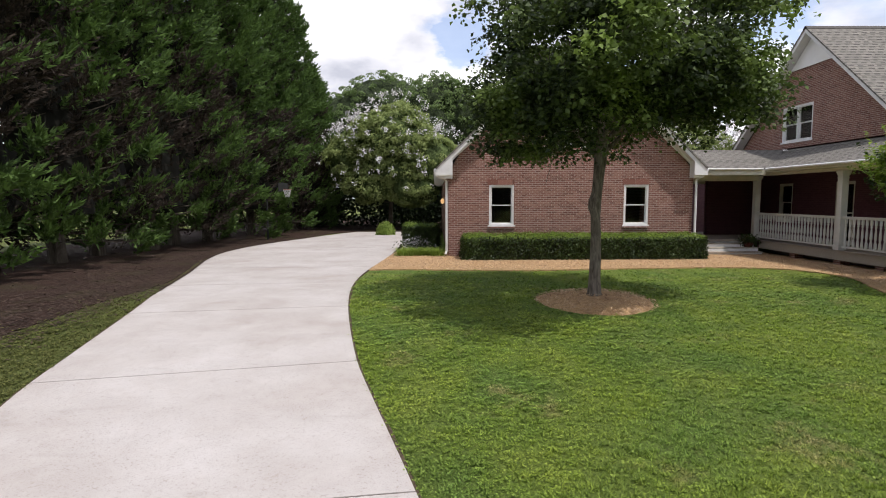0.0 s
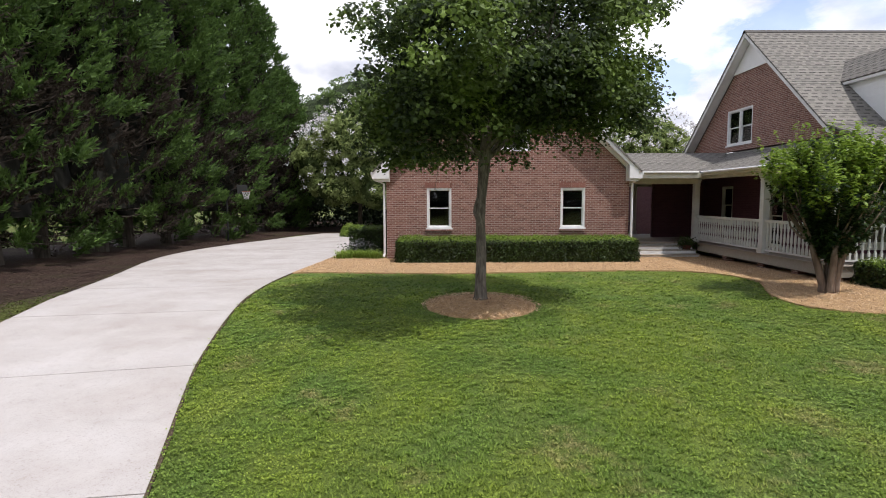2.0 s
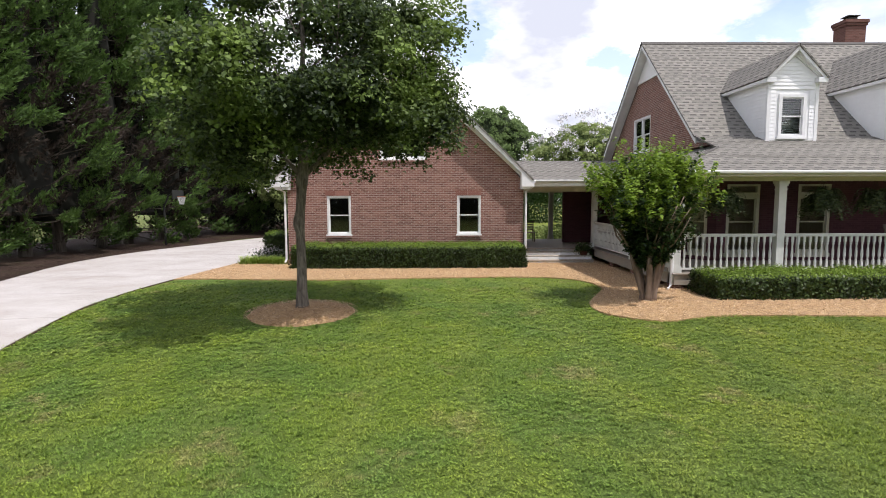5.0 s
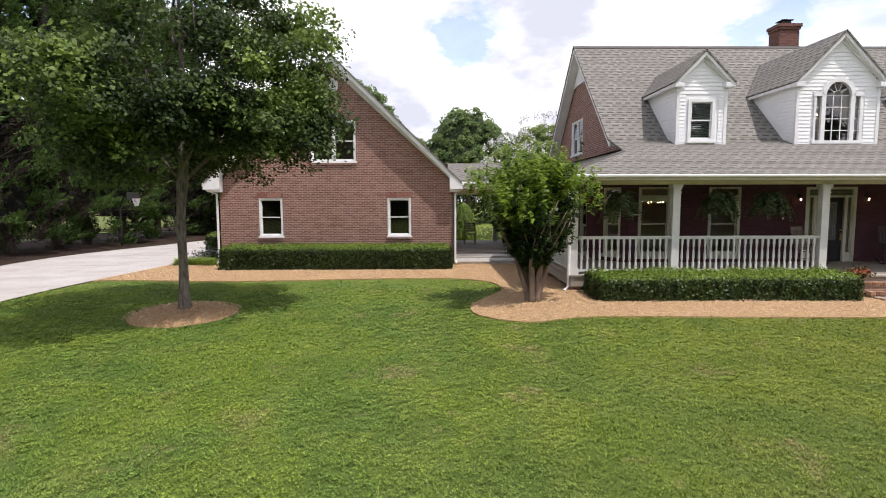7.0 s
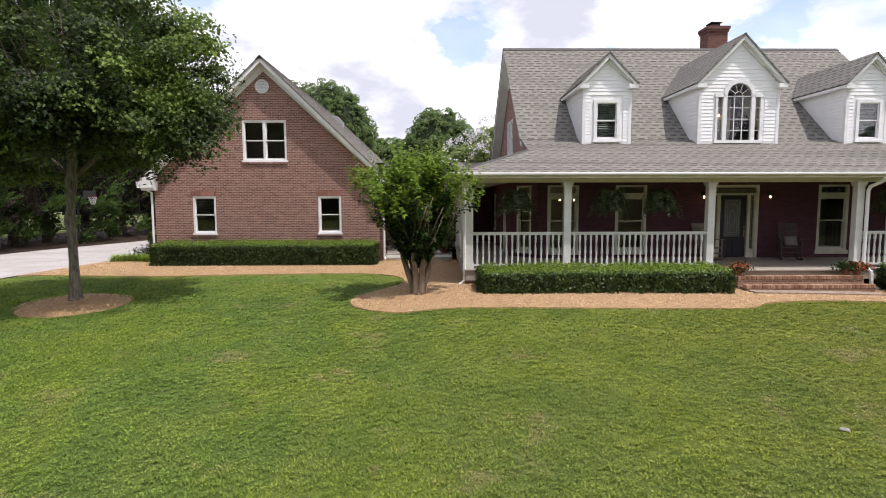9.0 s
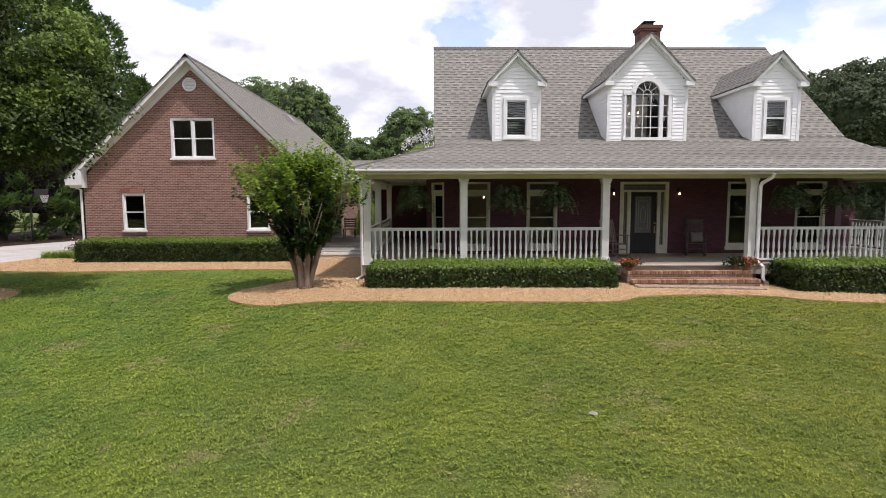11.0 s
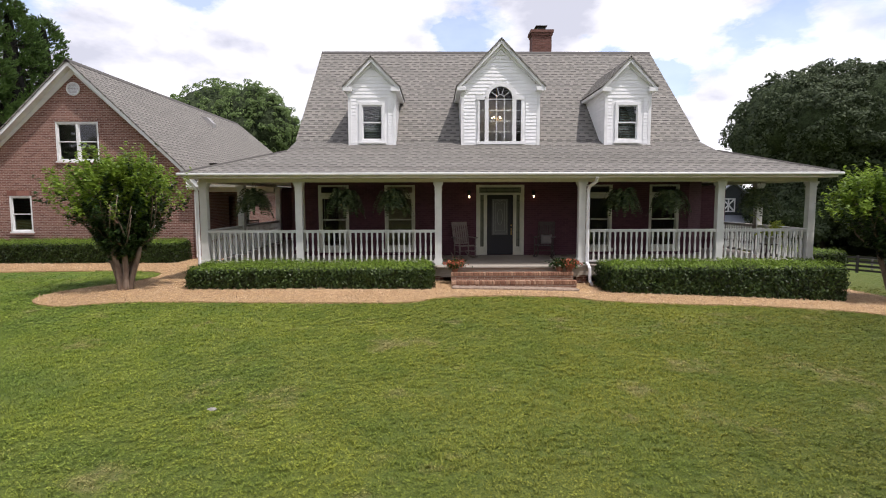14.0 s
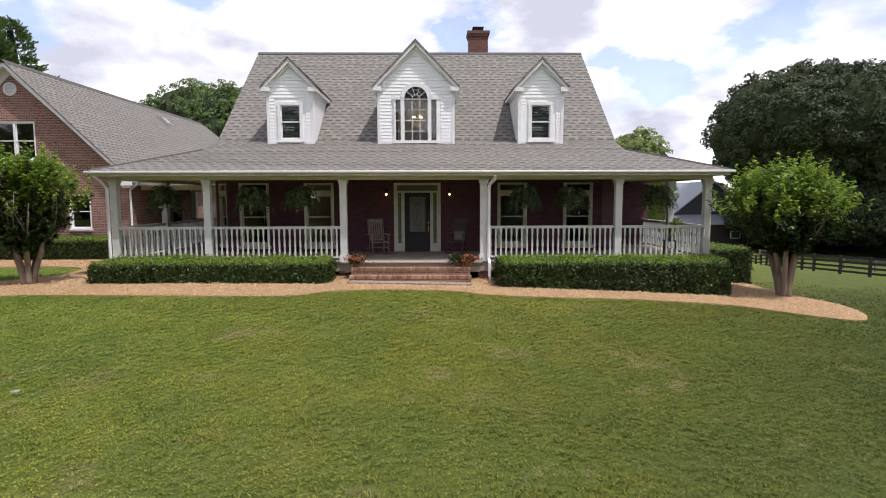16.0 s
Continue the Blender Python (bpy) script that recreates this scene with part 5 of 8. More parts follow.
def post_mesh():
    bm = boxes((-0.1, 0.1, -0.1, 0.1, 0, 2.43))
    for z0, z1, w in ((0.0, 0.16, 0.125), (0.16, 0.185, 0.112), (2.2, 2.225, 0.115), (2.3, 2.36, 0.12), (2.36, 2.43, 0.14)):
        box(bm, -w, w, -w, w, z0, z1)
    me = bpy.data.meshes.new("post")
    bm.to_mesh(me)
    bm.free()
    me.materials.append(SHADEWHITE)
    return me


POST = post_mesh()
POSTS = [(12.51, 13.76), (15.27, 13.76), (19.34, 13.76), (23.57, 13.76), (27.67, 13.76), (30.38, 13.76), (12.51, 16.85), (12.51, 21.4), (30.38, 16.4)]
for px_, py_ in POSTS:
    o = new("post", POST)
    o.parent = porch
    o.location = (px_, py_, FLOOR)


def baluster_mesh():
    bm = bmesh.new()
    box(bm, -0.026, 0.026, -0.026, 0.026, 0.0, 0.19)
    box(bm, -0.026, 0.026, -0.026, 0.026, 0.69, 0.86)
    lathe(bm, [(0.017, 0.18), (0.031, 0.21), (0.02, 0.24), (0.035, 0.33), (0.031, 0.46), (0.018, 0.6), (0.031, 0.65), (0.017, 0.7)], sides=10)
    me = bpy.data.meshes.new("baluster")
    bm.to_mesh(me)
    bm.free()
    me.materials.append(SHADEWHITE)
    return me


BAL = baluster_mesh()


def railing(a, b, parent, name="railing", z=FLOOR, gap=0.157):
    """Top and bottom rail with spindles between two plan points."""
    a, b = Vector((*a, 0)), Vector((*b, 0))
    L = (b - a).length
    ang = math.atan2(b.y - a.y, b.x - a.x)
    bm = boxes((0, L, -0.045, 0.045, 1.0, 1.035), (0, L, -0.03, 0.03, 0.955, 1.0), (0, L, -0.03, 0.03, 0.075, 0.125))
    o = part(name, bm, SHADEWHITE, parent)
    o.location = (a.x, a.y, z)
    o.rotation_euler = (0, 0, ang)
    n = max(1, int(round(L / gap)) - 1)
    for i in range(n):
        s = new("baluster", BAL)
        s.parent = o
        s.location = (L * (i + 0.75) / (n + 0.5), 0, 0.11)
    return o


for a, b in ((0, 1), (1, 2), (3, 4), (4, 5)):
    railing((POSTS[a][0] + 0.1, 13.74), (POSTS[b][0] - 0.1, 13.74), porch)
railing((12.51, 13.86), (12.51, 16.75), porch)
railing((12.51, 16.95), (12.51, 21.3), porch)
railing((30.38, 13.86), (30.38, 16.3), porch)
railing((30.38, 16.5), (30.38, 18.895), porch)

# porch downspouts
downspout(house, [(23.86, 13.2, 2.98), (23.86, 13.3, 2.86), (23.74, 13.56, 2.72), (23.72, 13.6, 2.6), (23.72, 13.6, 0.5), (23.72, 13.3, 0.36), (23.72, 13.26, 0.0), (23.72, 13.05, -0.08)], 0.05)
downspout(house, [(12.18, 13.25, 2.98), (12.3, 13.5, 2.78), (12.36, 13.62, 2.6), (12.36, 13.62, 0.12), (12.2, 13.45, 0.02)], 0.045)

# ---- front steps of brick ----
steps = thing("front_steps", "red brick front steps with rowlock treads and a wooden top tread", "steps")
STEPBRICK = brick_mat("step_brick", [(0.19, 0.1, 0.066), (0.25, 0.135, 0.09), (0.3, 0.17, 0.115), (0.35, 0.22, 0.155)], (0.38, 0.31, 0.24))
nb = Net("pink_brick_pieces")
rnd = nb.add("ObjectInfo").outputs["Random"]
bc = nb.ramp(rnd, [(0.0, (0.2, 0.1, 0.058)), (0.5, (0.31, 0.175, 0.105)), (1.0, (0.44, 0.29, 0.19))])
bf = nb.noise(60, 4)
bc = nb.mix(nb.math("MULTIPLY", bf, 0.4), bc, (0.24, 0.13, 0.1))
PIECE = nb.surface(bc, 0.85, nb.bump(bf, 0.4, 0.004), spec=0.2)
piece = boxes((-0.03, 0.03, 0.0, 0.2, 0.0, 0.095), bevel=0.006)
me_b = bpy.data.meshes.new("brick")
piece.to_mesh(me_b)
piece.free()
me_b.materials.append(PIECE)
sx0, sx1 = 19.68, 23.12
tiers = [(12.35, -0.12, 0.045, 0.2), (12.75, 0.09, 0.225, 0.2)]
part("step_core", boxes((sx0 + 0.06, sx1 - 0.06, 12.39, 13.5, -0.3, 0.045), (sx0 + 0.06, sx1 - 0.06, 12.79, 13.5, 0.045, 0.225)), STEPBRICK, steps)
for y0, zb, zt, dep in tiers:
    part("riser", boxes((sx0 + 0.01, sx1 - 0.01, y0 + 0.02, y0 + 0.2, zb - 0.1, zt - 0.004)), STEPBRICK, steps)
    n = int((sx1 - sx0) / 0.07)
    for i in range(n):
        o = new("brick", me_b)
        o.parent = steps
        o.location = (sx0 + 0.035 + i * (sx1 - sx0 - 0.07) / (n - 1), y0, zt - 0.002)
        o.rotation_euler = (random.uniform(-0.01, 0.01), random.uniform(-0.02, 0.02), random.uniform(-0.01, 0.01))
part("top_tread", boxes((19.3, 23.5, 13.3, 13.52, FLOOR - 0.05, FLOOR - 0.001), bevel=0.006), GREYWOOD, steps)
part("top_riser", boxes((19.4, 23.45, 13.4, 13.44, 0.1, FLOOR - 0.052)), GREYWOOD, steps)
pad = new("landing_pad")
tagged(pad, "worn brick landing before the brick steps", "landing", kind="structure")
flat = boxes((-0.1, 0.1, -0.048, 0.048, -0.06, 0.0), bevel=0.006)
me_f = bpy.data.meshes.new("brick")
flat.to_mesh(me_f)
flat.free()
PAVER = paint("worn_pavers", (0.36, 0.27, 0.2), 0.85, 0.3, 9.0)
me_f.materials.append(PAVER)
for r in range(4):
    for i in range(16):
        bx_ = 19.68 + 0.105 + i * 0.212 + (0.05 if r % 2 else 0.0)
        by_ = 12.0 + r * 0.106
        o = new("brick", me_f)
        o.parent = pad
        o.location = (bx_, by_, ground_z(bx_, by_) + 0.075 + random.uniform(-0.004, 0.004))
        o.rotation_euler = (random.uniform(-0.02, 0.02), random.uniform(-0.02, 0.02), random.uniform(-0.02, 0.02))

# ---- breezeway between garage and porch ----
bw = thing("breezeway", "covered breezeway with wooden steps and a grey shingle roof", "breezeway")
BEY, BRY, BRZ = 20.2, 23.2, 4.02
roof_sheet("roof_slope", [(9.3, BEY, PZ), (12.6, BEY, PZ), (14.6, BRY, BRZ), (9.3, BRY, BRZ)], bw)
roof_sheet("roof_slope", [(8.6, 2 * BRY - BEY, PZ), (14.4, 2 * BRY - BEY, PZ), (14.4, BRY, BRZ), (8.6, BRY, BRZ)], bw)
part("ceiling_boards", boxes((GX1 + 0.01, 12.14, BEY + 0.06, 26.2, 2.9, 2.94)), CEILM, bw)
part("fascia", boxes((9.75, 12.12, BEY + 0.02, BEY + 0.06, PZ - 0.25, PZ - 0.03)), CREAM, bw)
part("gutter", boxes((9.8, 12.0, BEY - 0.08, BEY + 0.018, PZ - 0.075, PZ - 0.005), bevel=0.02), SHADEWHITE, bw)
part("beam", boxes((GX1 + 0.01, 12.41, 21.1, 21.3, 2.68, 2.898)), CREAM, bw)
part("beam", boxes((GX1 + 0.01, 14.1, 25.9, 26.05, 2.68, 2.898)), CREAM, bw)
part("floor_deck", boxes((GX1 + 0.02, 12.355, 21.15, 26.05, FLOOR - 0.05, FLOOR)), DECKM, bw)
for i, (y, z) in enumerate(((21.0, 0.3), (20.7, 0.165), (20.4, 0.03))):
    part("tread", boxes((GX1 + 0.1, 12.25, y - 0.06, y + 0.3, z - 0.035, z), bevel=0.008), GREYWOOD, bw)
    part("riser", boxes((GX1 + 0.12, 12.22, y + 0.24, y + 0.27, z + 0.003, z + 0.095)), WHITE, bw)
part("riser", boxes((GX1 + 0.12, 12.22, 20.38, 20.41, -0.2, -0.007)), WHITE, bw)
for x in (9.62, 11.7):
    o = new("post", POST)
    o.parent = bw
    o.location = (x, 25.95, FLOOR)

# ---- foliage ----
def leaf_sheet(name, centres, dirs, length, width, mat, seed, parent=None, flat=0.35, fold=0.18, label="", facing=None, tri=False):
    """Many small leaves in one mesh: each a folded four-cornered blade at its centre, pointing along its direction with some scatter."""
    rng = np.random.default_rng(seed)
    n = len(centres)
    c = np.asarray(centres, dtype=np.float64)
    r = rng.normal(0, 1, (n, 3))
    if facing is None:
        d = np.asarray(dirs, dtype=np.float64) + rng.normal(0, flat, (n, 3))
        d /= np.linalg.norm(d, axis=1)[:, None] + 1e-9
        w = np.cross(d, r)
        w /= np.linalg.norm(w, axis=1)[:, None] + 1e-9
        up = np.cross(w, d)
    else:
        up = np.asarray(facing, dtype=np.float64) + rng.normal(0, flat, (n, 3))
        up /= np.linalg.norm(up, axis=1)[:, None] + 1e-9
        d = np.cross(up, r if dirs is None else np.cross(np.asarray(dirs, dtype=np.float64) + 0.3 * r, up))
        d /= np.linalg.norm(d, axis=1)[:, None] + 1e-9
        w = np.cross(up, d)
    s = rng.uniform(0.65, 1.25, n)[:, None]
    L, W = length * s, width * s
    v = np.empty((n, 4, 3))
    v[:, 0] = c - d * L * 0.5
    v[:, 1] = c + w * W * 0.5 + up * W * fold - d * L * 0.05
    v[:, 2] = c + d * L * 0.5 - up * W * fold * 0.6
    v[:, 3] = c - w * W * 0.5 + up * W * fold - d * L * 0.05
    k = 4
    if tri:
        # narrow pointed needles
        k = 3
        v[:, 0] = c - d * L * 0.5 + w * W * 0.5
        v[:, 1] = c - d * L * 0.5 - w * W * 0.5
        v = v[:, :3]
    me = bpy.data.meshes.new(name)
    me.vertices.add(n * k)
    me.vertices.foreach_set("co", v.reshape(-1))
    me.loops.add(n * k)
    me.loops.foreach_set("vertex_index", np.arange(n * k, dtype=np.int32))
    me.polygons.add(n)
    me.polygons.foreach_set("loop_start", np.arange(0, n * k, k, dtype=np.int32))
    me.polygons.foreach_set("loop_total", np.full(n, k, dtype=np.int32))
    me.update(calc_edges=True)
    me.validate()
    me.materials.append(mat)
    ob = new(name, me)
    if parent is not None:
        ob.parent = parent
    if label:
        tagged(ob, label)
    return ob


def limb(bm, a, b, r0, r1, rng, bend=0.12, steps=5, sides=7):
    a, b = Vector(a), Vector(b)
    L = (b - a).length
    off = Vector(rng.normal(0, bend * L, 3))
    pts, radii = [], []
    for i in range(steps + 1):
        t = i / steps
        pts.append(a.lerp(b, t) + off * math.sin(math.pi * t) + Vector((0, 0, -0.10 * L * math.sin(math.pi * t))))
        radii.append(r0 + (r1 - r0) * t ** 0.8)
    tube(bm, pts, r0, sides, radii)
    return pts


def lobed_points(rng, lobes, n, inner=0.35, power=0.6):
    """Points within a crown of ellipsoid lobes, denser towards the outside."""
    vol = np.array([l[3] * l[4] * l[5] for l in lobes]) ** 0.75
    pick = rng.choice(len(lobes), n, p=vol / vol.sum())
    d = rng.normal(0, 1, (n, 3))
    d /= np.linalg.norm(d, axis=1)[:, None]
    r = inner + (1 - inner) * rng.uniform(0, 1, n) ** power
    lob = np.array(lobes)[pick]
    return lob[:, :3] + d * r[:, None] * lob[:, 3:], d


def shade_tree():
    rng = np.random.default_rng(11)
    x0, y0 = 3.2, 10.95
    z0 = ground_z(x0, y0)
    tree = thing("shade_tree", "tall leafy shade tree with a straight grey trunk", "tree", at=(0, 0, 0))
    bm = bmesh.new()
    # trunk with a slight flare and lean
    prof = [(0.0, 0.26, 0, 0), (0.08, 0.2, 0, 0), (0.35, 0.155, 0.0, 0), (1.0, 0.135, 0.01, 0), (1.65, 0.13, -0.01, 0.0), (1.8, 0.17, -0.03, 0), (1.92, 0.165, -0.02, 0), (2.1, 0.13, 0.01, 0), (2.5, 0.14, 0.04, 0.0), (2.75, 0.175, 0.06, 0.0), (3.2, 0.14, 0.1, 0.03), (4.2, 0.1, 0.05, 0.05), (5.4, 0.075, 0.12, 0.1), (6.8, 0.045, 0.1, 0.1), (8.0, 0.02, 0.15, 0.1)]
    tube(bm, [(x0 + dx, y0 + dy, z0 + z + 0.08) for z, r, dx, dy in prof], 0.1, 12, [r * 0.74 for z, r, dx, dy in prof])
    for v in bm.verts:
        v.co.x += 0.02 * noise.noise(v.co * 6)
        v.co.y += 0.012 * noise.noise(v.co * 6 + Vector((9, 0, 0)))
    lobes = [(3.6, 11.2, 5.9, 2.5, 2.6, 2.2), (2.2, 10.6, 4.9, 1.6, 2.0, 1.6), (5.0, 11.2, 5.6, 1.6, 2.0, 1.6), (3.5, 11.3, 7.4, 2.3, 2.4, 1.7), (2.0, 11.4, 3.7, 1.2, 1.5, 0.9), (4.5, 10.4, 4.3, 1.5, 1.7, 1.1), (5.6, 10.9, 4.9, 1.0, 1.3, 0.9),
             (2.8, 9.2, 4.4, 1.5, 1.4, 1.2), (3.2, 10.9, 4.2, 2.0, 1.9, 0.8), (5.2, 11.0, 4.0, 1.4, 1.5, 0.9), (2.6, 10.8, 3.6, 1.6, 1.6, 0.85), (3.5, 12.7, 3.8, 1.6, 1.1, 0.85), (4.4, 9.3, 5.1, 1.2, 1.3, 1.1),
             (6.0, 11.2, 4.75, 0.8, 1.2, 0.85), (2.4, 8.6, 4.6, 1.3, 1.3, 0.9), (1.8, 12.6, 4.6, 1.2, 1.4, 1.2), (4.7, 12.7, 5.4, 1.5, 1.4, 1.4)]
    pts, d = lobed_points(rng, lobes, 1500, 0.4, 0.55)
    # clumped by noise, bare near the trunk, with sky between; underside height fits the camera's view
    keep = []
    for p in pts:
        x, y, z = p
        gap = noise.noise(Vector((x * 0.95, y * 0.95, z * 1.25)))
        floor_z = (2.95 if y > 12.1 and x < 4.8 else 2.8 if x < 2.4 else 3.05 if x < 4.45 else 3.55) + rng.normal(0, 0.14)
        bare = math.hypot(x - x0 - 0.1, y - y0) < (1.0 if z < 5.6 else 0.5)
        keep.append(gap > (-0.2 if z < 4.3 else 0.08) and z > floor_z and not bare)
    pts, d = pts[np.array(keep)], d[np.array(keep)]
    # limbs reach into the crown
    starts = [(2.85, 0.066), (2.95, 0.06), (3.1, 0.056), (3.7, 0.05), (4.3, 0.045), (5.0, 0.04), (5.8, 0.034), (6.5, 0.026)]
    for k, (h, r) in enumerate(starts * 2):
        a = k * 2.399 + 0.4
        reach = (2.1 - 0.2 * (h - 2.5)) * rng.uniform(0.7, 1.0) * (1.15 if math.cos(a) > 0 else 0.85)
        tip = Vector((x0 + 0.25 + reach * math.cos(a), y0 + reach * math.sin(a), z0 + h + reach * rng.uniform(1.0, 1.5)))
        path = limb(bm, (x0 + 0.03, y0, z0 + h), tip, r * 0.8, 0.008, rng, 0.06, 6)
        for j in (2, 3, 4, 5):
            for _ in range(2):
                e = Vector(path[j]) + Vector(rng.normal(0, 0.55, 3)) + Vector((0, 0, 0.3))
                limb(bm, path[j], e, 0.012, 0.004, rng, 0.08, 3, 5)
    part("trunk", bm, LIGHTBARK, tree, "grey furrowed trunk and limbs", True)
    # flat sprays of leaves at the twig ends, drooping at their rims, with gaps between
    per = 130
    idx = np.repeat(np.arange(len(pts)), per)
    rp = rng.uniform(0.34, 0.6, len(pts))[idx]
    turn, out = rng.uniform(0, 2 * math.pi, len(idx)), rng.uniform(0, 1, len(idx)) ** 0.5
    ragged = 1 + 0.35 * np.sin(3 * turn + idx)
    off = np.stack([np.cos(turn) * out * ragged, np.sin(turn) * out * ragged, rng.uniform(-0.3, 0.3, len(idx)) - 0.4 * out ** 2], 1)
    cen = pts[idx] + off * rp[:, None]
    facing = np.stack([off[:, 0] * 0.5 + 0.1, off[:, 1] * 0.5 - 0.1, np.full(len(idx), 0.75)], 1)
    leaf_sheet("crown", cen, None, 0.098, 0.076, MAPLE, 5, tree, 0.5, facing=facing, label="dense crown of dark green leaves with gaps")
    return tree


shade_tree()


def crape_myrtle(x, y, width, top, foot, profile, seed, label, n=1900):
    """A clipped multi-stemmed crape myrtle: a sheaf of smooth stems under a vase of leafy shoots (profile: height and half-width shares)."""
    rng = np.random.default_rng(seed)
    z0 = ground_z(x, y)
    t = thing("crape_myrtle", label, "tree", "crape myrtles")
    h = top - foot
    hs, ws = [p[0] for p in profile], [p[1] for p in profile]
    for i in range(6):
        a = 2 * math.pi * i / 6 + rng.uniform(-0.3, 0.3)
        lean = rng.uniform(0.14, 0.32) * (0.5 if i == 5 else 1.0)
        out = Vector((math.cos(a), math.sin(a), 0))
        bm = bmesh.new()
        foot_at = Vector((x, y, z0 - 0.08)) + out * 0.11
        fork = Vector((x, y, z0 + foot + 0.25)) + out * (0.16 + lean)
        path = [foot_at, foot_at + Vector((0, 0, 0.25)) + out * 0.01, foot_at.lerp(fork, 0.5) - out * 0.03, foot_at.lerp(fork, 0.8), fork]
        tube(bm, path, 0.1, 9, [0.115, 0.088, 0.075, 0.068, 0.055])
        for v in bm.verts:
            v.co += Vector(noise.noise_vector(v.co * 5)) * 0.014
        for k in range(4):
            b = a + rng.uniform(-0.9, 0.9)
            e = fork + Vector((width * 0.22 * math.cos(b), width * 0.22 * math.sin(b), h * rng.uniform(0.3, 0.55)))
            limb(bm, fork, e, 0.035, 0.008, rng, 0.06, 4, 6)
        part("stem", bm, CRAPEBARK, t, "smooth tan stem", True)
    groups = {"old": ([], [], []), "young": ([], [], [])}
    for k in range(n):
        # each shoot ends on the uneven skin of the vase
        u = rng.uniform(0, 1) ** 0.85
        a = rng.uniform(0, 2 * math.pi)
        skin = 0.5 * width * float(np.interp(u, hs, ws))
        skin *= 0.95 + 0.75 * noise.noise((math.cos(a) * 1.9, math.sin(a) * 1.9, u * 4.0 + seed))
        q = rng.uniform(0.1, 1.0) ** 0.45
        grow = np.array([math.cos(a) * q * (0.9 - 0.5 * u), math.sin(a) * q * (0.9 - 0.5 * u), 0.3 + 0.9 * u]) + rng.normal(0, 0.2, 3)
        grow /= np.linalg.norm(grow)
        long = u > 0.45 and q > 0.55 and rng.uniform() < 0.3
        L = rng.uniform(0.22, 0.4) * (1.9 if long else 1.0)
        tip = np.array([x + skin * q * math.cos(a), y + skin * q * math.sin(a), z0 + foot + h * u * 0.95 + (rng.uniform(0.1, 0.5) if long else 0.0)])
        # New shoots gather upwards; their tones also paint a lit top over shade.
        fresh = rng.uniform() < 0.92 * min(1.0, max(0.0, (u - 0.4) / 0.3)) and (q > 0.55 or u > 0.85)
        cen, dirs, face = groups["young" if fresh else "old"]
        for j in range(15):
            f = j / 14
            o = rng.normal(0, 1, 3)
            o -= grow * o.dot(grow)
            o /= np.linalg.norm(o)
            cen.append(tip - grow * L * (1 - f) + o * 0.055 * (1.1 - 0.6 * f))
            dirs.append(o + grow * 0.55)
            face.append(grow * 0.4 + np.array([0, 0, 0.75]))
    for key, part_name, mat, note in (("old", "crown", CRAPE, "clipped green crown toned dark for shade"), ("young", "young_growth", NEWSHOOT, "yellow-green new shoots toned bright as sunlit")):
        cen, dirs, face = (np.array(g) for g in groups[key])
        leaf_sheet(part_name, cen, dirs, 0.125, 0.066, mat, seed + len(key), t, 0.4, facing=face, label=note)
    return t


crape_myrtle(11.1, 11.95, 3.0, 3.6, 0.9, [(0, 0.2), (0.15, 0.38), (0.35, 0.64), (0.55, 0.9), (0.75, 1.0), (0.9, 0.74), (1, 0.42)], 21, "multi-stemmed crape myrtle with bright new growth by the porch corner", 1300)
crape_myrtle(32.06, 12.47, 3.45, 3.8, 1.25, [(0, 0.24), (0.15, 0.5), (0.38, 0.84), (0.6, 1.0), (0.8, 0.93), (0.92, 0.68), (1, 0.42)], 22, "multi-stemmed crape myrtle at the east end of the bed", 1750)


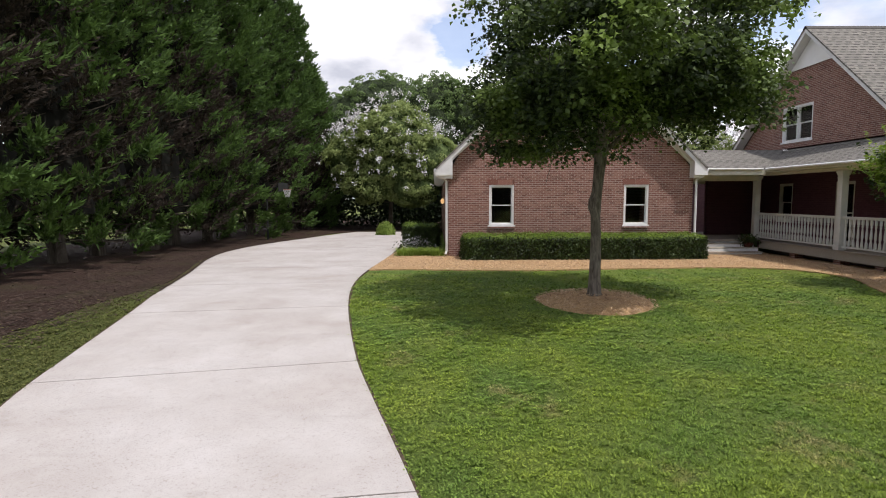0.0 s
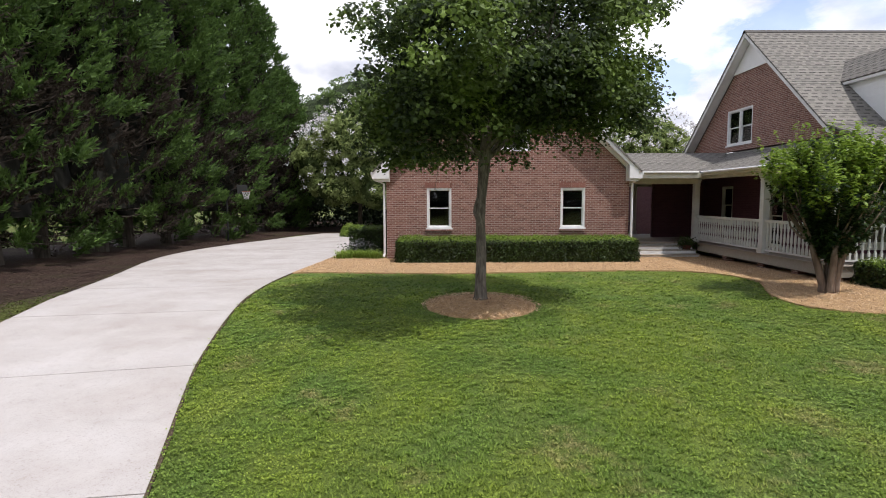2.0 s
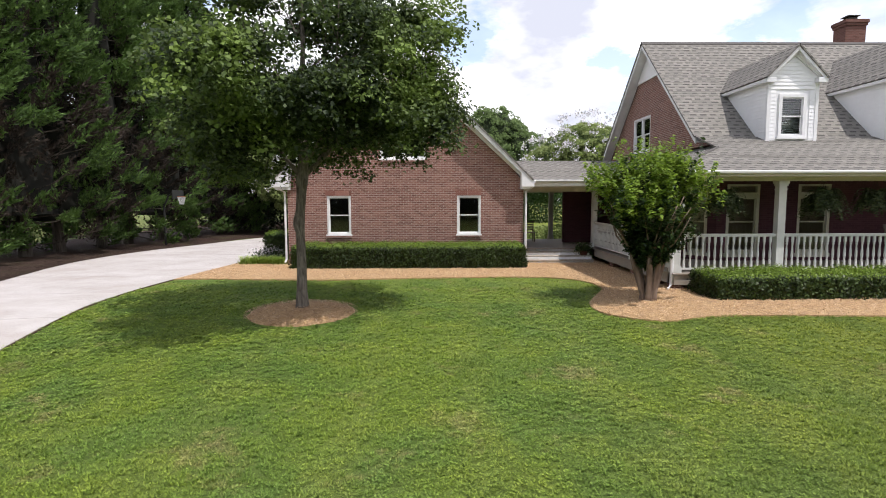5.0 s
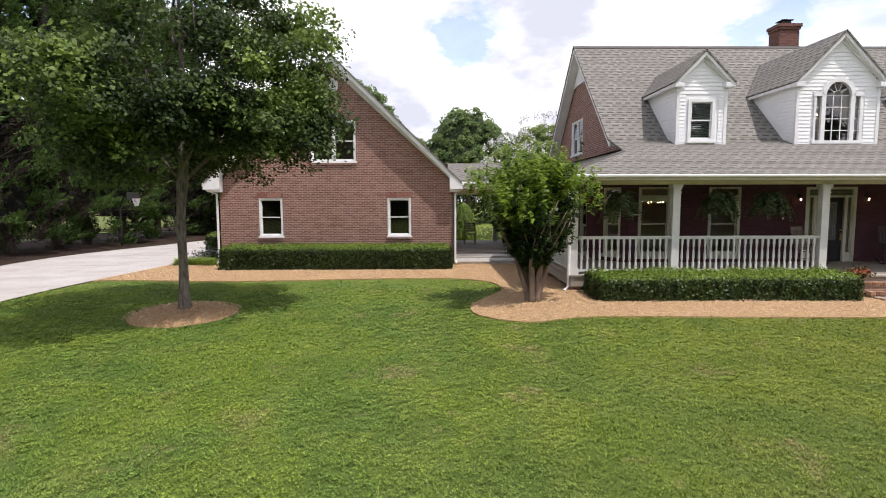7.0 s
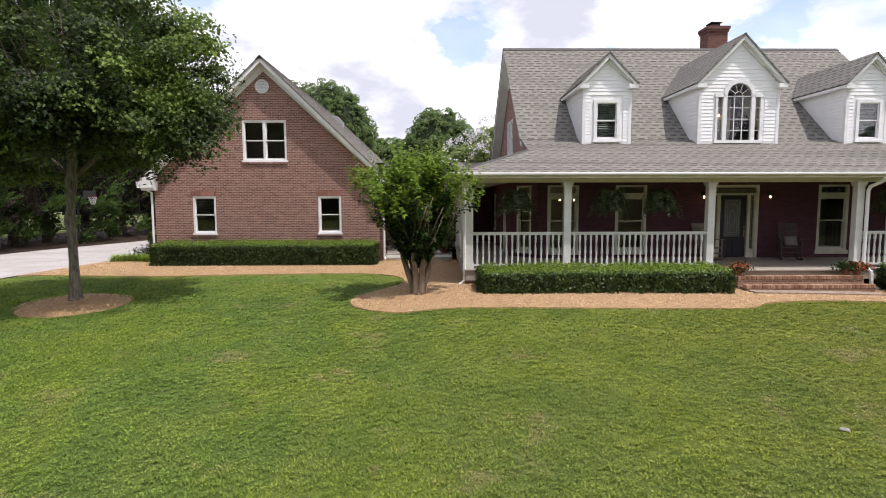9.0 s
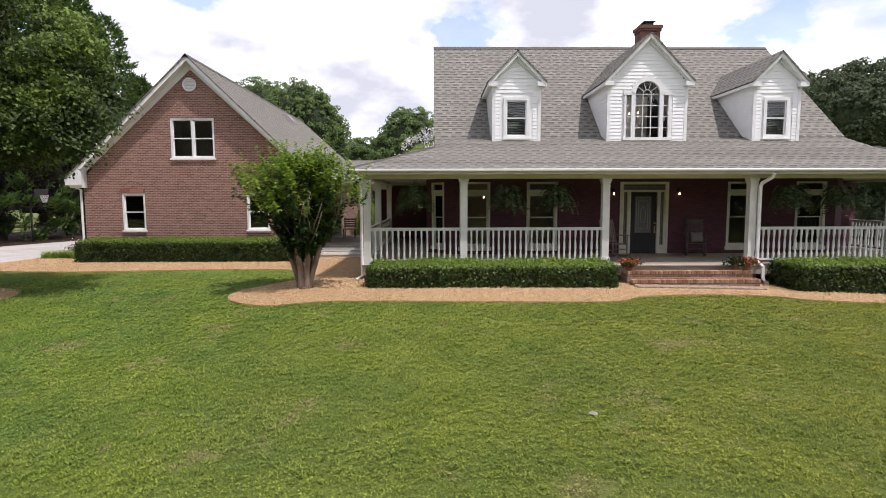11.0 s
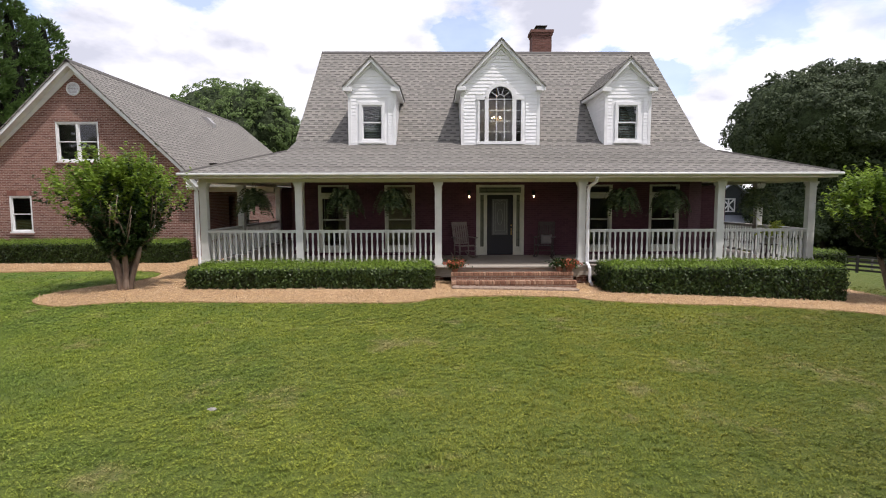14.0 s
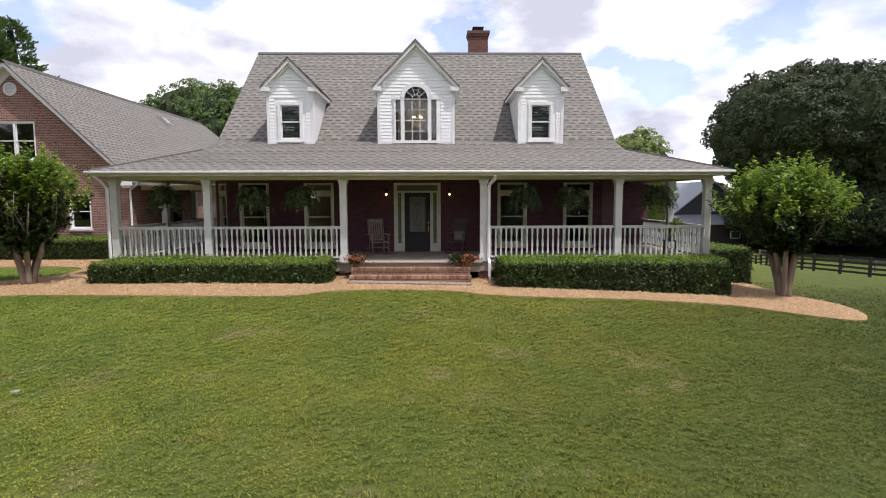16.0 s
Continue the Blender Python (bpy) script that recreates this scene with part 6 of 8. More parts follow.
def hedge(x0, x1, y0, y1, top, seed, label, density=1250):
    """A clipped hedge: a solid core coloured dark as inner shade, under a skin of small leaves, wavy along its edges.
    """
    rng = np.random.default_rng(seed)
    t = thing("hedge", label, "hedge", "clipped hedges")
    zb = min(ground_z(x0, y0), ground_z(x1, y0)) - 0.02
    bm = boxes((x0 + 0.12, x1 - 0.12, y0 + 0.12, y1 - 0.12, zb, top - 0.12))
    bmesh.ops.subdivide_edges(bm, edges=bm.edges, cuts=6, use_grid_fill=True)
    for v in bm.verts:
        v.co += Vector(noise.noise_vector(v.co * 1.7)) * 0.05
    part("inner_growth", bm, plain("hedge_core_shade", (0.025, 0.03, 0.012), 0.9), t)
    cen, nrm = [], []
    faces = [("z", (x1 - x0) * (y1 - y0)), ("y", (x1 - x0) * (top - zb)), ("y2", (x1 - x0) * (top - zb) * 0.5), ("x", (y1 - y0) * (top - zb)), ("x2", (y1 - y0) * (top - zb))]
    rad = 0.22
    for f, area in faces:
        n = int(area * density)
        u, w = rng.uniform(0, 1, n), rng.uniform(0, 1, n)
        if f == "z":
            p = np.stack([x0 + u * (x1 - x0), y0 + w * (y1 - y0), np.full(n, top)], 1)
            m = np.array([0, 0, 1.0])
        elif f in ("y", "y2"):
            p = np.stack([x0 + u * (x1 - x0), np.full(n, y0 if f == "y" else y1), zb + w * (top - zb)], 1)
            m = np.array([0, -1.0 if f == "y" else 1.0, 0])
        else:
            p = np.stack([np.full(n, x0 if f == "x" else x1), y0 + u * (y1 - y0), zb + w * (top - zb)], 1)
            m = np.array([-1.0 if f == "x" else 1.0, 0, 0])
        cen.append(p)
        nrm.append(np.tile(m, (n, 1)))
    cen, nrm = np.vstack(cen), np.vstack(nrm)
    # round the box, then ripple it
    lo, hi = np.array([x0 + rad, y0 + rad, zb - 1]), np.array([x1 - rad, y1 - rad, top - rad])
    core = np.clip(cen, lo, hi)
    dv = cen - core
    ln = np.linalg.norm(dv, axis=1)[:, None] + 1e-9
    cen = np.where(ln > rad, core + dv / ln * rad, cen)
    nrm = dv / ln
    rip = np.array([0.05 * noise.noise(Vector(p) * 1.1) + 0.06 * noise.noise(Vector(p) * 4.0 + Vector((3, 1, 7))) for p in cen])
    cen = cen + nrm * (rip[:, None] + rng.normal(-0.02, 0.045, (len(cen), 1)))
    # Upward-facing leaves take the bright tone that paints a sunlit top.
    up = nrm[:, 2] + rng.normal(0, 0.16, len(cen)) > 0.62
    leaf_sheet("top_growth", cen[up], None, 0.055, 0.034, LITHEDGE, seed + 1, t, 0.34, label="leaves toned bright as a sunlit clipped top", facing=nrm[up] * 0.85 + np.array([0, 0, 0.12]))
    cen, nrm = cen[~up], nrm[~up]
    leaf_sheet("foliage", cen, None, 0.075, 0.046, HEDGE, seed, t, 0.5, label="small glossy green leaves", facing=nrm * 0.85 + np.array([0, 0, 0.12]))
    return t


hedge(0.95, 9.32, 18.6, 20.1, 0.76, 31, "long clipped green hedge below the garage windows")
hedge(12.68, 19.15, 11.85, 13.4, 0.62, 32, "clipped green hedge before the west porch railing")
hedge(23.86, 30.25, 11.85, 13.4, 0.6, 33, "clipped green hedge before the east porch railing")
hedge(30.75, 32.75, 15.2, 17.4, 0.62, 34, "dark clipped hedge beside the east end of the porch")
hedge(-1.35, 0.15, 23.0, 24.4, 0.95, 35, "dark clipped shrub beside the garage wall")


def tuft(x, y, r, h, n, seed, mat, name, label, category, droop=0.6, width=0.016):
    """Arching grassy blades from a crown."""
    rng = np.random.default_rng(seed)
    verts, faces = [], []
    z0 = ground_z(x, y)
    for i in range(n):
        a = rng.uniform(0, 2 * math.pi)
        b0 = Vector((x + rng.normal(0, r * 0.45), y + rng.normal(0, r * 0.25), z0))
        far = ((b0.x - x) ** 2 + (b0.y - y) ** 2) / (r * r)
        L = h * rng.uniform(0.55, 1.3) * max(0.4, 1 - 0.5 * far)
        out = Vector((math.cos(a), math.sin(a), 0))
        side = Vector((-math.sin(a), math.cos(a), 0)) * width
        k = len(verts)
        for q in (0, 0.45, 0.8, 1.0):
            p = b0 + out * (L * droop * q * q) + Vector((0, 0, L * (q - 0.45 * q * q * droop * 1.6)))
            verts.extend([p - side * (1 - q * 0.9), p + side * (1 - q * 0.9)])
        faces += [(k, k + 1, k + 3, k + 2), (k + 2, k + 3, k + 5, k + 4), (k + 4, k + 5, k + 7, k + 6)]
    ob = mesh_object(name, verts, faces, mat)
    return tagged(ob, label, category)


BORDERGRASS = leaf_mat("border_grass", (0.12, 0.2, 0.03), (0.2, 0.3, 0.05), (0.32, 0.42, 0.09), 0.4)
for i, (x, y) in enumerate(((-1.15, 20.35), (-0.75, 20.5), (-0.35, 20.45), (0.05, 20.3))):
    tagged(tuft(x, y, 0.34, 0.56, 300, 50 + i, BORDERGRASS, "border_grass_clump", "arching green border grass clump by the garage corner", "grass clump"), group="border grass")
PETAL = plain("white_petals", (0.75, 0.73, 0.75), 0.7)
fl = thing("flowering_shrub", "low shrub with white flowers before the dark shrub", "shrub", at=(0, 0, 0))
rng_f = np.random.default_rng(77)
pts = np.array([-0.75, 21.9, 0.12]) + rng_f.normal(0, 1, (900, 3)) * np.array([0.32, 0.25, 0.14])
leaf_sheet("foliage", pts, rng_f.normal(0, 1, (900, 3)), 0.08, 0.045, CRAPE, 78, fl)
pts = np.array([-0.8, 21.8, 0.26]) + rng_f.normal(0, 1, (520, 3)) * np.array([0.3, 0.22, 0.13])
leaf_sheet("flowers", pts, rng_f.normal(0, 1, (520, 3)), 0.042, 0.035, PETAL, 79, fl)
tagged(fl.children[-1], "small white flowers", kind="stuff")


# ---- cypress row ----
def cypress_mesh(seed, H, Rb):
    """Trunk, upturned plumes made of fanned twigs with short sprays, the browned growth inside and a dark filler core.
    """
    rng = np.random.default_rng(seed)
    green, gdir, dead, ddir = [], [], [], []
    n_br = 330
    bm = bmesh.new()
    tube(bm, [(0, 0, -0.1), (0.03, 0, 1.2), (0, 0.05, H * 0.5), (0, 0, H * 0.95)], 0.2, 8, [0.3, 0.24, 0.14, 0.02])
    for i in range(n_br):
        h = 0.03 + 0.96 * ((i + rng.uniform(0, 1)) / n_br) ** 0.96
        z = H * h
        a = i * 2.39996 + rng.normal(0, 0.25)
        taper = (1 - h) ** 0.54 * min(1.0, 0.74 + h * 2.2)
        bulge = noise.noise((math.cos(a) * 1.7, math.sin(a) * 1.7, z * 0.6 + seed)) + 0.5 * noise.noise((math.cos(a) * 3.6, math.sin(a) * 3.6, z * 1.3 + seed))
        if bulge < -0.25 and rng.uniform() < 0.7:
            continue
        R = Rb * taper * (1 + 0.42 * bulge) * rng.uniform(0.85, 1.08) + 0.15
        out = np.array([math.cos(a), math.sin(a), 0.0])
        side = np.array([-out[1], out[0], 0.0])
        rise = R * rng.uniform(0.12, 0.4) - 0.4 * R * max(0.0, 1 - h * 7)
        tip = out * R + np.array([0, 0, z + rise])
        root = out * R * 0.2 + np.array([0, 0, z])
        if i % 3 == 0 and R > 0.8:
            tube(bm, [root * np.array([0.1, 0.1, 1]), (root + tip) / 2 + np.array([0, 0, -0.08]), tip], 0.03, 4, [0.035, 0.02, 0.006])
        shade = noise.noise((math.cos(a) * 1.1, math.sin(a) * 1.1, z * 0.3 + 3 * seed))
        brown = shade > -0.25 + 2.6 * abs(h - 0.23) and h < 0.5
        # a tuft of upswept plumes at the branch end, thinner growth behind it
        plumes = int(7 + 1.3 * R)
        for k in range(plumes):
            q = rng.uniform(0.45, 0.72) if k % 4 == 3 else rng.uniform(0.8, 1.0)
            base = root + (tip - root) * q + rng.normal(0, 0.2, 3) * np.array([1, 1, 0.7])
            axis = out * rng.uniform(0.5, 1.0) + side * rng.normal(0, 0.4) + np.array([0, 0, rng.uniform(0.25, 0.95)])
            axis /= np.linalg.norm(axis)
            L = (0.34 + 0.09 * R) * rng.uniform(0.75, 1.3)
            m = 27 if q > 0.75 else 14
            f = (np.arange(m) + rng.uniform(0, 1, m)) / m
            fan = rng.normal(0, 1, (m, 3))
            p = base[None] + axis[None] * (L * f)[:, None] + fan * (0.075 * (1.25 - f))[:, None]
            dd = axis[None] + fan * (0.55 * (1.2 - f))[:, None]
            # Browned low growth; given to every inner plume it also stands in for shade.
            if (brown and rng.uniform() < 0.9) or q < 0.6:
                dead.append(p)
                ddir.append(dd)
            else:
                green.append(p)
                gdir.append(dd)
    trunk = part("trunk", bm, BARK)
    cr = leaf_sheet("crown", np.vstack(green), np.vstack(gdir), 0.21, 0.085, CYPRESS, seed, None, 0.12, tri=True, label="dark feathery upturned sprays")
    dd = leaf_sheet("dead_sprays", np.vstack(dead), np.vstack(ddir), 0.2, 0.06, DEADSPRAY, seed + 7, None, 0.2, tri=True, label="browned sprays that also tone the inner crown dark as shade")
    # an added near-black core stands in for the inner shade and stops the light
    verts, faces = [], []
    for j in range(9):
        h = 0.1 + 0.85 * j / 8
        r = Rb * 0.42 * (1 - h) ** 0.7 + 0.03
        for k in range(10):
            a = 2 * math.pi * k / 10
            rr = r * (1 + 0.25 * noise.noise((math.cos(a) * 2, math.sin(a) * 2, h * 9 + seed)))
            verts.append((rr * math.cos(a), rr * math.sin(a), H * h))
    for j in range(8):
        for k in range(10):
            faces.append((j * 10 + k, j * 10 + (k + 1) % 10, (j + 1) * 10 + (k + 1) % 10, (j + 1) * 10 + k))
    core = mesh_object("inner_thicket", verts, faces, plain("near_black_core", (0.011, 0.011, 0.007), 0.95), smooth=True)
    return trunk, cr, dd, core


protos = []
for seed, H, Rb in ((101, 17.5, 3.3), (102, 19.0, 3.5), (103, 16.2, 3.2)):
    base = thing("cypress", "tall dark green cypress in the row beside the driveway", "tree", "cypress row", (0, 0, 0))
    for o in cypress_mesh(seed, H, Rb):
        o.parent = base
    protos.append(base)
CYP = [(-12.9, 12.6), (-13.4, 15.6), (-12.6, 18.5), (-12.9, 21.2), (-12.2, 23.9), (-12.5, 26.6), (-12.1, 29.4), (-12.2, 32.2), (-11.7, 35.2), (-11.0, 38.3), (-10.5, 41.5), (-10.2, 44.6), (-10.0, 47.6)]
rng_c = random.Random(4)
for i, (x, y) in enumerate(CYP):
    src = protos[i % 3]
    m = pose(x, y, ground_z(x, y), rng_c.uniform(-1.5, 1.5), rng_c.uniform(-1.5, 1.5), rng_c.uniform(0, 360))
    m = m @ Matrix.Scale({9: 0.95, 10: 0.86, 11: 0.77, 12: 0.7}.get(i, 1.0), 4)
    if i < 3:
        src.matrix_basis = m
    else:
        copy_thing(src, m)

# ---- things on the porch ----
FERN = leaf_mat("fern_fronds", (0.014, 0.025, 0.01), (0.036, 0.056, 0.022), (0.16, 0.19, 0.085), 0.18, 0.4, 6.0, (0.5, 0.72, 0.8), 0.5)
POT = plain("dark_pot", (0.03, 0.028, 0.022), 0.8)


def hanging_fern(x, y, ztop, seed):
    """A hanging basket of drooping fronds, on three chains from the beam."""
    rng = np.random.default_rng(seed)
    t = thing("hanging_fern", "hanging basket of drooping green fern under the porch beam", "plant", "hanging ferns", (x, y, ztop))
    bm = bmesh.new()
    lathe(bm, [(0.09, -0.76), (0.14, -0.69), (0.17, -0.56), (0.175, -0.54)], sides=14)
    part("basket", bm, POT, t)
    for i in range(3):
        a = 2 * math.pi * i / 3
        bm = bmesh.new()
        tube(bm, [(0.165 * math.cos(a), 0.165 * math.sin(a), -0.55), (0, 0, -0.02)], 0.004, 4)
        part("chain", bm, POT, t)
    bm = bmesh.new()
    tube(bm, [(0, 0, -0.03), (0.02, 0, -0.01), (0, 0, 0.012)], 0.006, 5)
    part("hook", bm, POT, t)
    cen, dirs = [], []
    for i in range(120):
        a = rng.uniform(0, 2 * math.pi)
        L = rng.uniform(0.45, 1.2)
        up = rng.uniform(0.1, 1.0)
        out = np.array([math.cos(a), math.sin(a), 0])
        prev = None
        for q in np.linspace(0.1, 1, 20):
            reach = L * 0.7 * (q - 0.22 * q * q)
            p = out * reach + np.array([0, 0, -0.56 + up * L * q * 1.3 - 1.25 * L * q * q * (0.45 + up * 0.8)])
            if prev is not None:
                tang = (p - prev) / (np.linalg.norm(p - prev) + 1e-9)
                side = np.cross(tang, [0, 0, 1.0])
                side /= np.linalg.norm(side) + 1e-9
                wl = 0.05 * math.sin(math.pi * min(1, q * 0.92 + 0.08)) + 0.012
                for s in (-1, 1):
                    cen.append(p + side * s * wl * 0.55)
                    dirs.append(side * s + tang * 0.35)
            prev = p
    leaf_sheet("fronds", np.array(cen), np.array(dirs), 0.085, 0.036, FERN, seed, t, 0.12, label="drooping green fronds")
    return t


for i, x in enumerate((13.88, 16.55, 17.99, 24.84, 26.27, 28.95)):
    hanging_fern(x, 13.98, ceil_z - 0.01, 300 + i)

CHAIRM = wood_mat("weathered_chair", (0.15, 0.115, 0.1), (0.25, 0.2, 0.175))
DARKCH = wood_mat("dark_brown_chair", (0.05, 0.034, 0.033), (0.085, 0.062, 0.058))
CUSH = plain("patterned_cushion", (0.17, 0.15, 0.14), 0.9)


def rocking_chair(x, y, rz, mat, label, pillow=False):
    t = thing("rocking_chair", label, "chair", "porch rocking chairs", (x, y, FLOOR), rz)

    def stick(name, a, b, r, sides=8, parent=t):
        bm = bmesh.new()
        a, b = Vector(a), Vector(b)
        tube(bm, [a, a.lerp(b, 0.3), a.lerp(b, 0.5), a.lerp(b, 0.7), b], r, sides, [r * 0.8, r, r * 1.2, r, r * 0.8])
        return part(name, bm, mat, parent, smooth=True)
    for s in (-1, 1):
        bm = bmesh.new()
        pts = [Vector((s * 0.27, -0.45 + 0.95 * k / 10, 0.03 + 0.11 * ((k - 4.4) / 5.6) ** 2)) for k in range(11)]
        tube(bm, pts, 0.022, 6)
        part("rocker", bm, mat, t)
        stick("front_leg", (s * 0.27, -0.28, 0.05), (s * 0.28, -0.27, 0.66), 0.022)
        stick("back_leg", (s * 0.25, 0.22, 0.04), (s * 0.25, 0.25, 0.45), 0.022)
        stick("back_post", (s * 0.25, 0.22, 0.42), (s * 0.26, 0.46, 1.14), 0.022)
        part("arm", boxes((s * 0.29 - 0.05, s * 0.29 + 0.05, -0.34, 0.31, 0.665, 0.69), bevel=0.008), mat, t)
        stick("side_stretcher", (s * 0.27, -0.27, 0.22), (s * 0.25, 0.22, 0.22), 0.013)
    stick("front_stretcher", (-0.27, -0.28, 0.26), (0.27, -0.28, 0.26), 0.013)
    seat = [boxes((-0.28, 0.28, -0.3 + k * 0.075, -0.235 + k * 0.075, 0.415 - 0.006 * abs(k - 2), 0.435 - 0.006 * abs(k - 2)), bevel=0.004) for k in range(7)]
    for s in seat:
        part("seat_slat", s, mat, t)
    for k in range(6):
        u = -0.19 + 0.076 * k
        bm = bmesh.new()
        prism(bm, [(0.235, 0.45), (0.25, 0.45), (0.455, 1.07), (0.44, 1.07)], "x", u - 0.026, u + 0.026)
        part("back_slat", bm, mat, t)
    bm = bmesh.new()
    prism(bm, [(0.43, 1.05), (0.46, 1.05), (0.475, 1.16), (0.45, 1.17)], "x", -0.27, 0.27)
    part("crest_rail", bm, mat, t)
    part("lower_rail", boxes((-0.25, 0.25, 0.225, 0.25, 0.45, 0.49)), mat, t)
    if pillow:
        bm = bmesh.new()
        bmesh.ops.create_cube(bm, size=1)
        bmesh.ops.subdivide_edges(bm, edges=bm.edges, cuts=5, use_grid_fill=True)
        for v in bm.verts:
            d = max(abs(v.co.x), abs(v.co.z)) * 2
            v.co.y *= 0.5 * (1 - 0.75 * d ** 3) + 0.1
            v.co = Vector((v.co.x * 0.36, v.co.y * 0.36, v.co.z * 0.3))
            v.co = Vector((v.co.x, v.co.y * 0.95 + v.co.z * 0.35, v.co.z))
        p = tagged(part("pillow", bm, CUSH, None, "", True), "pale patterned pillow resting on the dark rocking chair", "pillow")
        m = pose(x, y, FLOOR, 0, 0, rz) @ pose(0.05, 0.12, 0.6, 0, 0, 12)
        p.matrix_basis = m
    return t


rocking_chair(20.2, 15.5, 20, CHAIRM, "weathered grey-brown slatted rocking chair beside the front door")
rocking_chair(22.84, 15.55, -20, DARKCH, "dark brown rocking chair with a pillow beside the door", True)

# potted palm on a stand in the porch's east corner
PALM = leaf_mat("yellow_green_palm", (0.16, 0.22, 0.025), (0.28, 0.36, 0.04), (0.42, 0.48, 0.07), 0.4)
palm = thing("potted_palm", "yellow-green potted palm on a dark wooden stand by the porch rail", "plant", at=(29.55, 14.35, FLOOR))
for sx in (-0.13, 0.13):
    for sy in (-0.13, 0.13):
        part("stand_leg", boxes((sx - 0.02, sx + 0.02, sy - 0.02, sy + 0.02, 0, 0.5)), DARKCH, palm)
part("stand_top", boxes((-0.18, 0.18, -0.18, 0.18, 0.5, 0.53), bevel=0.006), DARKCH, palm)
part("stand_shelf", boxes((-0.11, 0.11, -0.15, 0.15, 0.16, 0.18)), DARKCH, palm)
bm = bmesh.new()
lathe(bm, [(0.0, 0.531), (0.1, 0.531), (0.14, 0.72), (0.155, 0.72), (0.155, 0.76), (0.12, 0.76), (0.12, 0.73), (0.0, 0.73)], sides=18)
part("pot", bm, plain("white_glazed_pot", (0.6, 0.58, 0.54), 0.4), palm, "white glazed pot", True)
rng_p = np.random.default_rng(77)
cen, dirs = [], []
for k in range(26):
    a, L, up = rng_p.uniform(0, 2 * math.pi), rng_p.uniform(0.4, 0.7), rng_p.uniform(0.7, 1.5)
    out = np.array([math.cos(a), math.sin(a), 0])
    prev = np.array([0, 0, 0.73])
    for q in np.linspace(0.08, 1, 14):
        p = out * L * 0.75 * q + np.array([0, 0, 0.73 + L * (up * 1.3 * q - 0.9 * q * q)])
        tang = (p - prev) / (np.linalg.norm(p - prev) + 1e-9)
        side = np.cross(tang, [0, 0, 1.0])
        side /= np.linalg.norm(side) + 1e-9
        for sgn in (-1, 1):
            cen.append(p + side * sgn * 0.04)
            dirs.append(side * sgn + tang * 0.9)
        prev = p
leaf_sheet("fronds", np.array(cen), np.array(dirs), 0.13, 0.022, PALM, 78, palm, 0.12, label="yellow-green arching fronds")

# wall lanterns
GLOW = lamp_mat("lantern_glow", (1.0, 0.7, 0.36), 6.0)
for x in (20.41, 22.61):
    t = thing("wall_lantern", "small dark wall lantern lit by the front door", "lamp", "entry lanterns", (x, HY0 - 0.002, 2.43))
    part("back_plate", boxes((-0.05, 0.05, -0.02, 0.0, -0.02, 0.22), bevel=0.006), BLACK, t)
    bm = bmesh.new()
    tube(bm, [(0, -0.015, 0.17), (0, -0.09, 0.22), (0, -0.13, 0.17), (0, -0.13, 0.13)], 0.009, 6)
    part("bracket", bm, BLACK, t)
    bm = bmesh.new()
    lathe(bm, [(0.085, 0.07), (0.03, 0.12), (0.01, 0.14)], (0, -0.13, 0), 10)
    part("cap", bm, BLACK, t)
    bm = bmesh.new()
    lathe(bm, [(0.01, -0.03), (0.024, -0.015), (0.027, 0.02), (0.02, 0.05)], (0, -0.13, 0), 10)
    part("glowing_globe", bm, GLOW, t, "warm glowing globe")
t = thing("wall_lantern", "warm lit lantern on the west garage wall", "lamp", at=(GX0 + 0.126, 24.6, 1.9))
part("back_plate", boxes((-0.02, 0.0, -0.05, 0.05, -0.02, 0.2), bevel=0.005), BRASS, t)
bm = bmesh.new()
tube(bm, [(-0.01, 0, 0.14), (-0.1, 0, 0.2), (-0.16, 0, 0.14)], 0.009, 6)
part("bracket", bm, BRASS, t)
bm = bmesh.new()
lathe(bm, [(0.02, -0.1), (0.07, -0.06), (0.09, 0.06), (0.03, 0.14)], (-0.16, 0, 0), 8)
part("glass_shade", bm, lamp_mat("amber_glow", (1.0, 0.6, 0.25), 0.9), t)

# planters by the steps
RED = plain("coral_petals", (0.4, 0.1, 0.045), 0.6)
TERRA = plain("terracotta", (0.3, 0.13, 0.08), 0.85)
for i, (x, y, z) in enumerate(((19.8, 12.98, 0.318), (23.04, 12.95, 0.318), (22.78, 13.02, 0.318))):
    t = thing("flower_pot", "terracotta pot of coral red flowers on the brick steps" if i < 2 else "terracotta pot of green leaves beside the flowers", "plant", "flower pots", (x, y, z))
    bm = bmesh.new()
    lathe(bm, [(0.08, 0), (0.11, 0.15), (0.12, 0.15), (0.125, 0.18), (0.1, 0.18)], sides=16)
    part("pot", bm, TERRA, t)
    r = np.random.default_rng(400 + i)
    p = np.array([0, 0, 0.22]) + r.normal(0, 1, (520, 3)) * np.array([0.12, 0.1, 0.055])
    leaf_sheet("foliage", p, r.normal(0, 1, (520, 3)) + np.array([0, 0, 0.5]), 0.075, 0.05, CRAPE, 410 + i, t)
    if i == 2:
        continue
    p = np.array([0, -0.04, 0.24]) + r.normal(0, 1, (430, 3)) * np.array([0.12, 0.1, 0.05])
    tagged(leaf_sheet("blooms", p, r.normal(0, 1, (430, 3)), 0.05, 0.045, RED, 420 + i, t), "coral red blooms", kind="stuff")

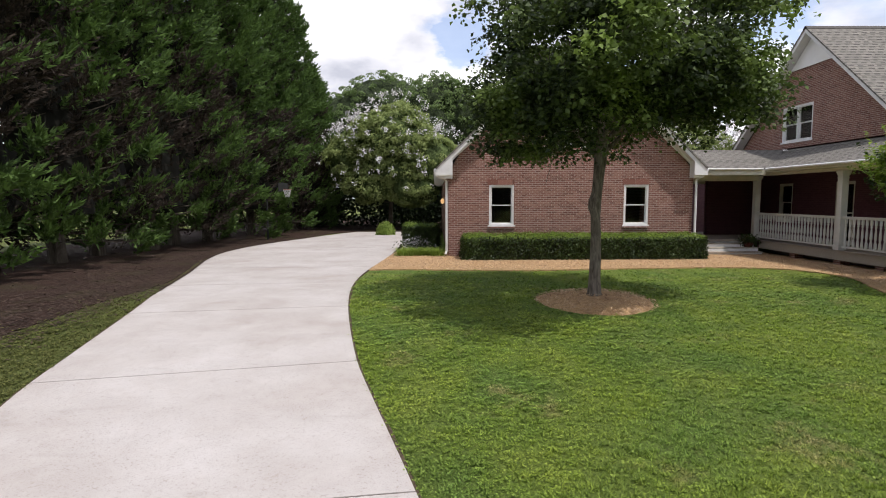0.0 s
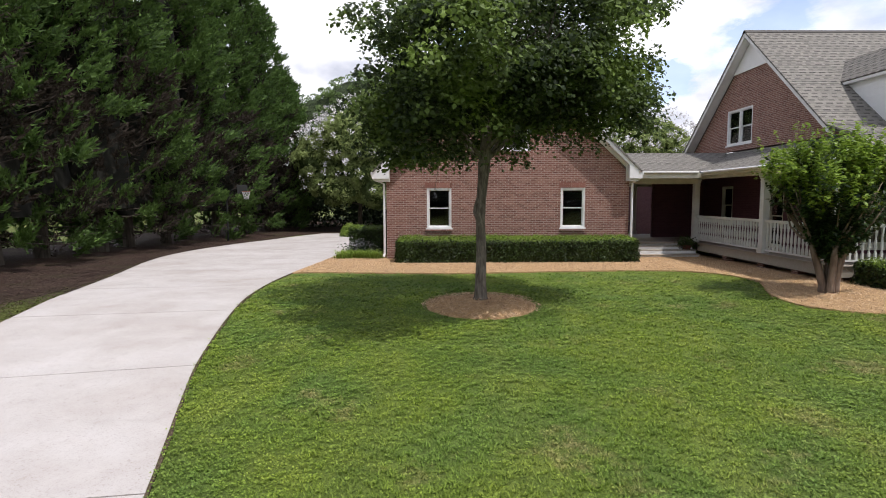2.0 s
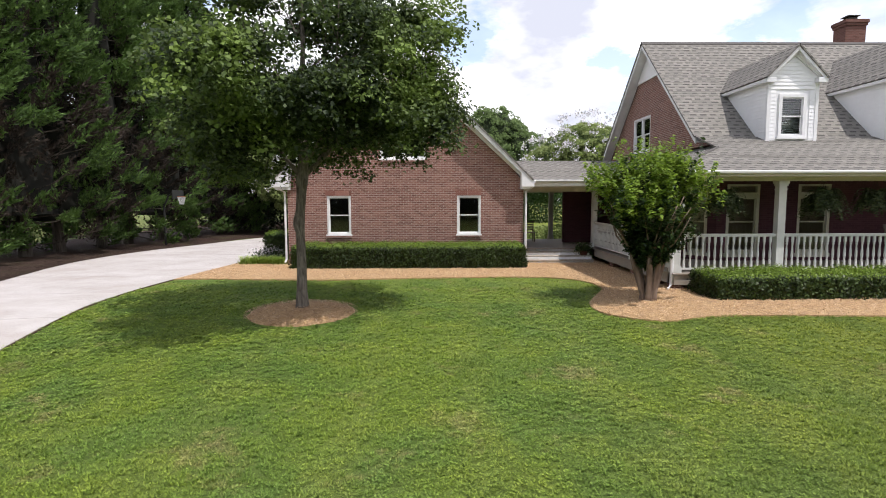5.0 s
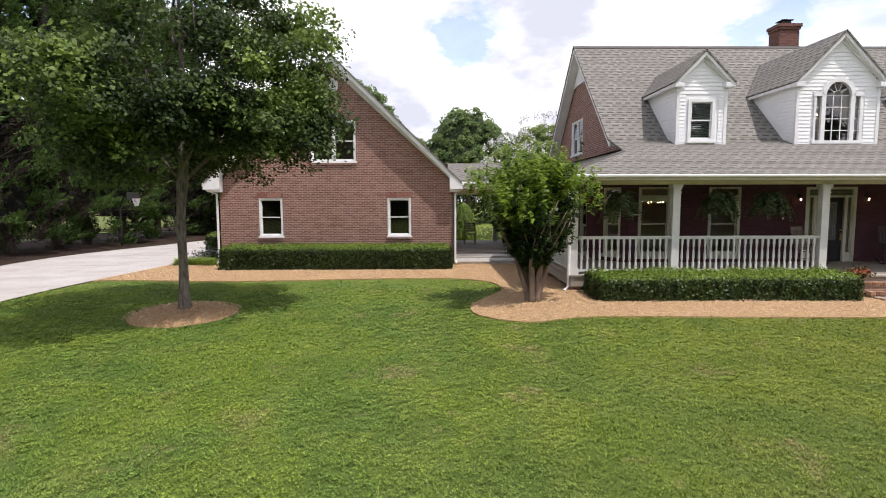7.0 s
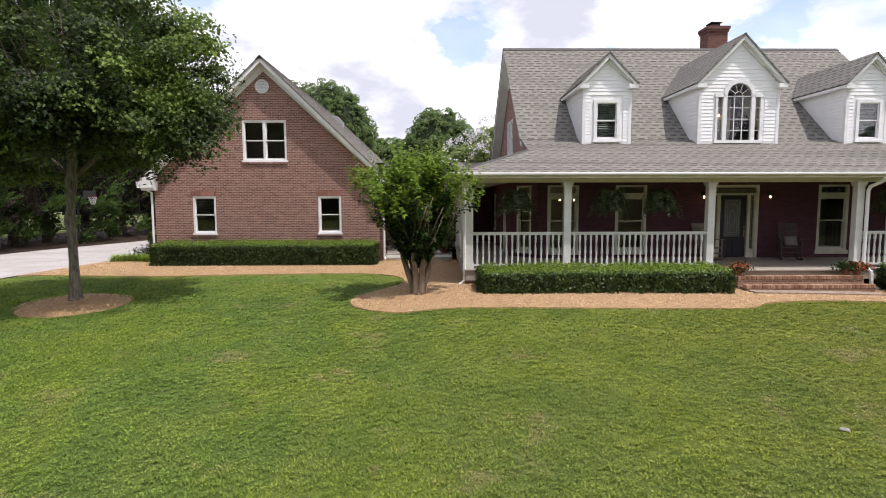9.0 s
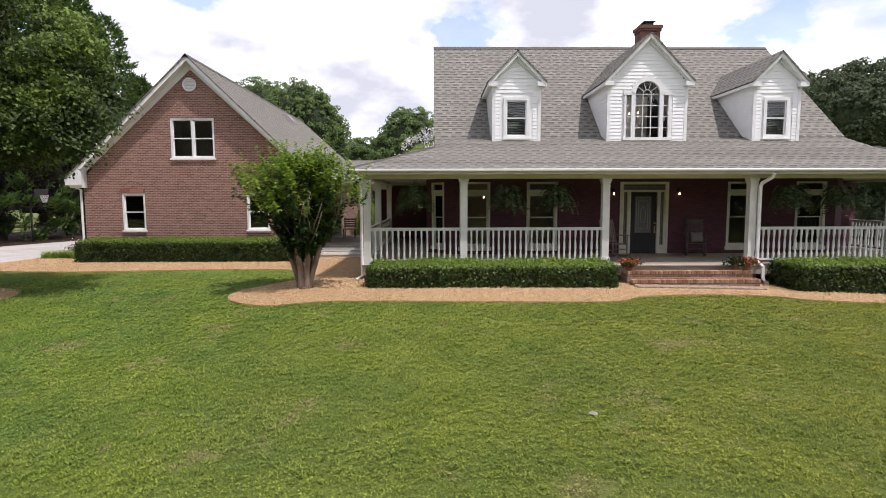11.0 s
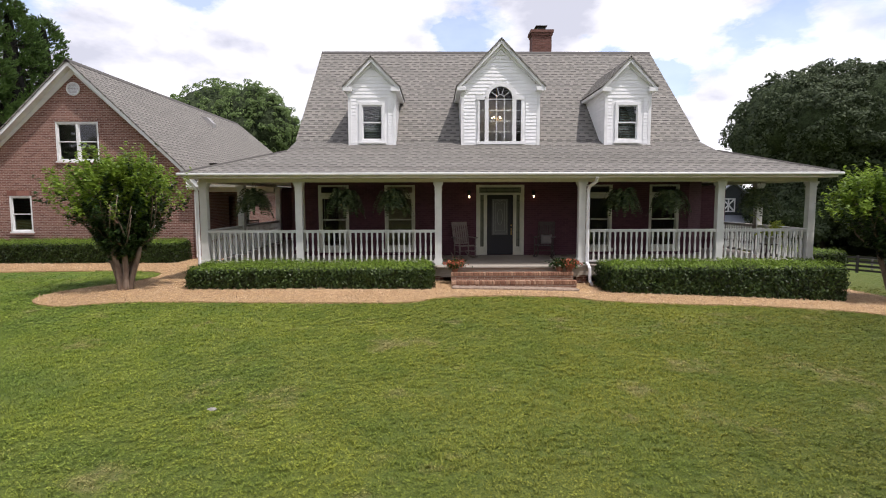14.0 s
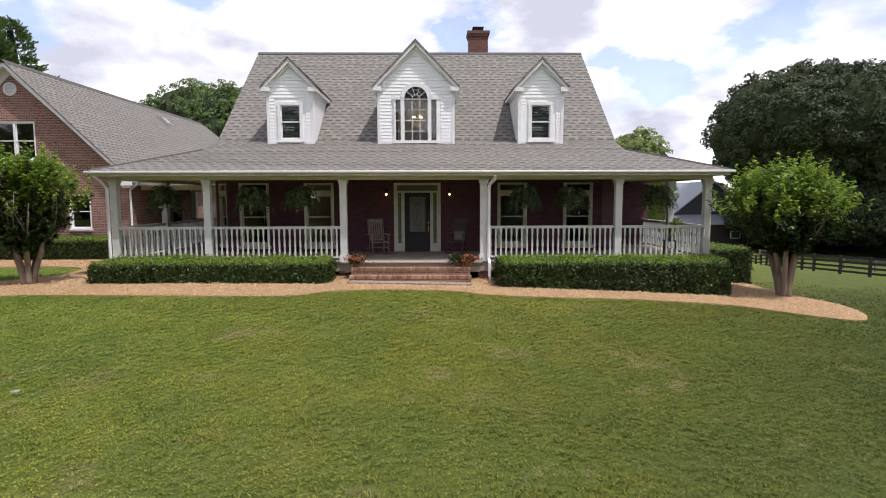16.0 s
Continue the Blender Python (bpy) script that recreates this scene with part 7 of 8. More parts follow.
# bench in the breezeway
t = thing("porch_bench", "grey wooden slatted chair against the breezeway wall", "chair", at=(10.35, 24.4, FLOOR))
for sx in (-0.25, 0.25):
    for sy in (-0.22, 0.22):
        part("leg", boxes((sx - 0.025, sx + 0.025, sy - 0.025, sy + 0.025, 0, 0.44 if sy < 0 else 0.95)), CHAIRM, t)
part("seat", boxes((-0.3, 0.3, -0.26, 0.24, 0.41, 0.445), bevel=0.01), CHAIRM, t)
for k in range(4):
    part("back_slat", boxes((-0.27, 0.27, 0.205, 0.22, 0.52 + k * 0.11, 0.59 + k * 0.11)), CHAIRM, t)
t = thing("plant_pot", "dark red clay pot on the breezeway step", "plant", at=(11.95, 20.82, 0.081))
bm = bmesh.new()
lathe(bm, [(0.1, 0), (0.16, 0.22), (0.17, 0.22), (0.17, 0.26), (0.14, 0.26)], sides=16)
part("pot", bm, plain("dark_red_clay", (0.12, 0.035, 0.025), 0.8), t)
r = np.random.default_rng(500)
leaf_sheet("foliage", np.array([0, 0, 0.36]) + r.normal(0, 1, (420, 3)) * np.array([0.16, 0.16, 0.11]), r.normal(0, 1, (420, 3)), 0.09, 0.05, HEDGE, 501, t)

# basketball hoop among the cypresses
t = thing("basketball_hoop", "grey basketball hoop with a white net by the driveway", "basketball hoop", at=(-8.15, 30.15, ground_z(-8.15, 30.15) - 0.08), rz=62)
bm = bmesh.new()
tube(bm, [(0, 1.3, -0.1), (0, 1.3, 2.3), (0, 0.9, 2.9), (0, 0.12, 3.1)], 0.055, 8)
part("pole", bm, plain("pole_black", (0.02, 0.02, 0.02), 0.5), t)
part("backboard", boxes((-0.36, 0.36, 0.08, 0.12, 2.74, 3.2), bevel=0.01), plain("backboard_grey", (0.018, 0.02, 0.018), 0.6), t)
bm = bmesh.new()
tube(bm, [(0.22 * math.cos(a), -0.2 + 0.22 * math.sin(a), 2.85) for a in [2 * math.pi * k / 16 for k in range(17)]], 0.013, 5)
part("rim", bm, plain("rim_orange", (0.3, 0.08, 0.03), 0.5), t)
bm = bmesh.new()
for k in range(12):
    for s in (1, -1):
        pts = [((0.21 - 0.11 * q) * math.cos(2 * math.pi * (k + s * q * 2.2) / 12), -0.2 + (0.21 - 0.11 * q) * math.sin(2 * math.pi * (k + s * q * 2.2) / 12), 2.85 - 0.42 * q) for q in (0, 0.33, 0.66, 1)]
        tube(bm, pts, 0.011, 4)
part("net", bm, plain("net_white", (0.5, 0.5, 0.5), 0.9), t)

# ---- distance: woods, barn, fences ----
def broad_tree(x, y, lobes, seed, mat, label, n=420, per=30, leaf=0.28, spread=0.42, trunk_r=0.3, name="tree", blossom=None, group="", core=0.84):
    """A free-standing tree: trunk, a few limbs, and a crown of clumps over uneven lobes (given from its foot)."""
    rng = np.random.default_rng(seed)
    z0 = ground_z(x, y)
    t = thing(name, label, "tree", group, (x, y, z0))
    bm = bmesh.new()
    top = max(l[2] for l in lobes)
    low = min(l[2] - l[5] for l in lobes)
    tube(bm, [(0, 0, -0.2), (0, 0, max(0.6, low * 0.6)), (0.05, 0, max(1.2, low + 0.6)), (0, 0.1, top)], trunk_r, 9, [trunk_r * 1.25, trunk_r, trunk_r * 0.8, trunk_r * 0.2])
    for l in lobes:
        limb(bm, (0, 0, max(0.8, low + 0.3)), l[:3], trunk_r * 0.5, 0.04, rng, 0.05, 5, 6)
    part("trunk", bm, BARK, t, smooth=True)
    # billows: round clumps of leaves over the lobes, each lit on its own upper side
    pts, d = lobed_points(rng, lobes, n * 4, 0.84, 0.7)
    depth = np.stack([np.linalg.norm((pts - np.array(l[:3])) / np.array(l[3:]), axis=1) for l in lobes], 1).min(axis=1)
    outer = np.flatnonzero(depth > 0.8)[:n]
    pts, d = pts[outer], d[outer]
    idx = np.repeat(np.arange(len(pts)), per)
    ball = rng.normal(0, 1, (len(idx), 3))
    ball /= np.linalg.norm(ball, axis=1)[:, None]
    ball += d[idx] * 0.55 + np.array([0, 0, 0.3])
    ball /= np.linalg.norm(ball, axis=1)[:, None]
    size = spread * rng.uniform(0.6, 1.35, len(pts))[idx][:, None]
    cen = pts[idx] + ball * size * rng.uniform(0.7, 1.05, (len(idx), 1)) * np.array([1, 1, 0.8])
    leaf_sheet("crown", cen, None, leaf, leaf * 0.75, mat, seed + 1, t, 0.4, facing=ball * 0.8 + np.array([0, 0, 0.25]))
    # solid filler mass behind the clumps, with the inner shade put into its colour
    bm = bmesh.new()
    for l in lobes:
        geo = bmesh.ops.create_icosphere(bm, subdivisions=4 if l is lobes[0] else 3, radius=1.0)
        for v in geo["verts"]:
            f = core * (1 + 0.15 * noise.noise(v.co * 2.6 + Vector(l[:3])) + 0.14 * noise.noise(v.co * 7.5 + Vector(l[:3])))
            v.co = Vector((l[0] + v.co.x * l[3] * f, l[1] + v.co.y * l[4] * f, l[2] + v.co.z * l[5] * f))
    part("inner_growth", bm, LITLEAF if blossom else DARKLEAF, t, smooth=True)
    if blossom:
        up = pts[d[:, 2] > -0.2]
        ci = rng.choice(len(up), 330)
        pick = up[ci] + d[d[:, 2] > -0.2][ci] * 0.75
        bi = np.repeat(np.arange(len(pick)), 12)
        leaf_sheet("blossom", pick[bi] + rng.normal(0, 0.11, (len(bi), 3)) + np.array([0, -0.25, 0.25]), rng.normal(0, 1, (len(bi), 3)), 0.125, 0.095, blossom, seed + 2, t, label="white flower panicles")
    return t


nd = Net("shade_toned_filler")
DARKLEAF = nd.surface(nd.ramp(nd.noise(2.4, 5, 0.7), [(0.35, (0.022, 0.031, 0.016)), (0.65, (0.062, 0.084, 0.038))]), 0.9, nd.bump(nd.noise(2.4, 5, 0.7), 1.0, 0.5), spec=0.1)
nl = Net("pale_toned_filler")
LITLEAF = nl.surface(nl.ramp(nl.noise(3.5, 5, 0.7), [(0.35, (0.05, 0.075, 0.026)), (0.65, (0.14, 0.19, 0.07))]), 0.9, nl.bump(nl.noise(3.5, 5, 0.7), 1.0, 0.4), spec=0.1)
PALE = leaf_mat("pale_leaves", (0.13, 0.175, 0.06), (0.2, 0.255, 0.085), (0.3, 0.36, 0.13), 0.38, 0.6, 0.6)
MIDTREE = leaf_mat("airy_leaves", (0.075, 0.115, 0.045), (0.115, 0.17, 0.06), (0.17, 0.24, 0.08), 0.3, 0.6, 0.4)
GLOOM = leaf_mat("canopy_shade_leaves", (0.006, 0.011, 0.005), (0.012, 0.022, 0.008), (0.024, 0.042, 0.013), 0.1, 0.6, 0.4)
FAROAK = leaf_mat("distant_oak_leaves", (0.048, 0.064, 0.038), (0.066, 0.086, 0.046), (0.086, 0.11, 0.056), 0.2, 0.7, 0.15)
# white-flowering crape myrtles behind the garage and breezeway
broad_tree(-3.3, 41.0, [(0, 0, 6.2, 3.4, 3.2, 2.4), (-1.4, -1.2, 3.2, 1.9, 1.6, 1.2), (1.7, -1.0, 3.0, 1.9, 1.6, 1.3), (-2.4, 0, 5.0, 2.4, 2.4, 2.0), (2.6, 0, 5.0, 2.5, 2.4, 2.0), (0, -0.8, 4.2, 2.8, 2.0, 1.3), (0.6, 0, 7.6, 2.2, 2.0, 1.4)], 601, PALE, "white-flowering crape myrtle beyond the driveway", 800, 60, 0.17, 0.42, 0.16, "flowering_tree", PETAL, "", 0.88)
broad_tree(16.5, 37.5, [(0, 0, 5.4, 2.9, 2.4, 2.2), (-2.0, 0, 4.8, 2.0, 1.8, 1.6), (1.9, 0.3, 4.9, 2.0, 1.8, 1.7)], 602, PALE, "white-flowering crape myrtle behind the breezeway", 800, 60, 0.15, 0.36, 0.12, "flowering_tree", PETAL, "", 0.92)
# trees behind
FAR = [(-5.5, 63.0, 8.0, 16.5, 611, OAK), (-14.0, 66.0, 6.0, 14.0, 612, OAK), (0.2, 56.0, 5.0, 14.9, 613, OAK), (12.2, 57.0, 4.6, 12.2, 614, FAROAK), (16.5, 62.0, 4.5, 10.0, 615, OAK), (5.5, 70.0, 5.0, 10.5, 616, FAROAK), (46.0, 62.0, 4.4, 14.3, 617, PALE), (53.5, 80.0, 4.5, 11.5, 618, OAK), (36.0, 74.0, 5.0, 10.0, 619, FAROAK), (24.0, 72.0, 6.0, 10.0, 620, OAK)]
for x, y, r, h, seed, mat in FAR:
    rr = random.Random(seed)
    lobes = [(0, 0, h * 0.62, r * 0.8, r * 0.8, h * 0.36)] + [(r * 0.55 * math.cos(a), r * 0.55 * math.sin(a), h * rr.uniform(0.42, 0.72), r * rr.uniform(0.4, 0.55), r * rr.uniform(0.4, 0.55), h * rr.uniform(0.18, 0.26)) for a in [2 * math.pi * k / 6 + seed for k in range(6)]]
    broad_tree(x, y, lobes, seed, MIDTREE if mat is not PALE else mat, "full green broadleaf tree standing behind the buildings", *((620, 52, 0.2, 0.46) if seed in (611, 613, 614, 616, 617) else (400, 22, 0.34, 0.5)), 0.3, "tree", None, "far trees")
# great oaks to the east
for x, y, r, h, seed in ((79.0, 82.0, 13.4, 30.0, 631), (97.0, 88.0, 15.0, 32.0, 632), (91.0, 72.0, 12.0, 28.0, 633), (112.0, 92.0, 15.0, 30.0, 635)):
    rr = random.Random(seed)
    lobes = [(0, 0, h * 0.55, r * 0.82, r * 0.8, h * 0.4)] + [(r * 0.62 * math.cos(a), r * 0.62 * math.sin(a), h * rr.uniform(0.3, 0.68), r * rr.uniform(0.36, 0.5), r * rr.uniform(0.36, 0.5), h * rr.uniform(0.16, 0.24)) for a in [2 * math.pi * k / 9 + seed for k in range(9)]] + [(r * 0.5 * math.cos(a), r * 0.5 * math.sin(a), h * 0.2, r * 0.5, r * 0.5, h * 0.14) for a in (0.4, 2.0, 3.6, 5.2)]
    broad_tree(x, y, lobes, seed, FAROAK, "great dark oak on the far side of the paddock", 1700, 55, 0.4, 1.05, 0.7, "oak_tree", None, "great oaks", 0.86)

# understorey that closes the view below the crowns
def thicket(x0, x1, y, h, seed, label, n, mat=None, depth=3.0, leaf=0.3):
    rng = np.random.default_rng(seed)
    u = rng.uniform(0, 1, n)
    px = x0 + u * (x1 - x0)
    py = y + rng.normal(0, depth * 0.35, n)
    hh = np.array([h * (0.7 + 0.5 * noise.noise((a * 0.18, seed * 1.3, 0.0))) for a in px])
    pz = np.array([ground_z(a, b) for a, b in zip(px, py)]) + hh * rng.uniform(0, 1, n) ** 0.8
    ob = leaf_sheet("thicket", np.stack([px, py, pz], 1), rng.normal(0, 1, (n, 3)) + np.array([0, -0.4, 0.2]), leaf, leaf * 0.7, mat or OAK, seed, None, 0.4)
    return tagged(ob, label, "shrubs", kind="stuff")


# First thicket is coloured dark to stand in for shade under the canopy.
thicket(-13, 3, 47.0, 6.0, 701, "shrubby undergrowth toned dark for canopy shade beyond the driveway", 14000, GLOOM, 4.0, 0.3)
thicket(4, 22, 60.0, 8.0, 702, "green shrubs beyond the breezeway", 14000, OAK, 3.0, 0.24)
def cone_shrub(x, y, r, h, seed, label):
    rng = np.random.default_rng(seed)
    t = thing("cone_shrub", label, "shrub")
    z0 = ground_z(x, y)
    bm = bmesh.new()
    lathe(bm, [(r * 0.7, z0), (r * 0.85, z0 + h * 0.25), (r * 0.6, z0 + h * 0.6), (0.05, z0 + h * 0.92)], (x, y, 0), 12)
    # Solid core whose dark colour is the shrub's inner shade.
    part("inner_growth", bm, plain("shrub_core_shade", (0.02, 0.025, 0.01), 0.9), t)
    n = 7000
    q, a = rng.uniform(0, 1, n) ** 1.3, rng.uniform(0, 2 * np.pi, n)
    rr = r * np.minimum(1.0, 0.85 + q * 0.6) * np.sqrt(np.maximum(0, 1 - q ** 2.2)) * rng.normal(1, 0.06, n)
    face = np.stack([np.cos(a), np.sin(a), 0.25 + 0.9 * q], 1)
    leaf_sheet("foliage", np.stack([x + rr * np.cos(a), y + rr * np.sin(a), z0 + h * q], 1), None, 0.08, 0.05, LITHEDGE, seed, t, 0.35, facing=face)
    return t


cone_shrub(10.4, 31.0, 0.75, 2.45, 720, "clipped green cone of a shrub behind the breezeway")
thicket(10.5, 14.5, 34.0, 1.5, 706, "low pale shrubs behind the breezeway", 2500, PALE, 1.2, 0.13)
thicket(40, 130, 104.0, 13.0, 703, "dark wood edge beyond the paddock", 16000, FAROAK, 6.0, 0.7)
thicket(-60, 60, 120.0, 8.0, 704, "distant wood edge", 7000, FAROAK, 6.0, 0.7)
# Unseen leaf screen added behind the camera to darken the window reflections.
thicket(-90, 90, -46.0, 20.0, 707, "unseen leaf screen added behind the camera for window reflections", 24000, FAROAK, 5.0, 1.5)
thicket(58, 100, 96.0, 12.0, 708, "dark undergrowth below the great oaks", 9000, FAROAK, 4.0, 0.9)
thicket(-90, -34, 60.0, 9.0, 705, "wood edge west of the cypress row", 9000, FAROAK, 6.0, 0.7)
YELLOWG = leaf_mat("yellow_green", (0.1, 0.16, 0.03), (0.16, 0.24, 0.04), (0.25, 0.33, 0.07), 0.3)
rng_b = np.random.default_rng(710)
bd = rng_b.normal(0, 1, (1600, 3))
bd /= np.linalg.norm(bd, axis=1)[:, None]
bd[:, 2] = np.abs(bd[:, 2])
bush = leaf_sheet("yellow_green_shrub", np.array([-3.1, 34.5, ground_z(-3.1, 34.5)]) + bd * np.array([0.62, 0.6, 0.85]) * rng_b.uniform(0.6, 1.05, (1600, 1)), None, 0.14, 0.07, YELLOWG, 711, None, 0.4, facing=bd + np.array([0, 0, 0.3]))
tagged(bush, "yellow-green shrub at the end of the driveway", "shrub")

# barn beyond the paddock
METALROOF = plain("pale_metal_roof", (0.26, 0.275, 0.3), 0.5)
BARNW = wood_mat("dark_slate_barn_boards", (0.032, 0.036, 0.04), (0.05, 0.056, 0.06), 0.8)
BARNB = wood_mat("brown_barn_boards", (0.02, 0.015, 0.013), (0.035, 0.026, 0.022), 0.8)
bx, by, bz = 66.5, 85.0, -6.2
barn = thing("barn", "dark slate barn with pale metal roof and white crossed door", "barn", at=(bx, by, bz))
barn.scale = (1.16, 1.16, 1.16)
bm = bmesh.new()
prism(bm, [(-5.5, 2.2), (-5.5, 5.0), (0, 9.3), (5.5, 5.0), (5.5, 2.2)], "y", 0, 14)
part("gable_wall", bm, BARNW, barn)
for s in (-1, 1):
    bm = bmesh.new()
    prism(bm, [(s * 5.9, 4.75), (s * 5.9, 4.9), (0, 9.6), (0, 9.4)], "y", -0.5, 14.5)
    part("roof_slope", bm, METALROOF, barn)
bm = bmesh.new()
prism(bm, [(-3.6, 3.75), (-3.6, 3.9), (0.0, 5.0), (0.0, 4.8)], "x", -8.5, 8.0)
part("lean_to_roof", bm, METALROOF, barn)
part("lower_wall", boxes((-8.2, 7.7, -3.2, 0.0, -1.5, 3.85)), BARNB, barn)
part("window_frame", boxes((0.9, 2.3, -3.24, -3.21, 1.9, 2.9)), WHITE, barn)
part("pane", boxes((1.05, 2.15, -3.26, -3.242, 2.0, 2.8)), plain("dull_glass", (0.05, 0.06, 0.06), 0.2), barn)
# loft door: white frame, upright and two crossed braces
lx, lz, lw = -0.5, 6.36, 0.93
bm = boxes((lx - lw, lx + lw, -0.1, -0.02, lz + lw - 0.16, lz + lw), (lx - lw, lx + lw, -0.1, -0.02, lz - lw, lz - lw + 0.16), (lx - lw, lx - lw + 0.16, -0.1, -0.02, lz - lw, lz + lw), (lx + lw - 0.16, lx + lw, -0.1, -0.02, lz - lw, lz + lw),
           (lx - 0.09, lx + 0.09, -0.09, -0.02, lz - lw, lz + lw))
for s in (-1, 1):
    prism(bm, [(lx - s * 0.86, lz - 0.75), (lx - s * 0.7, lz - 0.86), (lx + s * 0.86, lz + 0.75), (lx + s * 0.7, lz + 0.86)], "y", -0.12, -0.03)
part("loft_door", bm, WHITE, barn, "white crossed loft door frame")

# black board fence along the paddock
BLACKF = wood_mat("black_fence_boards", (0.018, 0.016, 0.014), (0.035, 0.03, 0.026), 0.8)
GREYF = wood_mat("grey_fence_boards", (0.12, 0.11, 0.1), (0.18, 0.165, 0.15), 0.8)


def board_fence(line, mat, label, gap=2.4, rails=4, h=1.3):
    t = thing("board_fence", label, "fence", "paddock fences")
    pts = []
    for a, b in zip(line, line[1:]):
        a, b = Vector(a), Vector(b)
        k = max(1, int(round((b - a).length / gap)))
        pts += [a.lerp(b, i / k) for i in range(k)]
    pts.append(Vector(line[-1]))
    for p in pts:
        z = ground_z(p.x, p.y)
        part("post", boxes((p.x - 0.07, p.x + 0.07, p.y - 0.07, p.y + 0.07, z - 0.2, z + h)), mat, t)
    for p, q in zip(pts, pts[1:]):
        za, zb = ground_z(p.x, p.y), ground_z(q.x, q.y)
        n = Vector((-(q - p).y, (q - p).x)).normalized() * 0.085
        for r in range(rails):
            w = 0.22 + r * (h - 0.34) / (rails - 1)
            bm = bmesh.new()
            v = []
            for (s, z) in ((p, za), (q, zb)):
                for off in (n * 1.0, n * 1.35):
                    for dz in (-0.07, 0.07):
                        v.append(bm.verts.new((s.x - off.x, s.y - off.y, z + w + dz)))
            for f in ((0, 1, 5, 4), (2, 6, 7, 3), (0, 4, 6, 2), (1, 3, 7, 5), (0, 2, 3, 1), (4, 5, 7, 6)):
                bm.faces.new([v[i] for i in f])
            part("rail", bm, mat, t)
    return t


board_fence([(51.5, 24.0), (50.2, 32.0), (50.0, 37.0), (52.5, 46.0), (57.0, 58.0), (64.0, 72.0)], BLACKF, "black four-board paddock fence on the falling lawn")
board_fence([(80.0, 50.0), (70.0, 56.0), (62.0, 64.0)], GREYF, "weathered grey board fence across the paddock", 3.0, 3)

# ---- grass blades over the lawn ----
def inside(px, py, poly):
    hit = np.zeros(len(px), dtype=bool)
    k = len(poly)
    for i in range(k):
        (ax, ay), (bx_, by_) = poly[i], poly[(i + 1) % k]
        if ay == by_:
            continue
        hit ^= ((ay > py) != (by_ > py)) & (px < (bx_ - ax) * (py - ay) / (by_ - ay) + ax)
    return hit


def ground_np(x, y):
    yy = np.maximum(y, 2.9001)
    z = np.where(y < 11.5, np.where(y > 2.9, -0.40 + 0.4 * (1 - (np.maximum(11.5 - yy, 0) / 8.6) ** 1.12), -0.4 - 0.012 * (2.9 - y)), -0.012 * np.minimum(np.maximum(y - 11.5, 0), 20))
    z = z - np.where(x > 15, np.where(x < 30, 0.0018 * (x - 15) ** 2, 0.405 + 0.054 * (np.minimum(x, 80) - 30) + np.minimum(3.0, 0.0028 * np.maximum(x - 30, 0) * np.maximum(0.0, y - 12))), 0)
    return z


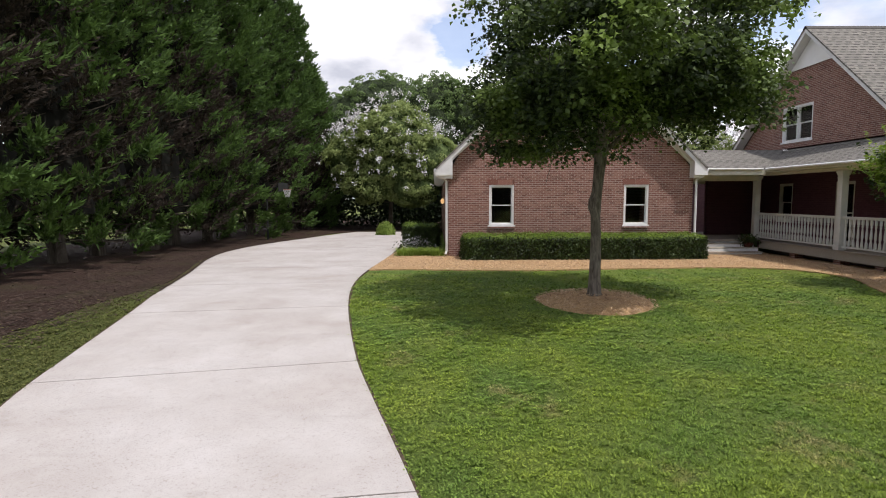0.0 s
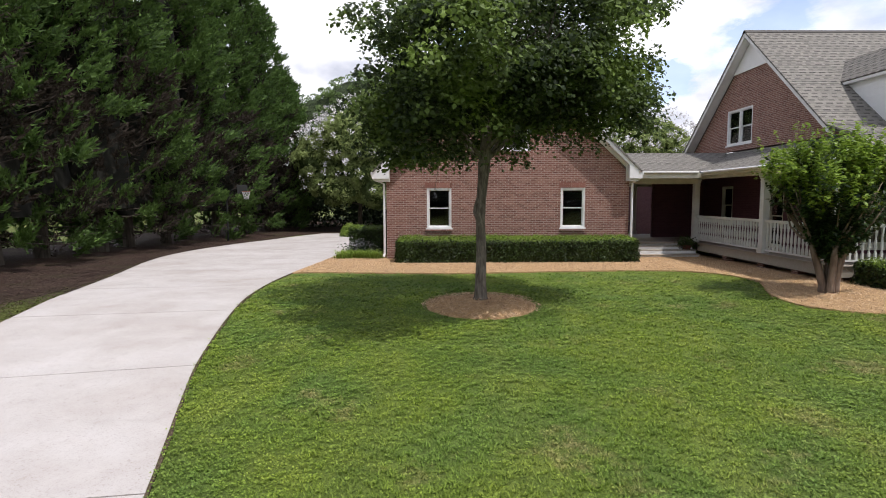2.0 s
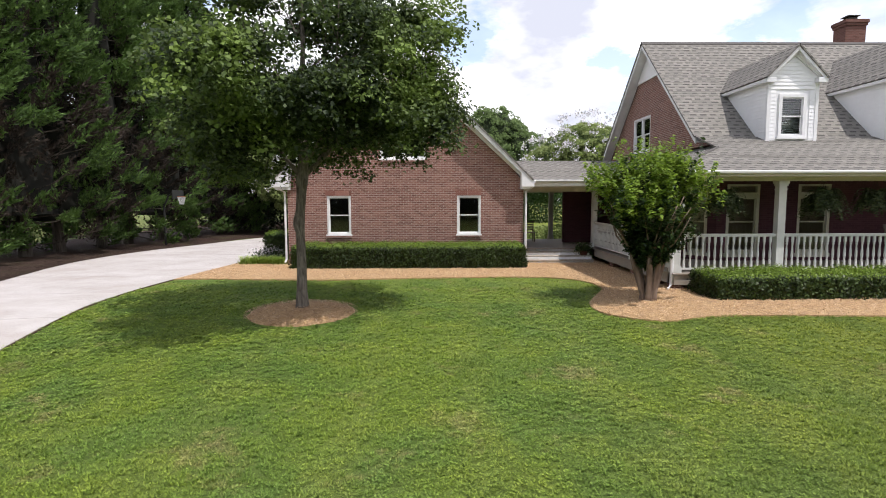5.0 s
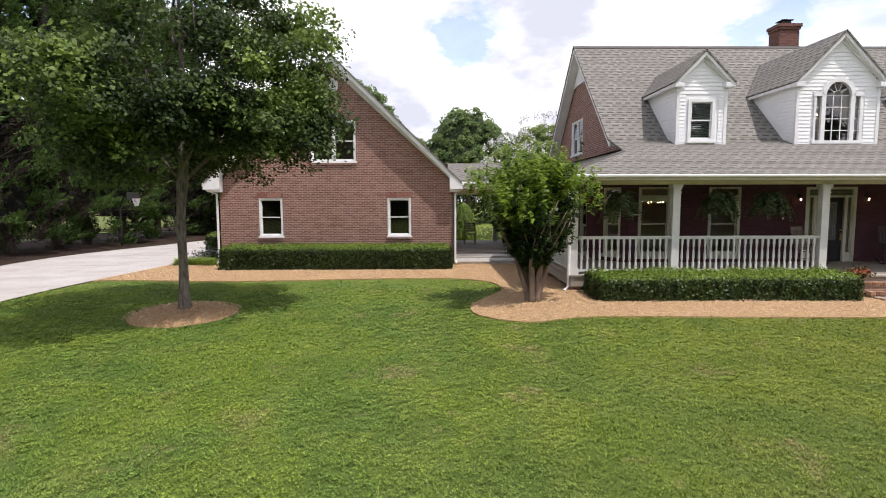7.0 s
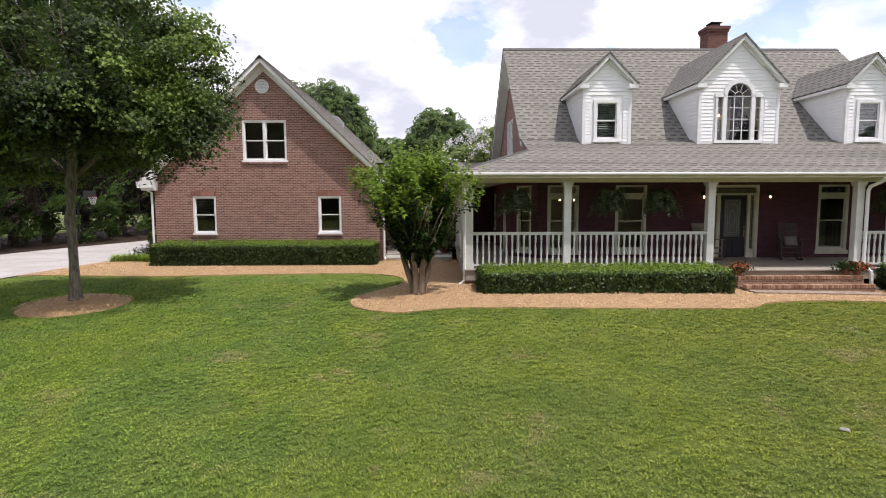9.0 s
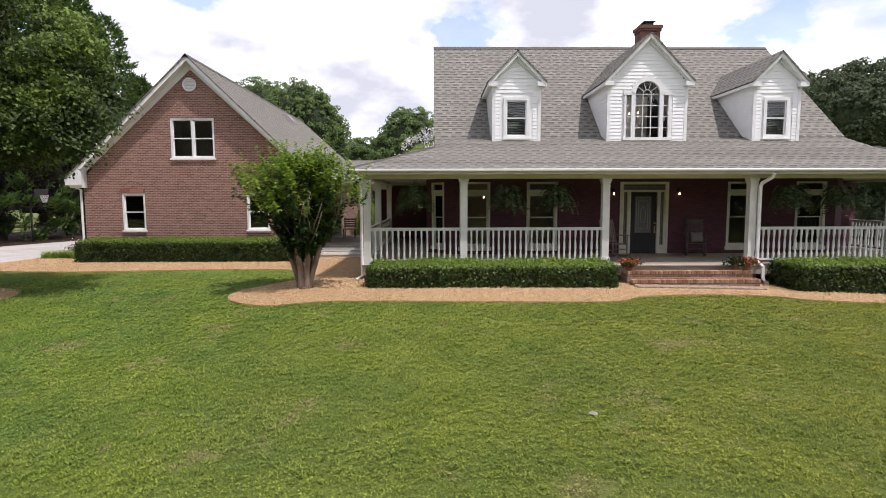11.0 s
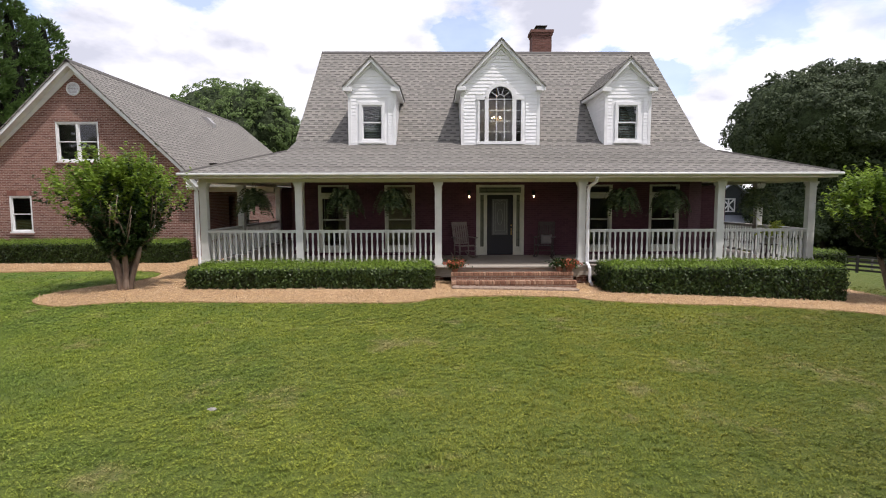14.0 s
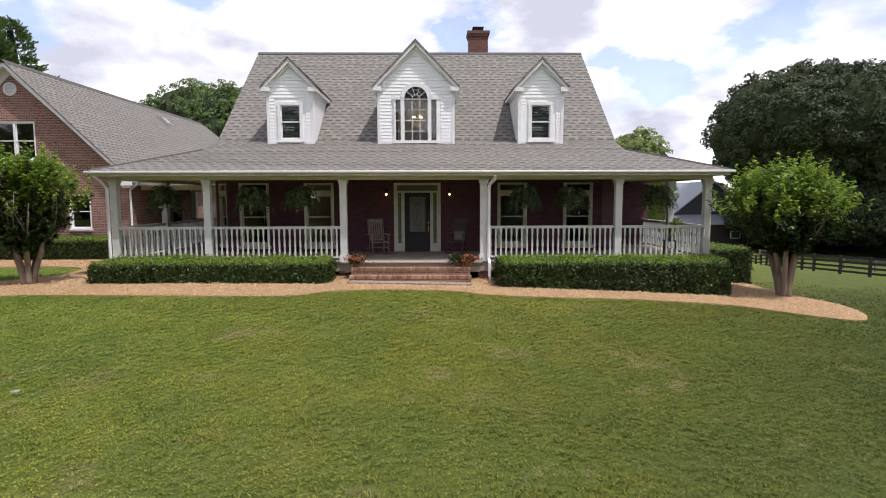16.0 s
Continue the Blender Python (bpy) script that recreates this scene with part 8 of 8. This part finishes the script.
def grass():
    rng = np.random.default_rng(900)
    bands = [(-4.5, 37, -6.0, 0.4, 130, 0.05, 0.02), (-4.5, 9, 0.4, 3.0, 260, 0.05, 0.016), (9, 36, 0.4, 3.0, 420, 0.05, 0.013), (-4.5, 36, 3.0, 5.6, 560, 0.05, 0.0135), (-8, 37, 5.6, 8.0, 440, 0.05, 0.0165), (-9, 40, 8.0, 11.5, 230, 0.05, 0.024), (-9, 42, 11.5, 17.0, 90, 0.055, 0.034)]
    per = 6
    drive_x = [p.x for p in dr]
    drive_y = [p.y for p in dr]
    left_x = [p.x for p in dl]
    left_y = [p.y for p in dl]
    poly = [(p.x, p.y) for p in smooth_line(BED_FRONT, 5)] + [(p.x, p.y) for p in smooth_line(BED_BACK, 5)][::-1]
    V = []
    for x0, x1, y0, y1, dens, h, w in bands:
        n = int((x1 - x0) * (y1 - y0) * dens)
        x, y = rng.uniform(x0, x1, n), rng.uniform(y0, y1, n)
        right = x > np.interp(y, drive_y, drive_x) + 0.0
        left = x < np.interp(y, left_y, left_x) - 0.0
        keep = right | left
        keep &= ~(left & (x < np.interp(y, [0, 5, 10.5, 13.2], [-8.6, -7.2, -6.5, -6.0]) + 0.25 * np.sin(y * 2.7) + rng.normal(0, 0.35, n)))
        x, y = x[keep], y[keep]
        if y0 < 0:
            # thins out behind the camera's line
            keep = rng.uniform(0, 1, len(x)) < np.clip((y + 6.0) / 5.0, 0, 1)
            x, y = x[keep], y[keep]
        if y1 > 9:
            keep = ~inside(x, y, poly)
            keep &= (x - 3.2) ** 2 + (y - 10.9) ** 2 > 1.2 ** 2
            keep &= ~((x > 12.3) & (x < 31) & (y > 13))
            keep &= ~((x > 19.5) & (x < 23.3) & (y > 11.6))
            x, y = x[keep], y[keep]
        if y1 > 12:
            keep = rng.uniform(0, 1, len(x)) > (y - 12.5) / 4.5
            x, y = x[keep], y[keep]
        # leafy tufts: blades and clover leaflets splay out of a common foot
        n = len(x)
        cl = 0.5 + 0.5 * np.sin(x * 3.1 + 1.7 * np.sin(y * 2.3)) * np.sin(y * 3.7 + 1.3 * np.sin(x * 1.9))
        tall = h * rng.uniform(0.55, 1.2, n) * (0.7 + 0.3 * cl)
        clover = rng.uniform(0, 1, n) < 0.25 + 0.45 * (np.sin(x * 0.7 + np.sin(y * 0.9)) * np.sin(y * 0.8 + 1.0) > -0.1)
        turn = rng.uniform(0, 2 * np.pi, n)
        for k in range(per):
            q = turn + k * 2 * np.pi / per + rng.normal(0, 0.4, n)
            hh = tall * rng.uniform(0.6, 1.15, n)
            r0 = rng.uniform(0.0, 0.35, n) * h
            bx_, by_ = x + np.cos(q) * r0, y + np.sin(q) * r0
            z = ground_np(bx_, by_) - 0.004
            lean = rng.uniform(0.5, 1.5, n) * hh
            ww = w * rng.uniform(0.6, 1.3, n) * 0.5
            v = np.empty((n, 3, 3))
            v[:, 0] = np.stack([bx_ - np.sin(q) * ww, by_ + np.cos(q) * ww, z], 1)
            v[:, 1] = np.stack([bx_ + np.sin(q) * ww, by_ - np.cos(q) * ww, z], 1)
            v[:, 2] = np.stack([bx_ + np.cos(q) * lean, by_ + np.sin(q) * lean, z + hh], 1)
            # a broad leaflet, narrow at the foot and held nearly flat
            r1, r2, zz = r0 + 0.3 * hh, r0 + 0.3 * hh + ww * 2.6, z + hh * 0.85
            leaf = np.empty((n, 3, 3))
            leaf[:, 0] = np.stack([x + np.cos(q) * r1, y + np.sin(q) * r1, zz - 0.2 * hh], 1)
            leaf[:, 1] = np.stack([x + np.cos(q) * r2 - np.sin(q) * ww * 1.6, y + np.sin(q) * r2 + np.cos(q) * ww * 1.6, zz], 1)
            leaf[:, 2] = np.stack([x + np.cos(q) * r2 + np.sin(q) * ww * 1.6, y + np.sin(q) * r2 - np.cos(q) * ww * 1.6, zz + 0.1 * hh], 1)
            v[clover] = leaf[clover]
            V.append(v)
    v = np.vstack(V)
    n = len(v)
    me = bpy.data.meshes.new("grass")
    me.vertices.add(n * 3)
    me.vertices.foreach_set("co", v.reshape(-1))
    me.loops.add(n * 3)
    me.loops.foreach_set("vertex_index", np.arange(n * 3, dtype=np.int32))
    me.polygons.add(n)
    me.polygons.foreach_set("loop_start", np.arange(0, n * 3, 3, dtype=np.int32))
    me.polygons.foreach_set("loop_total", np.full(n, 3, dtype=np.int32))
    me.update(calc_edges=True)
    g = Net("grass_blades")
    isl = g.add("NewGeometry").outputs["Random Per Island"]
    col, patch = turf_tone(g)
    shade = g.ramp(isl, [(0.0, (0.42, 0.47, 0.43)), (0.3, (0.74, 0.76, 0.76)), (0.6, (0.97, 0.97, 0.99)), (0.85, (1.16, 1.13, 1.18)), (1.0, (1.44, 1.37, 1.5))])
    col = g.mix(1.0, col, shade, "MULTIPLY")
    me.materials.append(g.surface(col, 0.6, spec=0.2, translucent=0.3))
    ob = new("grass", me)
    return tagged(ob, "short mown grass and clover blades over the lawn", "grass", kind="stuff")


grass()

# a pale flat stone lying in the lawn
bm = bmesh.new()
bmesh.ops.create_icosphere(bm, subdivisions=3, radius=1.0)
for v in bm.verts:
    v.co *= 1 + 0.25 * noise.noise(v.co * 1.7)
    v.co = Vector((v.co.x * 0.06, v.co.y * 0.045, max(-0.02, v.co.z * 0.022)))
stone = tagged(part("flat_stone", bm, paint("pale_stone", (0.36, 0.345, 0.3), 0.8, 0.25, 12.0), None, "", True), "small pale flat stone lying in the grass", "stone")
stone.location = (16.37, 4.4, ground_z(16.37, 4.4) + 0.02)


def straw():
    """Loose needles and shreds lying on the beds."""
    rng = np.random.default_rng(950)
    poly = [(p.x, p.y) for p in smooth_line(BED_FRONT, 5)] + [(p.x, p.y) for p in smooth_line(BED_BACK, 5)][::-1]
    n = 110000
    x, y = rng.uniform(-2, 34.2, n), rng.uniform(9.8, 20.8, n)
    keep = inside(x, y, poly) & ~((x > 12.4) & (y > 13.7) & (x < 30.5)) & ~((x > 19.5) & (x < 23.3) & (y > 11.8))
    ring_a, ring_r = rng.uniform(0, 2 * np.pi, 2500), 1.2 * np.sqrt(rng.uniform(0, 1, 2500))
    x = np.concatenate([x[keep], 3.2 + ring_r * np.cos(ring_a)])
    y = np.concatenate([y[keep], 10.9 + ring_r * np.sin(ring_a)])
    lift = np.concatenate([np.full(int(keep.sum()), 0.04), 0.13 * (1 - (ring_r / 1.2) ** 2) + 0.015])
    n = len(x)
    z = ground_np(x, y) + lift + rng.uniform(0.0, 0.03, n)
    a = rng.uniform(0, np.pi, n)
    L, w = rng.uniform(0.04, 0.11, n), rng.uniform(0.005, 0.012, n)
    dx, dy = np.cos(a) * L * 0.5, np.sin(a) * L * 0.5
    sx, sy = -np.sin(a) * w * 0.5, np.cos(a) * w * 0.5
    tilt = rng.normal(0, 0.011, n)
    v = np.empty((n, 4, 3))
    v[:, 0] = np.stack([x - dx - sx, y - dy - sy, z - tilt], 1)
    v[:, 1] = np.stack([x + dx - sx, y + dy - sy, z + tilt], 1)
    v[:, 2] = np.stack([x + dx + sx, y + dy + sy, z + tilt], 1)
    v[:, 3] = np.stack([x - dx + sx, y - dy + sy, z - tilt], 1)
    me = bpy.data.meshes.new("straw")
    me.vertices.add(n * 4)
    me.vertices.foreach_set("co", v.reshape(-1))
    me.loops.add(n * 4)
    me.loops.foreach_set("vertex_index", np.arange(n * 4, dtype=np.int32))
    me.polygons.add(n)
    me.polygons.foreach_set("loop_start", np.arange(0, n * 4, 4, dtype=np.int32))
    me.polygons.foreach_set("loop_total", np.full(n, 4, dtype=np.int32))
    me.update(calc_edges=True)
    g = Net("loose_straw")
    isl = g.add("NewGeometry").outputs["Random Per Island"]
    me.materials.append(g.surface(g.ramp(isl, [(0.0, (0.13, 0.075, 0.045)), (0.3, (0.42, 0.265, 0.145)), (0.7, (0.6, 0.42, 0.25)), (1.0, (0.78, 0.6, 0.4))]), 0.8, spec=0.2))
    return tagged(new("straw", me), "loose tan pine straw scattered over the beds", "straw", kind="stuff")


straw()


LITTERBIT = leaf_mat("litter_bits", (0.018, 0.012, 0.009), (0.042, 0.028, 0.022), (0.085, 0.058, 0.043), 0.0, 0.9, 0.6)


def litter_needles():
    """Fallen needles that straggle out of the litter into the verge."""
    rng = np.random.default_rng(970)
    n = 26000
    y = rng.uniform(4.5, 30, n)
    edge = np.interp(y, [4.5, 10.5, 13.2, 15.8, 19.4, 22.6, 27, 30], [-7.2, -6.75, -6.6, -7.2, -8.2, -8.6, -8.4, -7.8])
    x = edge + 0.5 - np.abs(rng.normal(0, 2.2, n)) + rng.normal(0, 0.3, n)
    x = np.minimum(x, np.interp(y, [p.y for p in dl], [p.x for p in dl]) - 0.02)
    z = ground_np(x, y) + rng.uniform(0.024, 0.045, n)
    c = np.stack([x, y, z], 1)
    a = rng.uniform(0, 2 * np.pi, n)
    ob = leaf_sheet("litter_needles", c, np.stack([np.cos(a), np.sin(a), 0 * a], 1), 0.12, 0.03, LITTERBIT, 971, None, 0.1, tri=True, facing=np.tile([0.0, 0.0, 1.0], (n, 1)))
    return tagged(ob, "loose brown needles scattered along the verge", "needles", kind="stuff")


litter_needles()
